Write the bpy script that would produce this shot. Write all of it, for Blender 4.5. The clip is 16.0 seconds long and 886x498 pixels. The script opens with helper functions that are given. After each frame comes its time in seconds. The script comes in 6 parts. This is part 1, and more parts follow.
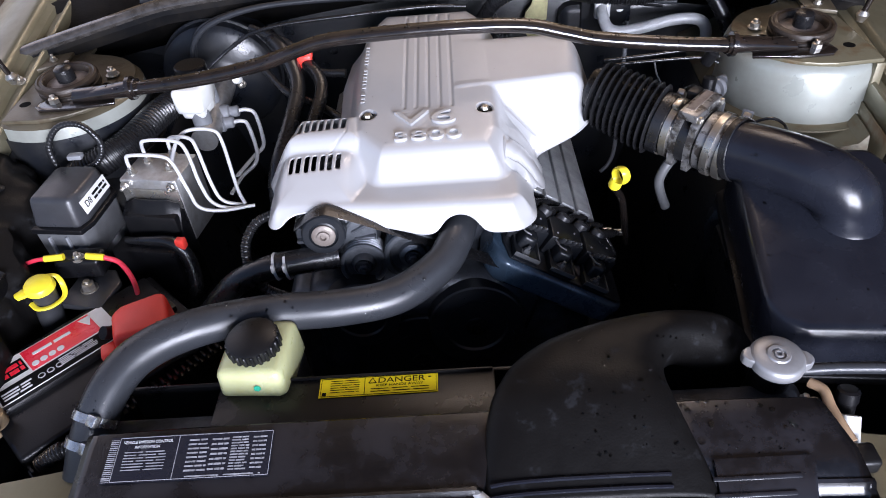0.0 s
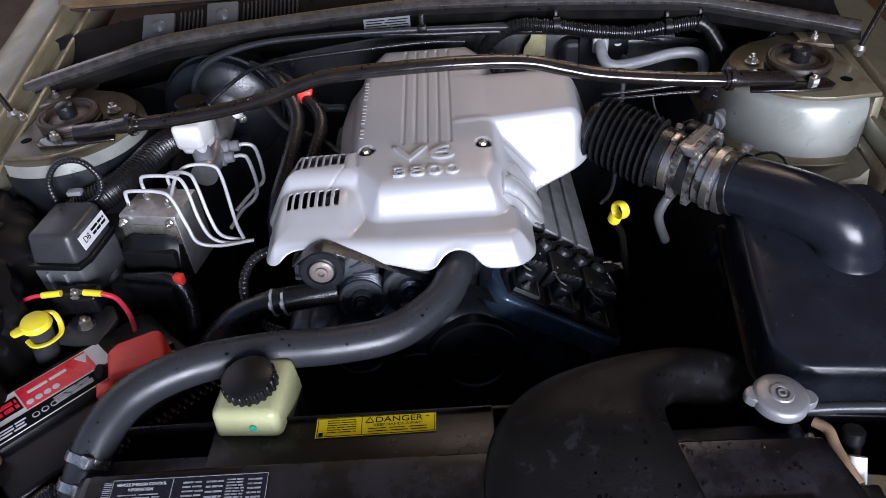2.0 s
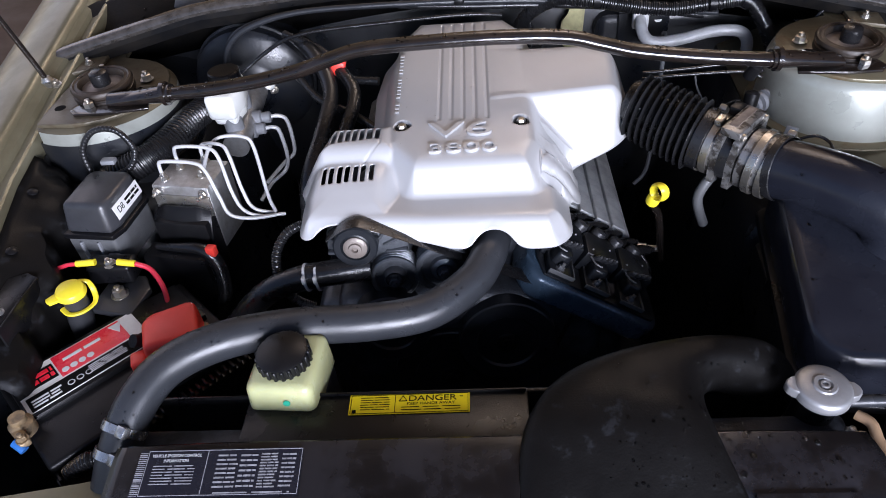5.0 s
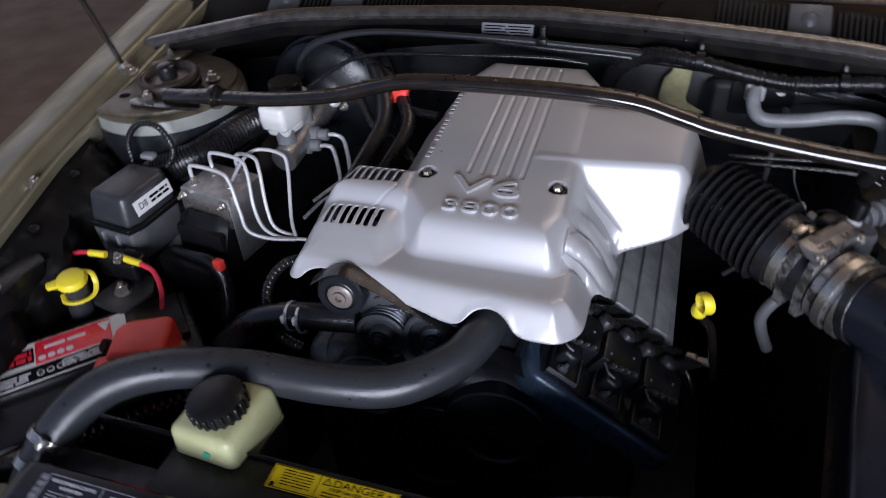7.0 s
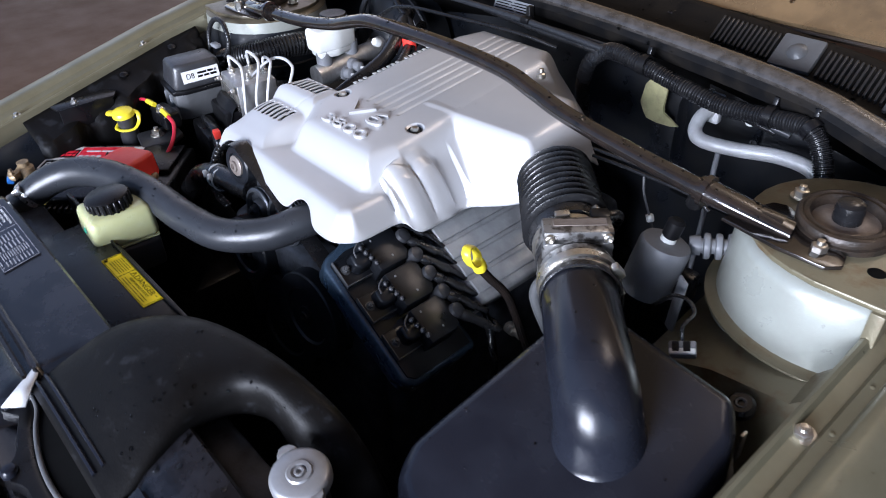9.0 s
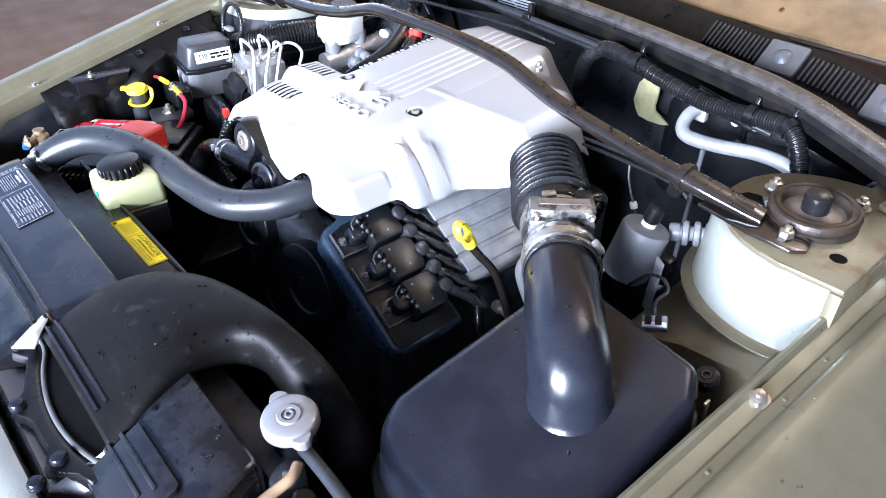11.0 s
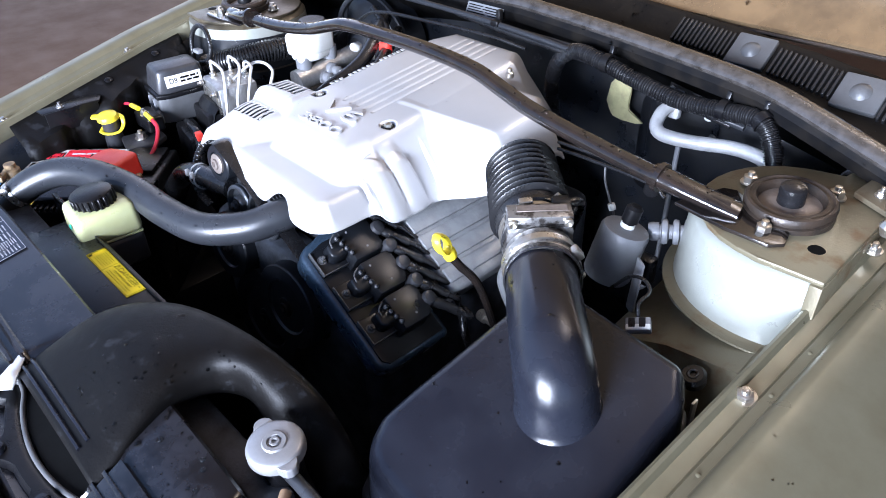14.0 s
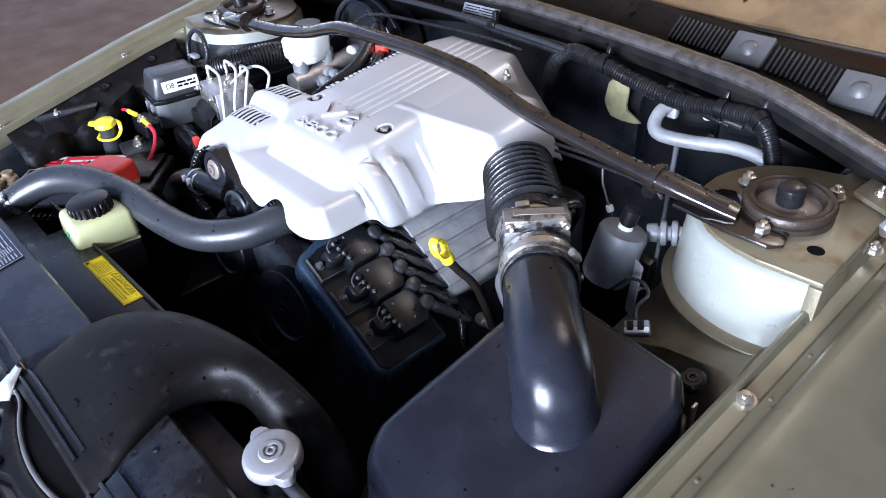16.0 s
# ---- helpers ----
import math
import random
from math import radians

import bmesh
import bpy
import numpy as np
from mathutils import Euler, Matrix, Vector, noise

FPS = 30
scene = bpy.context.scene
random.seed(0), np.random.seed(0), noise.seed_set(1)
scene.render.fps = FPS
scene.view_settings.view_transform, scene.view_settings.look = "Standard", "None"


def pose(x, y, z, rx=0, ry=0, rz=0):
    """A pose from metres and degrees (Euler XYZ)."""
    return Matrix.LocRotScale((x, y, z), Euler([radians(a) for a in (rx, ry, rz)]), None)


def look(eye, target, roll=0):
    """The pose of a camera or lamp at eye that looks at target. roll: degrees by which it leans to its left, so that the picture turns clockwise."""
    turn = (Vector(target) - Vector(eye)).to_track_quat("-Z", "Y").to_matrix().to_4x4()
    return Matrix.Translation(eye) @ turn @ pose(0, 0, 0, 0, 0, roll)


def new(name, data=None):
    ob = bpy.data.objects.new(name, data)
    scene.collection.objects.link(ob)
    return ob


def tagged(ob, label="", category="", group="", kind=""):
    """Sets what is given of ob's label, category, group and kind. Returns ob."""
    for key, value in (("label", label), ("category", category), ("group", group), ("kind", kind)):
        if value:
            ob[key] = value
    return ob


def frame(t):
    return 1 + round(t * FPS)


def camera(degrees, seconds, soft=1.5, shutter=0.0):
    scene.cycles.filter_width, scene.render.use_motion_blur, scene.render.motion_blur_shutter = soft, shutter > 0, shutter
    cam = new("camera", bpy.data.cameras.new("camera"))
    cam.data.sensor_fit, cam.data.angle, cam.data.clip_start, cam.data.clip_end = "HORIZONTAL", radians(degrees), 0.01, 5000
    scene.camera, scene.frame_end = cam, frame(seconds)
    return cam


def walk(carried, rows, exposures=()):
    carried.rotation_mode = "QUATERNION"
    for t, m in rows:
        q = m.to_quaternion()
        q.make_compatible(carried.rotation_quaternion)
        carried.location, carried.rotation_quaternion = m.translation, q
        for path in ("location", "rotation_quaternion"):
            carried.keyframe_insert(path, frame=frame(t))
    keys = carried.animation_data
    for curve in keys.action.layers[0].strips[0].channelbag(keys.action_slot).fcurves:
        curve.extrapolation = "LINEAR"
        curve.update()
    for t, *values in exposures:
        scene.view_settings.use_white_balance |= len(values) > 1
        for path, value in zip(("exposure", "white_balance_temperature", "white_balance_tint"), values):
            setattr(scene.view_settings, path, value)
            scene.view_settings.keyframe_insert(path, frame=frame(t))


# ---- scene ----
cam = camera(64.2, 16.0, soft=0.9, shutter=0.5)
PATH = [
    (0, (0.041, 0.117, 1.412), (-0.032, 1.645, 0.123), -5.4),
    (0.5, (0.038, 0.11, 1.411), (-0.03, 1.663, 0.153), -4.9),
    (1, (0.042, 0.11, 1.419), (-0.05, 1.717, 0.232), -5.2),
    (1.5, (0.038, 0.117, 1.413), (-0.051, 1.704, 0.2), -5.0),
    (2, (0.047, 0.127, 1.417), (-0.03, 1.703, 0.188), -5.6),
    (2.5, (0.032, 0.125, 1.41), (-0.062, 1.685, 0.162), -3.9),
    (3, (0.027, 0.139, 1.404), (-0.035, 1.649, 0.094), -2.1),
    (3.5, (0.028, 0.139, 1.407), (-0.024, 1.663, 0.113), -1.7),
    (4, (0.028, 0.139, 1.412), (-0.07, 1.667, 0.125), -4.4),
    (4.2, (0.026, 0.137, 1.417), (-0.108, 1.663, 0.131), -5.4),
    (6.3, (0.0404, 0.1657, 1.4089), (-0.0849, 1.7193, 0.1555), -5.63),
    (6.6, (0.0924, 0.2136, 1.3944), (-0.1863, 1.7627, 0.1604), -6.55),
    (7, (0.1728, 0.2752, 1.3884), (-0.3709, 1.7613, 0.1653), -3.82),
    (7.2, (0.211, 0.2909, 1.3723), (-0.4127, 1.7721, 0.1819), -1.74),
    (7.4, (0.2633, 0.2936, 1.3682), (-0.4405, 1.7488, 0.1904), -2.75),
    (7.5, (0.2974, 0.279, 1.3622), (-0.4365, 1.7495, 0.2225), -1.81),
    (7.7, (0.3654, 0.2545, 1.3596), (-0.4424, 1.6555, 0.183), -0.39),
    (7.9, (0.4324, 0.242, 1.3621), (-0.4153, 1.6154, 0.1809), 1.64),
    (8, (0.4669, 0.2542, 1.3693), (-0.4137, 1.6085, 0.1901), 0.95),
    (8.3, (0.5589, 0.3161, 1.3634), (-0.4768, 1.6062, 0.2395), 1.27),
    (8.5, (0.6272, 0.3797, 1.3568), (-0.5169, 1.5407, 0.198), 0.35),
    (8.6, (0.6414, 0.3937, 1.3588), (-0.5097, 1.5233, 0.176), 0.22),
    (9, (0.6881, 0.4225, 1.3576), (-0.5214, 1.4912, 0.1765), -1.88),
    (9.2, (0.7056, 0.4147, 1.3578), (-0.5059, 1.4909, 0.1857), -0.36),
    (11.3, (0.737, 0.392, 1.35), (-0.481, 1.464, 0.18), 1.3),
    (11.5, (0.737, 0.394, 1.348), (-0.476, 1.454, 0.161), 1.4),
    (12, (0.733, 0.401, 1.349), (-0.469, 1.479, 0.169), 0.2),
    (12.5, (0.732, 0.397, 1.353), (-0.48, 1.485, 0.193), 0.1),
    (13, (0.737, 0.4, 1.353), (-0.473, 1.487, 0.19), -1.0),
    (13.5, (0.736, 0.405, 1.356), (-0.462, 1.509, 0.196), -1.6),
    (14, (0.737, 0.406, 1.356), (-0.467, 1.511, 0.204), -1.9),
    (14.5, (0.74, 0.407, 1.361), (-0.471, 1.516, 0.219), -2.6),
    (15, (0.741, 0.415, 1.359), (-0.476, 1.512, 0.211), -2.8),
    (15.5, (0.741, 0.417, 1.358), (-0.475, 1.525, 0.22), -2.2),
    (16, (0.737, 0.416, 1.358), (-0.473, 1.513, 0.204), -2.8),
]
EXPOSURES = [(0, 0.27, 6200, 22), (0.5, 0.1, 6200, 22), (1.0, -0.25, 6200, 22), (2.0, -0.3, 6200, 22), (3.0, 0.05, 6200, 22), (4.2, 0.08, 6200, 22), (6.3, -0.28, 6200, 22), (7.0, -0.75, 6200, 22), (7.5, -0.88, 6180, 21), (8.0, -0.6, 6150, 20), (8.6, -0.18, 5990, 19), (9.2, 0.62, 6000, 18), (11.3, 1.53, 5760, 17), (12.0, 1.64, 5760, 17), (12.5, 1.54, 5760, 17), (13.5, 1.29, 5760, 18), (14, 1.14, 5760, 18), (16, 0.89, 5760, 18)]
walk(cam, [(t, look(eye, target, roll)) for t, eye, target, roll in PATH], EXPOSURES)
from mathutils.bvhtree import BVHTree

# ---- light ----
world = bpy.data.worlds.new("world")
scene.world = world
world.use_nodes = True
sky = world.node_tree.nodes.new("ShaderNodeTexSky")
sky.sky_type, sky.sun_disc, sky.sun_elevation, sky.sun_rotation = "NISHITA", False, radians(38), radians(-50)
world.node_tree.links.new(sky.outputs[0], world.node_tree.nodes["Background"].inputs[0])
world.node_tree.nodes["Background"].inputs[1].default_value = 0.10


def area(name, m, w, h, power, colour):
    lamp = bpy.data.lights.new(name, "AREA")
    lamp.shape, lamp.size, lamp.size_y, lamp.energy, lamp.color = "RECTANGLE", w, h, power, colour
    ob = new(name, lamp)
    ob.matrix_world = m
    return ob


# daylight that falls in through the open front of the garage
area("door_daylight", look((0.95, -2.42, 1.58), (0.1, 1.0, 0.97)), 1.8, 1.3, 330, (0.86, 0.93, 1.0))

# ---- materials ----
MATS = {}


def mat(name, col, rough=0.5, metal=0.0, col2=None, scale=40.0, amount=0.5, bump=0.0, bump_scale=300.0, coat=0.0, spec=0.5, rvar=0.1, sub=0.0, lo=0.4, hi=0.65):
    m = bpy.data.materials.new(name)
    m.use_nodes = True
    nt = m.node_tree
    n, l = nt.nodes, nt.links
    p = n["Principled BSDF"]
    geo = n.new("ShaderNodeNewGeometry")
    big = n.new("ShaderNodeTexNoise")
    big.inputs["Scale"].default_value, big.inputs["Detail"].default_value, big.inputs["Roughness"].default_value = scale, 6, 0.62
    l.new(geo.outputs["Position"], big.inputs["Vector"])
    ramp = n.new("ShaderNodeMapRange")
    ramp.inputs["From Min"].default_value, ramp.inputs["From Max"].default_value = lo, hi
    l.new(big.outputs["Fac"], ramp.inputs["Value"])
    mix = n.new("ShaderNodeMix")
    mix.data_type = "RGBA"
    mix.inputs["A"].default_value = (*col, 1)
    c2 = col2 if col2 else tuple(c * 0.75 for c in col)
    mix.inputs["B"].default_value = (*c2, 1)
    mul = n.new("ShaderNodeMath")
    mul.operation = "MULTIPLY"
    mul.inputs[1].default_value = amount
    l.new(ramp.outputs[0], mul.inputs[0])
    l.new(mul.outputs[0], mix.inputs["Factor"])
    l.new(mix.outputs["Result"], p.inputs["Base Color"])
    fine = n.new("ShaderNodeTexNoise")
    fine.inputs["Scale"].default_value, fine.inputs["Detail"].default_value = bump_scale, 4
    l.new(geo.outputs["Position"], fine.inputs["Vector"])
    rr = n.new("ShaderNodeMapRange")
    rr.inputs["From Min"].default_value, rr.inputs["From Max"].default_value = (0.3, 0.7) if hi - lo > 0.06 else (lo, hi)
    rr.inputs["To Min"].default_value, rr.inputs["To Max"].default_value = max(0.02, rough - rvar), min(1, rough + rvar)
    l.new(big.outputs["Fac"], rr.inputs["Value"])
    l.new(rr.outputs[0], p.inputs["Roughness"])
    if bump:
        b = n.new("ShaderNodeBump")
        b.inputs["Strength"].default_value, b.inputs["Distance"].default_value = bump, 0.001
        l.new(fine.outputs["Fac"], b.inputs["Height"])
        l.new(b.outputs[0], p.inputs["Normal"])
    p.inputs["Metallic"].default_value = metal
    p.inputs["Coat Weight"].default_value = coat
    p.inputs["Coat Roughness"].default_value = 0.08
    p.inputs["Specular IOR Level"].default_value = spec
    if sub:
        p.inputs["Subsurface Weight"].default_value = sub
        p.inputs["Subsurface Radius"].default_value = (0.01, 0.008, 0.004)
    MATS[name] = m
    return m


SILVER = mat("silver_plastic", (0.47, 0.47, 0.475), 0.38, 0.30, (0.42, 0.415, 0.41), 12, 0.3, 0, 900, 0.16, rvar=0.05)
BLACK = mat("black_plastic", (0.0045, 0.0045, 0.0055), 0.32, 0, (0.010, 0.0098, 0.010), 22, 0.6, 0.2, 700, spec=0.26)
BLACKGLOSS = mat("black_gloss_plastic", (0.009, 0.010, 0.015), 0.24, 0, (0.015, 0.017, 0.024), 14, 0.5, 0.1, 500, spec=0.35)
SATIN = mat("satin_black_plastic", (0.0045, 0.0042, 0.0042), 0.46, 0, (0.018, 0.019, 0.022), 34, 0.55, 0.2, 420, spec=0.13, rvar=0.10, lo=0.575, hi=0.64)
DUSTY = mat("dusty_black_plastic", (0.004, 0.004, 0.005), 0.27, 0, (0.015, 0.015, 0.019), 16, 0.7, 0.1, 520, 0.12, spec=0.5, rvar=0.10, lo=0.45, hi=0.57)
COILBLACK = mat("coil_black_plastic", (0.010, 0.0115, 0.0145), 0.36, 0, (0.006, 0.0065, 0.008), 40, 0.6, 0.08, 500, spec=0.4)
RUBBER = mat("rubber", (0.009, 0.009, 0.010), 0.27, 0, (0.016, 0.016, 0.017), 30, 0.5, 0.3, 500, spec=0.55)
HOSE = mat("grey_hose_rubber", (0.026, 0.028, 0.032), 0.33, 0, (0.014, 0.015, 0.018), 26, 0.6, 0.2, 800, spec=0.42)
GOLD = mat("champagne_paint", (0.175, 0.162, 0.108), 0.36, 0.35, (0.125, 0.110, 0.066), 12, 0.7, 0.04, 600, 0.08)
# champagne paint lightened: daylight on the tower walls is in this colour
PALE = mat("pale_lit_champagne", (0.32, 0.335, 0.30), 0.34, 0.3, (0.24, 0.24, 0.21), 18, 0.6, 0.15, 500, 0.2)
RUSTY = mat("worn_champagne_paint", (0.145, 0.128, 0.082), 0.38, 0.25, (0.11, 0.066, 0.03), 30, 0.8, 0.2, 400, lo=0.52, hi=0.66)
DARKSTEEL = mat("dark_painted_steel", (0.010, 0.0085, 0.008), 0.13, 0.0, (0.028, 0.018, 0.013), 45, 0.4, 0.1, 500, 0.7, spec=0.5)

COWLBLACK = mat("matt_black_cowl", (0.005, 0.005, 0.0055), 0.55, 0, (0.012, 0.010, 0.008), 30, 0.8, 0.3, 300, spec=0.12)
# worn gold paint again, darkened for the dimmer left side
DARKGOLD = mat("shaded_worn_gold_paint", (0.10, 0.084, 0.055), 0.4, 0.2, (0.06, 0.04, 0.022), 30, 0.8, 0.2, 400, lo=0.5, hi=0.65)
RAIL = mat("dirty_wet_seal", (0.062, 0.056, 0.052), 0.2, 0, (0.022, 0.019, 0.016), 60, 0.9, 0.4, 260, 0.8, rvar=0.15)
SLAT = mat("grey_vent_plastic", (0.020, 0.020, 0.021), 0.4, 0, (0.010, 0.010, 0.010), 40, 0.6, 0.3, 500)
HUB = mat("worn_brown_hub", (0.20, 0.17, 0.15), 0.45, 0.3, (0.12, 0.095, 0.08), 60, 0.7, 0.3, 500)
DIRTYALU = mat("grimy_cast_aluminium", (0.27, 0.265, 0.26), 0.36, 0.75, (0.04, 0.032, 0.027), 70, 0.9, 0.3, 500, lo=0.48, hi=0.58)
DARKALU = mat("dull_dark_aluminium", (0.13, 0.14, 0.155), 0.42, 0.7, (0.05, 0.052, 0.058), 60, 0.7, 0.3, 600)
ALU = mat("cast_aluminium", (0.55, 0.55, 0.55), 0.38, 0.9, (0.35, 0.33, 0.31), 60, 0.7, 0.5, 700)
ALUTUBE_GLINT = mat("aluminium_tube_and_glint", (0.60, 0.605, 0.61), 0.46, 0.25, (0.42, 0.42, 0.42), 60, 0.6, 0.2, 600)
STEEL = mat("zinc_steel", (0.6, 0.58, 0.54), 0.33, 0.95, (0.35, 0.29, 0.2), 60, 0.6, 0.3, 600)
RUST = mat("rusted_metal", (0.040, 0.028, 0.020), 0.4, 0.2, (0.018, 0.014, 0.011), 50, 0.9, 0.6, 400)
ENGINE = mat("dark_engine_casting", (0.055, 0.062, 0.076), 0.42, 0.35, (0.012, 0.012, 0.013), 30, 0.8, 0.5, 300)
GREYPART = mat("grey_rocker_casting", (0.32, 0.33, 0.335), 0.44, 0.4, (0.16, 0.16, 0.17), 30, 0.6, 0.4, 500)
YELLOW = mat("yellow_plastic", (0.80, 0.66, 0.03), 0.35, 0, (0.7, 0.55, 0.02), 50, 0.5, 0.1, 600)
RED = mat("red_plastic", (0.95, 0.065, 0.045), 0.4, 0, (0.82, 0.05, 0.035), 40, 0.5, 0.15, 700)
REDWIRE = mat("red_wire_jacket", (0.65, 0.03, 0.06), 0.35)
RESERVOIR = mat("translucent_reservoir_plastic", (0.40, 0.41, 0.22), 0.32, 0, (0.33, 0.33, 0.17), 30, 0.5, 0.15, 500, sub=0.25)
WHITEPLAST = mat("milky_white_plastic", (0.72, 0.73, 0.70), 0.4, 0, (0.6, 0.6, 0.56), 30, 0.5, 0.15, 500)
GREYPLAST = mat("grey_plastic", (0.19, 0.197, 0.21), 0.42, 0, (0.15, 0.15, 0.158), 40, 0.5, 0.2, 500)
DARKGREY = mat("dark_grey_plastic", (0.034, 0.035, 0.039), 0.36, 0, (0.018, 0.018, 0.020), 30, 0.6, 0.15, 500)
BLUEBLACK = mat("blue_black_coil_base", (0.05, 0.085, 0.13), 0.28, 0.3, (0.028, 0.042, 0.06), 30, 0.6, 0.1, 500, 0.3)
WHITEINK = mat("white_print", (0.62, 0.62, 0.64), 0.5)
FAINTINK = mat("worn_white_print", (0.30, 0.30, 0.33), 0.5, 0, (0.12, 0.12, 0.13), 120, 0.8)
BLACKINK_SHADE = mat("black_print_and_shade", (0.006, 0.006, 0.006), 0.7, spec=0.06)
LABELBLACK = mat("black_label_film", (0.012, 0.013, 0.02), 0.25)
LABELWHITE = mat("white_label_film", (0.7, 0.7, 0.7), 0.4)
LABELRED = mat("red_label_film", (0.78, 0.025, 0.05), 0.3)
LABELYELLOW = mat("yellow_label_film", (0.95, 0.74, 0.008), 0.5, spec=0.15)
GREENPAINT = mat("green_paint_dot", (0.02, 0.35, 0.22), 0.4)
BLUEPLAST = mat("blue_plastic", (0.02, 0.11, 0.34), 0.4)
BRASS = mat("corroded_brass", (0.35, 0.25, 0.14), 0.5, 0.6, (0.15, 0.12, 0.09), 90, 0.8, 0.6, 500)
CAPMETAL = mat("dull_pressed_metal", (0.31, 0.31, 0.32), 0.40, 0.5, (0.22, 0.22, 0.22), 50, 0.5, 0.12, 700)
TANPIPE = mat("tan_plastic", (0.30, 0.20, 0.12), 0.4, 0, (0.20, 0.13, 0.08), 50, 0.6, 0.2, 500)
CLAMPSTEEL = mat("bright_clamp_steel", (0.55, 0.55, 0.55), 0.26, 0.9, (0.16, 0.13, 0.10), 80, 0.6, 0.15, 600, lo=0.52, hi=0.64)
FOAM = mat("yellowed_foam", (0.44, 0.41, 0.21), 0.8, 0, (0.25, 0.23, 0.13), 60, 0.7, 0.6, 500)
# black paint of the firewall; also paints shade on guards and left tower
FIREWALL_SHADE = mat("black_firewall_paint_and_shade", (0.008, 0.0095, 0.013), 0.33, 0, (0.016, 0.016, 0.016), 18, 0.8, 0.3, 200, spec=0.45)
CONCRETE = mat("brown_concrete", (0.165, 0.078, 0.029), 0.7, 0, (0.12, 0.056, 0.020), 4, 0.6, 0.4, 60)
WALLPAINT = mat("brown_brick_wall_paint", (0.16, 0.105, 0.07), 0.8, 0, (0.11, 0.075, 0.05), 3, 0.7, 0.3, 40)
BRONZE = mat("bronze_bonnet_paint", (0.27, 0.18, 0.095), 0.26, 0.5, (0.13, 0.088, 0.05), 14, 0.8, 0.1, 400, 0.5)
DIMGREY = mat("dim_grey_plastic", (0.085, 0.087, 0.090), 0.42, 0, (0.055, 0.055, 0.056), 40, 0.5, 0.3, 500)
WATER = mat("water_drop", (0.9, 0.9, 0.9), 0.03)
WATER.node_tree.nodes["Principled BSDF"].inputs["Transmission Weight"].default_value = 1.0
WATER.node_tree.nodes["Principled BSDF"].inputs["IOR"].default_value = 1.33

# ---- building blocks ----
INV = {}


def thing(name, at, label, category, group="", kind=""):
    ob = new(name)
    ob.empty_display_size = 0.02
    ob.location = at
    INV[ob] = Matrix.Translation(at).inverted()
    return tagged(ob, label, category, group, kind)


def as_mesh(name, bm, material, smooth=True):
    me = bpy.data.meshes.new(name)
    bmesh.ops.recalc_face_normals(bm, faces=bm.faces[:])
    bm.to_mesh(me)
    bm.free()
    me.materials.append(material)
    if smooth:
        me.shade_smooth()
        me.set_sharp_from_angle(angle=radians(38))
    return me


def part(name, bm, material, parent, label=""):
    ob = new(name, as_mesh(name, bm, material))
    ob.parent = parent
    ob.matrix_parent_inverse = INV.get(parent, Matrix())
    return tagged(ob, label)


def solo(name, bm, material, label, category, group="", kind=""):
    return tagged(new(name, as_mesh(name, bm, material)), label, category, group, kind)


def B():
    return bmesh.new()


def box(bm, c, s, bev=0.002, m=None, seg=2):
    r = bmesh.ops.create_cube(bm, size=1.0, matrix=Matrix.Translation(c) @ Matrix.Diagonal((*s, 1)))
    vs = r["verts"]
    if bev:
        es = list({e for v in vs for e in v.link_edges})
        out = bmesh.ops.bevel(bm, geom=es, offset=bev, segments=seg, affect="EDGES", profile=0.5)
        vs = list({v for f in out["faces"] for v in f.verts} | {v for v in vs if v.is_valid})
    if m is not None:
        done = set()
        stack = list(vs)
        while stack:
            v = stack.pop()
            if v in done:
                continue
            done.add(v)
            stack += [e.other_vert(v) for e in v.link_edges]
        bmesh.ops.transform(bm, matrix=m, verts=list(done))
    return bm


def prism(bm, poly, z0, z1, bev=0.003, m=None, seg=2, taper=1.0):
    """A plate from an outline in x and y, between two heights."""
    cx, cy = sum(p[0] for p in poly) / len(poly), sum(p[1] for p in poly) / len(poly)
    lo = [bm.verts.new((p[0], p[1], z0)) for p in poly]
    hi = [bm.verts.new((cx + (p[0] - cx) * taper, cy + (p[1] - cy) * taper, z1)) for p in poly]
    n = len(poly)
    fs = [bm.faces.new(lo[::-1]), bm.faces.new(hi)]
    for i in range(n):
        fs.append(bm.faces.new((lo[i], lo[(i + 1) % n], hi[(i + 1) % n], hi[i])))
    vs = set(lo + hi)
    if bev:
        es = list({e for f in fs for e in f.edges})
        out = bmesh.ops.bevel(bm, geom=es, offset=bev, segments=seg, affect="EDGES", profile=0.5)
        vs = {v for f in out["faces"] for v in f.verts} | {v for v in vs if v.is_valid}
    if m is not None:
        bmesh.ops.transform(bm, matrix=m, verts=list(vs))
    return bm


def spline(pts, k=8):
    P = [Vector(p) for p in pts]
    P = [P[0] * 2 - P[1]] + P + [P[-1] * 2 - P[-2]]
    out = []
    for i in range(1, len(P) - 2):
        a, b, c, d = P[i - 1], P[i], P[i + 1], P[i + 2]
        for j in range(k):
            t = j / k
            out.append(0.5 * (2 * b + (c - a) * t + (2 * a - 5 * b + 4 * c - d) * t * t + (3 * b - a - 3 * c + d) * t ** 3))
    return out + [P[-2]]


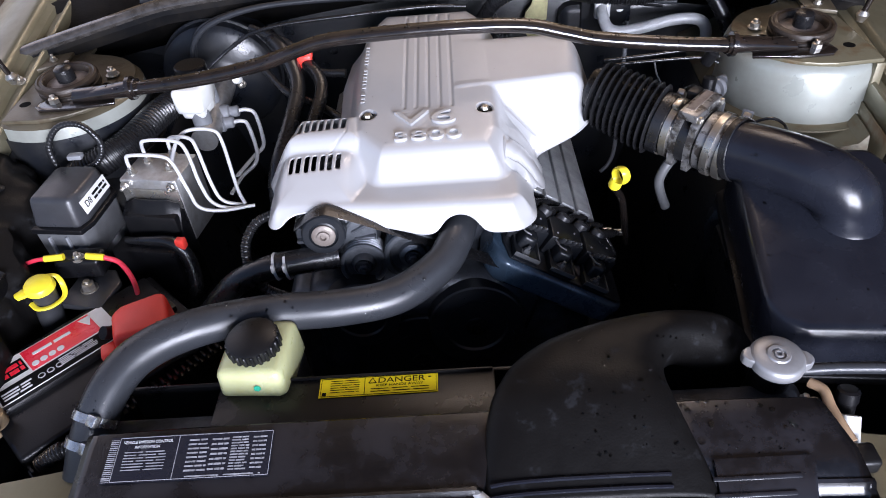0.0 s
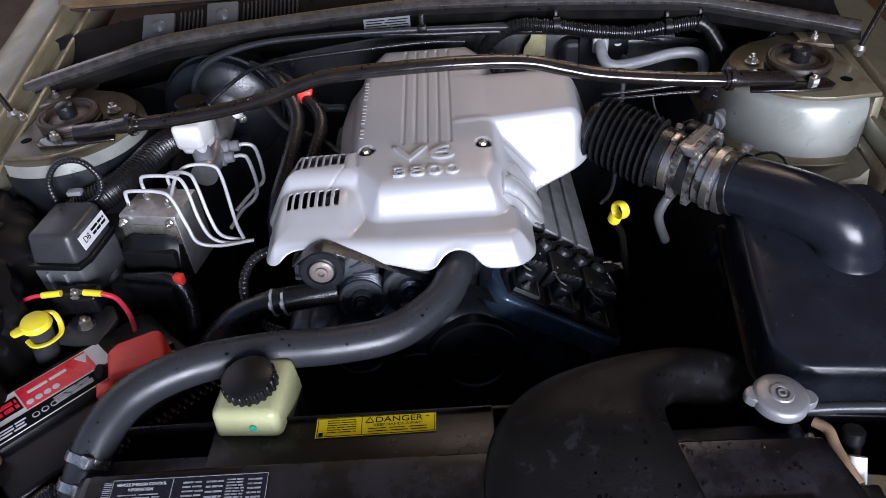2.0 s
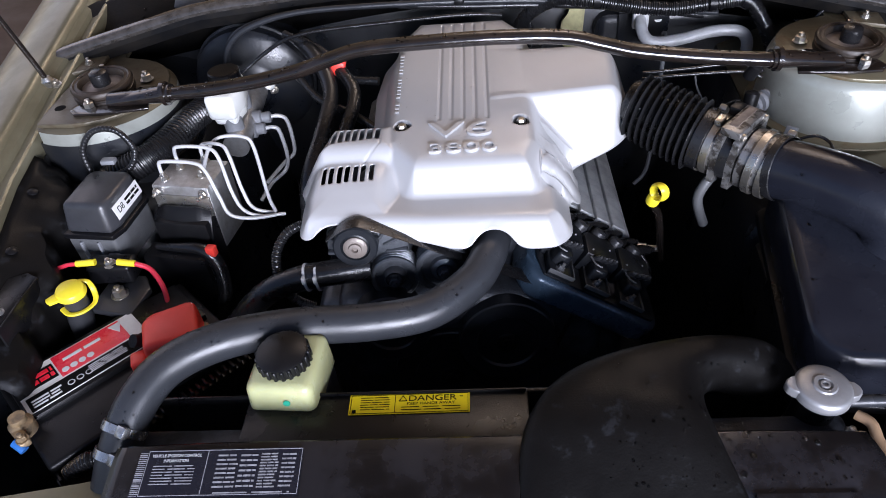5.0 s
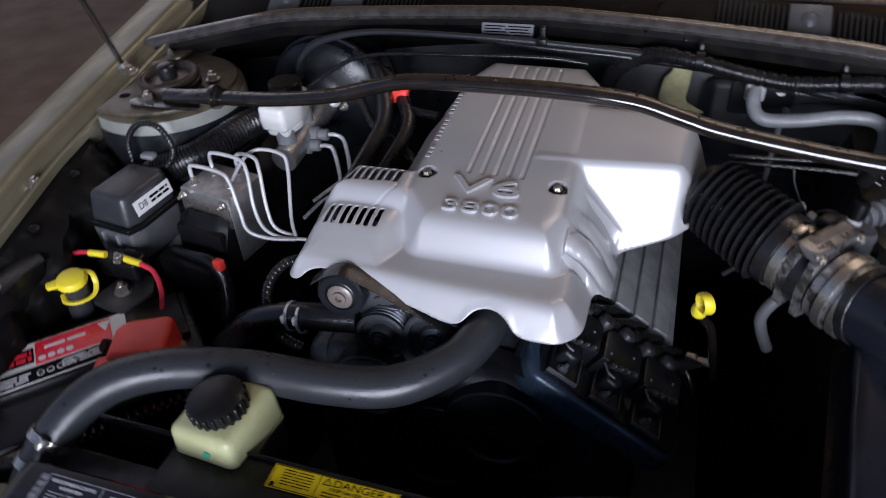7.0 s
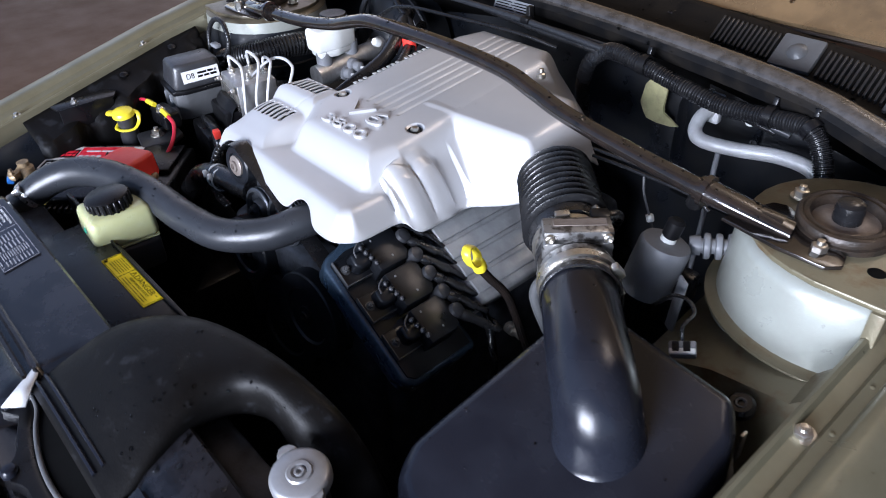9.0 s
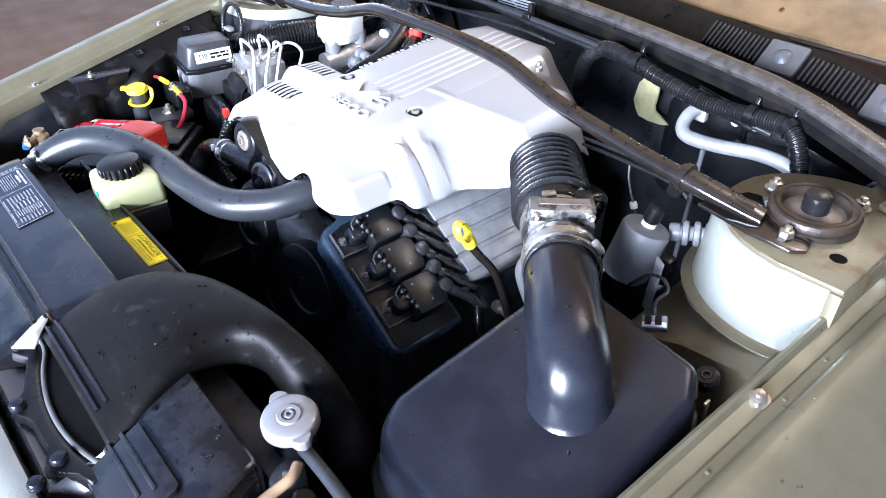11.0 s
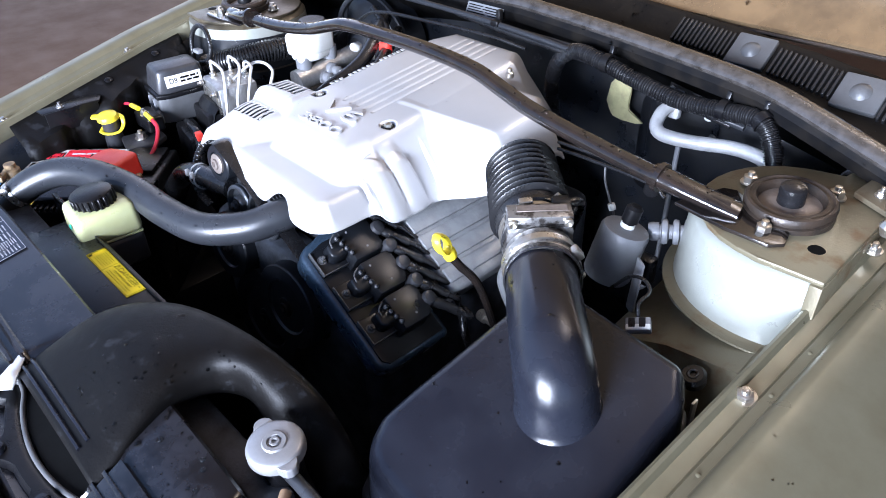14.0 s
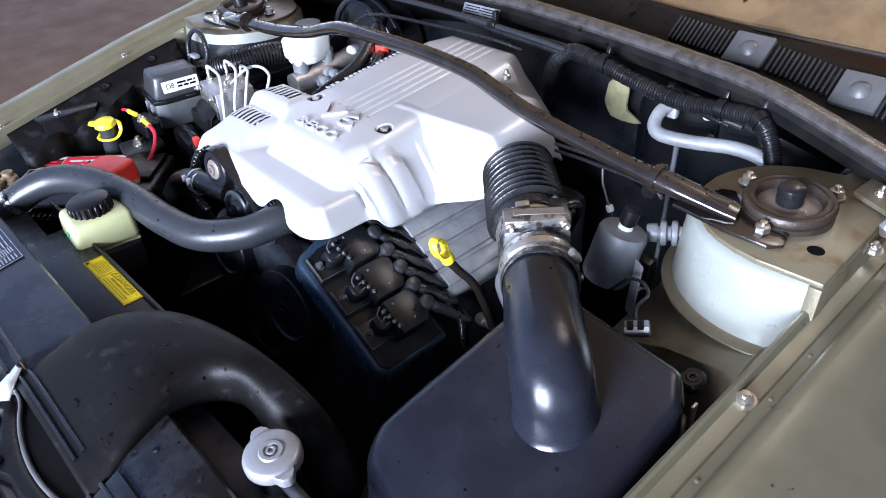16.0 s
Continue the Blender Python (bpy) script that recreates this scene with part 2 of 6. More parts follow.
def sweep(bm, pts, rad, n=16, k=8, up=None, cap=True, smooth=True, square=1.0):
    """A round or flattened tube along a line: rad is a radius, a pair, or a function of 0..1 that gives a pair."""
    line = spline(pts, k) if smooth and len(pts) > 2 else [Vector(p) for p in pts]
    N = len(line)
    rings = []
    side = None
    for i, p in enumerate(line):
        t = (line[min(i + 1, N - 1)] - line[max(i - 1, 0)]).normalized()
        if up is not None:
            side = t.cross(Vector(up)).normalized()
        elif side is None:
            side = t.orthogonal().normalized()
        else:
            side = (side - t * side.dot(t)).normalized()
        top = side.cross(t)
        r = rad(i / (N - 1)) if callable(rad) else rad
        a, b = r if isinstance(r, tuple) else (r, r)
        rings.append([bm.verts.new(p + side * a * math.copysign(abs(math.cos(q)) ** square, math.cos(q)) + top * b * math.copysign(abs(math.sin(q)) ** square, math.sin(q))) for q in (2 * math.pi * j / n for j in range(n))])
    for u, v in zip(rings, rings[1:]):
        for j in range(n):
            bm.faces.new((u[j], u[(j + 1) % n], v[(j + 1) % n], v[j]))
    if cap:
        bm.faces.new(rings[0][::-1])
        bm.faces.new(rings[-1])
    return bm


def lathe(bm, profile, m, n=32):
    """A turned body from pairs of radius and height, about the pose's z axis."""
    rings = []
    for r, h in profile:
        if r < 1e-6:
            rings.append([bm.verts.new(m @ Vector((0, 0, h)))])
        else:
            rings.append([bm.verts.new(m @ Vector((r * math.cos(2 * math.pi * j / n), r * math.sin(2 * math.pi * j / n), h))) for j in range(n)])
    for u, v in zip(rings, rings[1:]):
        for j in range(n):
            a, b = u[j % len(u)], u[(j + 1) % len(u)]
            c, d = v[(j + 1) % len(v)], v[j % len(v)]
            f = [x for i, x in enumerate((a, b, c, d)) if x not in (a, b, c, d)[:i]]
            if len(f) > 2:
                bm.faces.new(f)
    return bm


def axis(at, way, spin=0):
    """A pose at a place whose z axis points a given way."""
    return Matrix.Translation(at) @ Vector(way).to_track_quat("Z", "Y").to_matrix().to_4x4() @ pose(0, 0, 0, 0, 0, spin)


def disc(bm, at, way, r, h, bev=0.001, n=28):
    return lathe(bm, [(0, 0), (r - bev, 0), (r, bev), (r, h - bev), (r - bev, h), (0, h)], axis(at, way), n)


def hexnut(bm, at, way, r=0.007, h=0.006):
    m = axis(at, way)
    lathe(bm, [(0, 0), (r * 1.35, 0), (r * 1.35, 0.0012), (0, 0.0012)], m, 20)
    lathe(bm, [(0, 0.0012), (r, 0.0012), (r, h), (r * 0.8, h + 0.001), (0, h + 0.001)], m, 6)
    lathe(bm, [(0, h), (r * 0.5, h), (r * 0.5, h + 0.005), (0, h + 0.006)], m, 10)
    return bm


def loft(bm, rows, close=False):
    """A sheet through rows of points, all of one length."""
    V = [[bm.verts.new(p) for p in r] for r in rows]
    for a, b in zip(V, V[1:]):
        for i in range(len(a) - (0 if close else 1)):
            bm.faces.new((a[i], a[(i + 1) % len(a)], b[(i + 1) % len(a)], b[i]))
    return bm


def thicken(ob, t, offset=-1):
    mod = ob.modifiers.new("thickness", "SOLIDIFY")
    mod.thickness, mod.offset = t, offset
    return ob


def lettering(text, size, m, depth=0.0006):
    """A mesh of raised letters, centred on the pose."""
    cu = bpy.data.curves.new("letters", "FONT")
    cu.body, cu.size, cu.extrude, cu.align_x, cu.align_y = text, size, depth, "CENTER", "CENTER"
    ob = new("letters", cu)
    me = bpy.data.meshes.new_from_object(ob.evaluated_get(bpy.context.evaluated_depsgraph_get()))
    bpy.data.objects.remove(ob)
    bm = bmesh.new()
    bm.from_mesh(me)
    bm.transform(m)
    return bm


def plate_at(bm, m, w, h, t=0.0004, bev=0):
    return box(bm, (0, 0, t / 2), (w, h, t), bev, m)


def bar_rows(bm, m, x0, x1, y0, y1, rows, seed, thick=0.5, t=0.0003):
    """Rows of plain bars in the place of small print."""
    rng = random.Random(seed)
    dy = (y1 - y0) / rows
    for i in range(rows):
        x = x0
        while x < x1 - 0.002:
            w = min(rng.uniform(0.25, 0.6) * (x1 - x0), x1 - x)
            box(bm, (x + w / 2, y0 + (i + 0.5) * dy, t / 2), (w, dy * thick, t), 0, m)
            x += w + 0.06 * (x1 - x0)
    return bm


def rim_z(y, sx):
    """The height of the fender gutter."""
    return 0.919 + (0.1 if sx > 0 else 0.2) * (y - 0.863)


def edge_x(y, sx):
    """How far the gutter's inner edge stands from the middle of the car."""
    return 0.589 + 0.042 * (y - 0.9) if sx > 0 else 0.600 - 0.12 * max(0, 0.9 - y)

# ---- the garage round the car ----
bm = B()
box(bm, (0, -1.0, -0.05), (80, 60.0, 0.1), 0)
solo("floor", bm, CONCRETE, "brown concrete garage floor in shade", "floor", kind="structure")
bm = B()
box(bm, (1.35, 2.9, 2.75), (5.7, 6.2, 0.1), 0)
solo("ceiling", bm, WALLPAINT, "brown garage ceiling in shade", "ceiling", kind="structure")
for wall_name, c, s in (("wall_east", (4.15, 2.9, 1.35), (0.1, 6.2, 2.7)),
                        ("wall_back", (0.25, 5.95, 1.35), (7.7, 0.1, 2.7))):
    bm = B()
    box(bm, c, s, 0)
    solo(wall_name, bm, WALLPAINT, "plain brown garage wall in shade", "wall", kind="structure")
# ---- car body round the bay ----
car = thing("car_body", (0, 1.1, 0.0), "champagne gold car body with its bonnet raised, engine bay open", "car")


def fender(sx):
    prof = [(0.600, -0.05), (0.602, -0.012), (0.604, -0.003), (0.607, -0.001), (0.610, -0.002), (0.613, -0.009), (0.626, -0.011), (0.630, -0.004),
            (0.640, 0.000), (0.643, 0.006), (0.648, 0.009), (0.656, 0.010), (0.69, 0.002), (0.74, -0.018), (0.79, -0.055), (0.825, -0.11), (0.845, -0.20), (0.85, -0.45)]
    rows = []
    for i in range(40):
        y = 0.15 + 1.55 * i / 39
        inn = 0.0 if y > 0.6 else (0.6 - y) ** 2 * 0.9
        wide = 0.0 if y > 0.5 else (0.5 - y) ** 2 * 0.9
        off = edge_x(y, sx) - 0.6
        rows.append([(sx * (x + off - inn - (wide if x > 0.65 else 0)), y, rim_z(y, sx) + z - (0.25 * max(0, 0.45 - y) ** 1.5)) for x, z in prof])
    return loft(B(), rows)


for sx in (-1, 1):
    f = part("fender", fender(sx), GOLD, car, "champagne gold painted steel fender with a rain gutter")
    thicken(f, 0.0015)
    for y in (0.62, 0.863, 1.2):
        bm = B()
        hexnut(bm, (sx * (edge_x(y, sx) + 0.018), y, rim_z(y, sx) - 0.0105), (0, -0.2, 1), 0.0075, 0.006)
        part("fender_bolt", bm, STEEL, f, "painted hex bolt")
    for k in range(5 if sx > 0 else 0):
        y = 0.60 + k * 0.083 + 0.02 * (k % 2)
        bm = B()
        lathe(bm, [(0, 0), (0.0022, 0), (0.0015, 0.0004), (0, 0.0006)], axis((sx * (edge_x(y, sx) + 0.035), y, rim_z(y, sx) - 0.001), (0, -0.2, 1)), 8)
        part("spot_weld", bm, GOLD, f)
    # inner apron under the gutter; the bay's shade is painted on in black
    for ya, yb, gm in ((0.35, 0.885, FIREWALL_SHADE), (0.885, 1.35, RUSTY if sx > 0 else FIREWALL_SHADE)):
      bm = B()
      rows = []
      for i in range(22):
        y = ya + (yb - ya) * i / 21
        q = min(1, max(0, (y - 0.86) / 0.07))
        q = q * q * (3 - 2 * q)
        shelf = 0.58 + (0.868 + 0.12 * (y - 0.95) - 0.58) * q
        ex = edge_x(y, sx)
        rows.append([(sx * (ex + 0.001), y, rim_z(y, sx) - 0.03), (sx * (ex - 0.002), y, rim_z(y, sx) - 0.05), (sx * 0.586, y, shelf + 0.012), (sx * 0.575, y, shelf), (sx * 0.50, y, shelf - 0.012), (sx * 0.43, y, shelf - 0.04),
                     (sx * 0.39, y, min(shelf - 0.09, 0.74)), (sx * 0.34, y, 0.56), (sx * 0.30, y, 0.40)])
      loft(bm, [r[:6] for r in rows])
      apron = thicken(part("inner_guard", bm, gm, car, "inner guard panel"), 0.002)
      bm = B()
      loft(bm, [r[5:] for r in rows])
      thicken(part("lower_guard", bm, FIREWALL_SHADE, apron, "lower guard, the deep bay's shade painted black"), 0.002)

# strut towers
for sx in (-1, 1):
    bm = B()
    m = pose(sx * 0.545, 1.085, 0)
    zt = 0.958
    if sx < 0:
        lathe(bm, [(0.0, zt + 0.002), (0.085, zt + 0.001), (0.100, zt - 0.002), (0.108, zt - 0.005), (0.1115, zt - 0.009)], m, 64)
        bmesh.ops.bisect_plane(bm, geom=bm.verts[:] + bm.edges[:] + bm.faces[:], plane_co=(sx * 0.598, 0, 0), plane_no=(sx, 0, 0), clear_outer=True)
        crown = part("tower_crown", bm, DARKGOLD, car, "worn gold crown of the strut tower")
        bm = B()
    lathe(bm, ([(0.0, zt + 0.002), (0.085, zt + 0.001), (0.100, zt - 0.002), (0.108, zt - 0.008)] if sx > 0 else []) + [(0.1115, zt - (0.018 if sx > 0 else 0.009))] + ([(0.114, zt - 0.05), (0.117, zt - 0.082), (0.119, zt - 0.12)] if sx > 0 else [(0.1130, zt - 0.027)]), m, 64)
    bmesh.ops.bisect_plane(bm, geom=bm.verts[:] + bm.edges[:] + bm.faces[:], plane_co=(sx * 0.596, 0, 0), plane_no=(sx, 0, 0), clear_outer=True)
    # the wall's pale colour carries the front light that falls on it
    tower = part("strut_tower", bm, PALE, car, "domed strut tower, bright daylight put into its pale colour")
    if sx < 0:
        # the shade below the lit band is painted black
        bm = B()
        lathe(bm, [(0.1130, zt - 0.027), (0.117, zt - 0.082), (0.119, zt - 0.14)], m, 64)
        part("tower_skirt", bm, FIREWALL_SHADE, tower, "lower part of the tower, its shade painted black")
    if sx > 0:
        bm = B()
        box(bm, (0.601, 1.096, 0.912), (0.012, 0.232, 0.088), 0.001)
        part("tower_flank", bm, RUSTY, tower, "gold painted flank beside the gutter")
    if sx > 0:
        bm = B()
        lathe(bm, [(0.1165, zt - 0.082), (0.120, zt - 0.0855), (0.128, zt - 0.0865), (0.1285, zt - 0.0885), (0.116, zt - 0.0885)], m, 64)
        bmesh.ops.bisect_plane(bm, geom=bm.verts[:] + bm.edges[:] + bm.faces[:], plane_co=(0.592, 0, 0), plane_no=(1, 0, 0), clear_outer=True)
        part("foot_flange", bm, RUSTY, tower, "dirty seam flange round the tower's foot")
    bm = B()
    poly = [(0.545 + 0.104 * math.cos(radians(a)), 1.085 + 0.104 * math.sin(radians(a))) for a in range(90, 275, 12)] + [(0.606 if sx > 0 else 0.594, 0.984), (0.606 if sx > 0 else 0.596, 1.22), (0.545, 1.22)]
    prism(bm, [(sx * x, y) for x, y in (poly if sx > 0 else poly[::-1])], zt - 0.003, zt + 0.003, 0.002)
    part("tower_top", bm, RUSTY if sx > 0 else DARKGOLD, tower, "gold tower top plate with worn paint")
    for dx, dy in ((0.034, -0.055), (0.045, 0.11)):
        bm = B()
        disc(bm, (sx * (0.545 + dx), 1.085 + dy, zt + 0.0025), (0, 0, 1), 0.008, 0.001, 0.0003)
        part("drain_hole", bm, BLACKINK_SHADE, tower)
    # rusted weld seam at the foot of the tower
    if sx > 0:
        continue
    bm = B()
    sweep(bm, [(sx * (0.545 - 0.122 * math.cos(radians(15 * q))), 1.085 + 0.122 * math.sin(radians(15 * q)), 0.872) for q in range(-5, 2)], (0.0025, 0.002), 8, 4, up=(0, 0, 1))
    part("weld_seam", bm, RUST, tower)

# front: black radiator cover panel, lower ledge, painted crossmember
bm = B()
prof = [(0.372, 0.70), (0.376, 0.80), (0.381, 0.818), (0.387, 0.8255), (0.424, 0.8450), (0.434, 0.8490), (0.4365, 0.853), (0.4395, 0.853), (0.4415, 0.8495), (0.447, 0.851), (0.4495, 0.856), (0.4525, 0.856), (0.455, 0.8535),
        (0.475, 0.8555), (0.515, 0.862), (0.526, 0.8625), (0.529, 0.860), (0.531, 0.850), (0.533, 0.76)]
rows = []


def panel_drop(x, y):
    """How far the panel is sunk under the snorkel's mouth and beside it."""
    under = min(1, max(0, (x - 0.040) / 0.014)) * min(1, max(0, (0.240 - x) / 0.014)) * min(1, max(0, (0.466 - y) / 0.008)) * min(1, max(0, (y - 0.402) / 0.02))
    beside = min(1, max(0, (x - 0.236) / 0.010))
    return max(0.030 * under, beside * (0.52 * max(0, 0.470 - max(y, 0.424)) + 0.003) if y < 0.474 else 0)


for i in range(70):
    x = -0.335 + 0.69 * i / 69
    bend = 0.10 * max(0, abs(x) - 0.2) ** 2 * 6
    rows.append([(x + max(0, x - 0.22) / 0.135 * (0.30 * (0.527 - y) if y > 0.43 else 0.028 - 0.6 * (0.434 - y)), y - bend * 0.2, z - bend * 0.1 - panel_drop(x, y)) for y, z in prof])
loft(bm, rows)
panel = solo("radiator_cover_panel", bm, DUSTY, "long black plastic radiator cover panel, wet and dusty", "panel")
thicken(panel, 0.003)
bm = B()
loft(bm, [[(x - 0.002, y, z - 0.002) for x, y, z in rows[-1][2:-1]], [(x - 0.002, y, min(z, 0.80) - 0.05) for x, y, z in rows[-1][2:-1]]])
thicken(part("end_wall", bm, DUSTY, panel, "black plastic end wall of the panel"), 0.003)
bm = B()
prism(bm, [(0.243, 0.412), (0.321, 0.412), (0.331, 0.464), (0.328, 0.468), (0.243, 0.468)], 0.846, 0.8570, 0.0015, None, 2)
for v in bm.verts:
    v.co.z -= 0.50 * max(0, 0.468 - v.co.y)
pad = part("raised_pad", bm, DUSTY, panel, "raised pad with moulded rails")
for q in range(2):
    bm = B()
    box(bm, (0, 0, 0), (0.076 - 0.006 * q, 0.0042, 0.0026), 0.001, pose(0.277 - 0.004 * q, 0.4518 - 0.0125 * q, 0.8496 - 0.0062 * q, 26.6), seg=2)
    part("moulded_rail", bm, DUSTY, pad)
shroud = thing("fan_shroud", (-0.02, 0.58, 0.63), "black plastic fan shroud ledge behind the radiator", "shroud")
bm = B()
box(bm, (-0.085, 0.566, 0.828), (0.29, 0.07, 0.020), 0.003)
part("ledge", bm, BLACK, shroud)
bm = B()
box(bm, (-0.085, 0.5985, 0.8395), (0.286, 0.003, 0.004), 0.001)
part("ledge_lip", bm, BLACK, shroud)
bm = B()
box(bm, (-0.02, 0.602, 0.73), (0.62, 0.006, 0.21), 0.002)
part("shroud_wall", bm, BLACK, shroud)
rad = thing("radiator", (0, 0.55, 0.37), "dark radiator behind the front panel with a worn metal pressure cap", "radiator")
bm = B()
box(bm, (0, 0.55, 0.60), (0.72, 0.035, 0.46), 0.006)
part("core", bm, ENGINE, rad)
for sx in (-1, 1):
    bm = B()
    prism(bm, [(sx * 0.33, 0.36), (sx * 0.62, 0.30), (sx * 0.60, 0.50), (sx * 0.47, 0.50), (sx * 0.345, 0.53)][::sx], 0.795, 0.812, 0.004)
    part("headlight_panel", bm, GOLD, car, "gold painted headlight support panel")
    bm = B()
    prism(bm, [(sx * 0.36, 0.10), (sx * 0.72, 0.12), (sx * 0.66, 0.30), (sx * 0.36, 0.34)][::sx], 0.60, 0.80, 0.02)
    part("headlight", bm, WHITEPLAST, car, "clear front headlight lens")
bm = B()
rows = []
for i in range(25):
    x = -0.74 + 1.48 * i / 24
    bow = 0.25 * x * x
    rows.append([(x, 0.30 + bow * 0.8, 0.76), (x, 0.22 + bow, 0.755), (x, 0.12 + bow, 0.72), (x, 0.07 + bow, 0.64), (x, 0.05 + bow, 0.45), (x, 0.07 + bow, 0.25)])
loft(bm, rows)
thicken(part("bumper", bm, GOLD, car, "gold painted front bumper"), 0.003)

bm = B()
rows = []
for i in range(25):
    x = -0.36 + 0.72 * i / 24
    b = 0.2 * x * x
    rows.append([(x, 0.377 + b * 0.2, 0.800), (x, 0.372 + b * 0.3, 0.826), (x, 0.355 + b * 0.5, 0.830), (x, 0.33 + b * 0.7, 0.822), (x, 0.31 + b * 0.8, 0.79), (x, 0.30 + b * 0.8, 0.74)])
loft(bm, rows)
thicken(part("grille_surround", bm, PALE, car, "pale top edge of the grille"), 0.003)

for sx in (-1, 1):
    wm = axis((sx * 0.66, 1.08, 0.31), (sx, 0, 0))
    bm = B()
    lathe(bm, [(0.20, -0.09), (0.285, -0.10), (0.305, -0.08), (0.31, -0.04), (0.31, 0.04), (0.305, 0.08), (0.285, 0.10), (0.20, 0.09)], wm, 40)
    wheel = part("wheel", bm, RUBBER, car, "black front tyre")
    bm = B()
    lathe(bm, [(0, 0.05), (0.05, 0.05), (0.07, 0.03), (0.18, 0.04), (0.20, 0.09), (0.20, -0.09)], wm, 40)
    part("rim", bm, ALU, wheel, "silver wheel rim")

# firewall, cowl, screen base, raised bonnet
bm = B()
box(bm, (0, 1.325, 0.6825), (1.16, 0.02, 0.605), 0.004)
wallf = part("firewall", bm, FIREWALL_SHADE, car, "black painted firewall")
bm = B()
box(bm, (0.37, 1.309, 0.86), (0.30, 0.012, 0.16), 0.02, seg=3)
part("firewall_pressing", bm, FIREWALL_SHADE, wallf)
bm = B()
box(bm, (0, 1.0, 0.40), (1.15, 1.1, 0.02), 0)
part("undertray", bm, FIREWALL_SHADE, car, "dark splash tray under the engine")


def cowl_y(x):
    return 1.262 - 0.22 * x * x


def slat_z(x):
    return 1.022 - 0.03 * abs(x) - 0.04 * max(0, abs(x) - 0.42)


def cowl_z(x):
    return 1.022 - 0.03 * abs(x) - 0.15 * max(0, abs(x) - 0.42)


bm = B()
prof = [(0.075, -0.08), (0.03, -0.03), (0.0, -0.022), (-0.006, -0.006), (0.0, 0.004), (0.012, 0.008), (0.022, 0.004), (0.03, -0.006), (0.07, -0.016), (0.095, -0.014), (0.132, 0.012), (0.15, 0.012), (0.20, -0.03)]
rows = []
for i in range(61):
    x = -0.66 + 1.32 * i / 60
    rows.append([(x, cowl_y(x) + a, cowl_z(x) + b + 0.11 * max(0, abs(x) - 0.42) * min(1, max(0, (a - 0.02) / 0.07))) for a, b in prof])
loft(bm, rows)
cowl = part("cowl_panel", bm, COWLBLACK, car, "black wet plenum and cowl panel under the windscreen")
thicken(cowl, 0.002)
bm = B()
sweep(bm, [(x, cowl_y(x) + 0.010, cowl_z(x) + 0.007) for x in [-0.66 + 0.055 * i for i in range(25)]], (0.015, 0.010), 12, 3, up=(0, 0, 1))
part("bonnet_seal", bm, RAIL, cowl, "black rubber bonnet seal strip")
bm = B()
sweep(bm, [(x, cowl_y(x) + 0.034, cowl_z(x) - 0.002) for x in [-0.48 + 0.048 * i for i in range(15)]], 0.005, 8, 3)
part("trim_edge", bm, GOLD, cowl, "thin gold painted flange")
CLIPS = (-0.46, -0.352, 0.343, 0.498)
for k in range(170):
    x = -0.60 + 1.2 * k / 169
    if abs(x) < 0.22 or not -0.49 < x < 0.57 or any(abs(x - c) < 0.0305 for c in CLIPS):
        continue
    bm = B()
    box(bm, (0, 0, 0), (0.0034, 0.040, 0.010), 0.0007, pose(x, cowl_y(x) + 0.107, slat_z(x) - 0.001, 36), seg=1)
    part("vent_slat", bm, SLAT, cowl)
for c in CLIPS:
    bm = B()
    box(bm, (0, 0, 0), (0.055, 0.05, 0.010), 0.003, pose(c, cowl_y(c) + 0.107, slat_z(c) + 0.001, 36))
    pad = part("cowl_fixing_pad", bm, DIMGREY, cowl, "grey cowl fixing pad with a round clip")
    bm = B()
    lathe(bm, [(0, 0.006), (0.005, 0.0055), (0.009, 0.003), (0.0125, 0), (0.0125, -0.003), (0, -0.003)], pose(c, cowl_y(c) + 0.104, slat_z(c) + 0.0055, 36), 20)
    part("push_clip", bm, DIMGREY, pad)

bm = B()
rows = []
for i in range(41):
    x = -0.66 + 1.32 * i / 40
    y0 = 1.428 - 0.06 * x * x
    z0 = 1.008 + 0.025 * abs(x)
    rows.append([(x, y0 + 0.02, z0 + 0.012), (x, y0, z0), (x, y0 - 0.002, z0 + 0.008), (x, y0 + 0.03, z0 + 0.035), (x, y0 + 0.045, z0 + 0.060), (x, y0 + 0.048, z0 + 0.070), (x, y0 + 0.03, z0 + 0.12), (x, y0 - 0.08, z0 + 0.35), (x, y0 - 0.36, z0 + 0.95), (x, y0 - 0.44, z0 + 1.10)])
loft(bm, rows)
bonnet = part("bonnet", bm, BRONZE, car, "raised bronze-gold bonnet seen from below, wet")
thicken(bonnet, 0.003)
bm = B()
sweep(bm, [(x, 1.4265 - 0.06 * x * x, 1.008 + 0.025 * abs(x)) for x in [-0.65 + 0.1 * i for i in range(14)]], (0.006, 0.004), 8, 4, up=(0, 0, 1))
part("hem_edge", bm, RUST, bonnet, "folded brown hem of the bonnet")
for sx in (-1, 1):
    bm = B()
    prism(bm, [(sx * 0.565, 1.15), (sx * 0.605, 1.13), (sx * 0.615, 1.19), (sx * 0.59, 1.225), (sx * 0.57, 1.21)][::sx], 0.962, 0.968, 0.001)
    hinge = part("bonnet_hinge", bm, DARKGOLD, car, "worn gold bonnet hinge bracket")
    for x, y in ((0.588, 1.16), (0.59, 1.195)):
        bm = B()
        hexnut(bm, (sx * x, y, 0.968), (0, 0, 1), 0.005, 0.005)
        part("bolt", bm, STEEL, hinge)

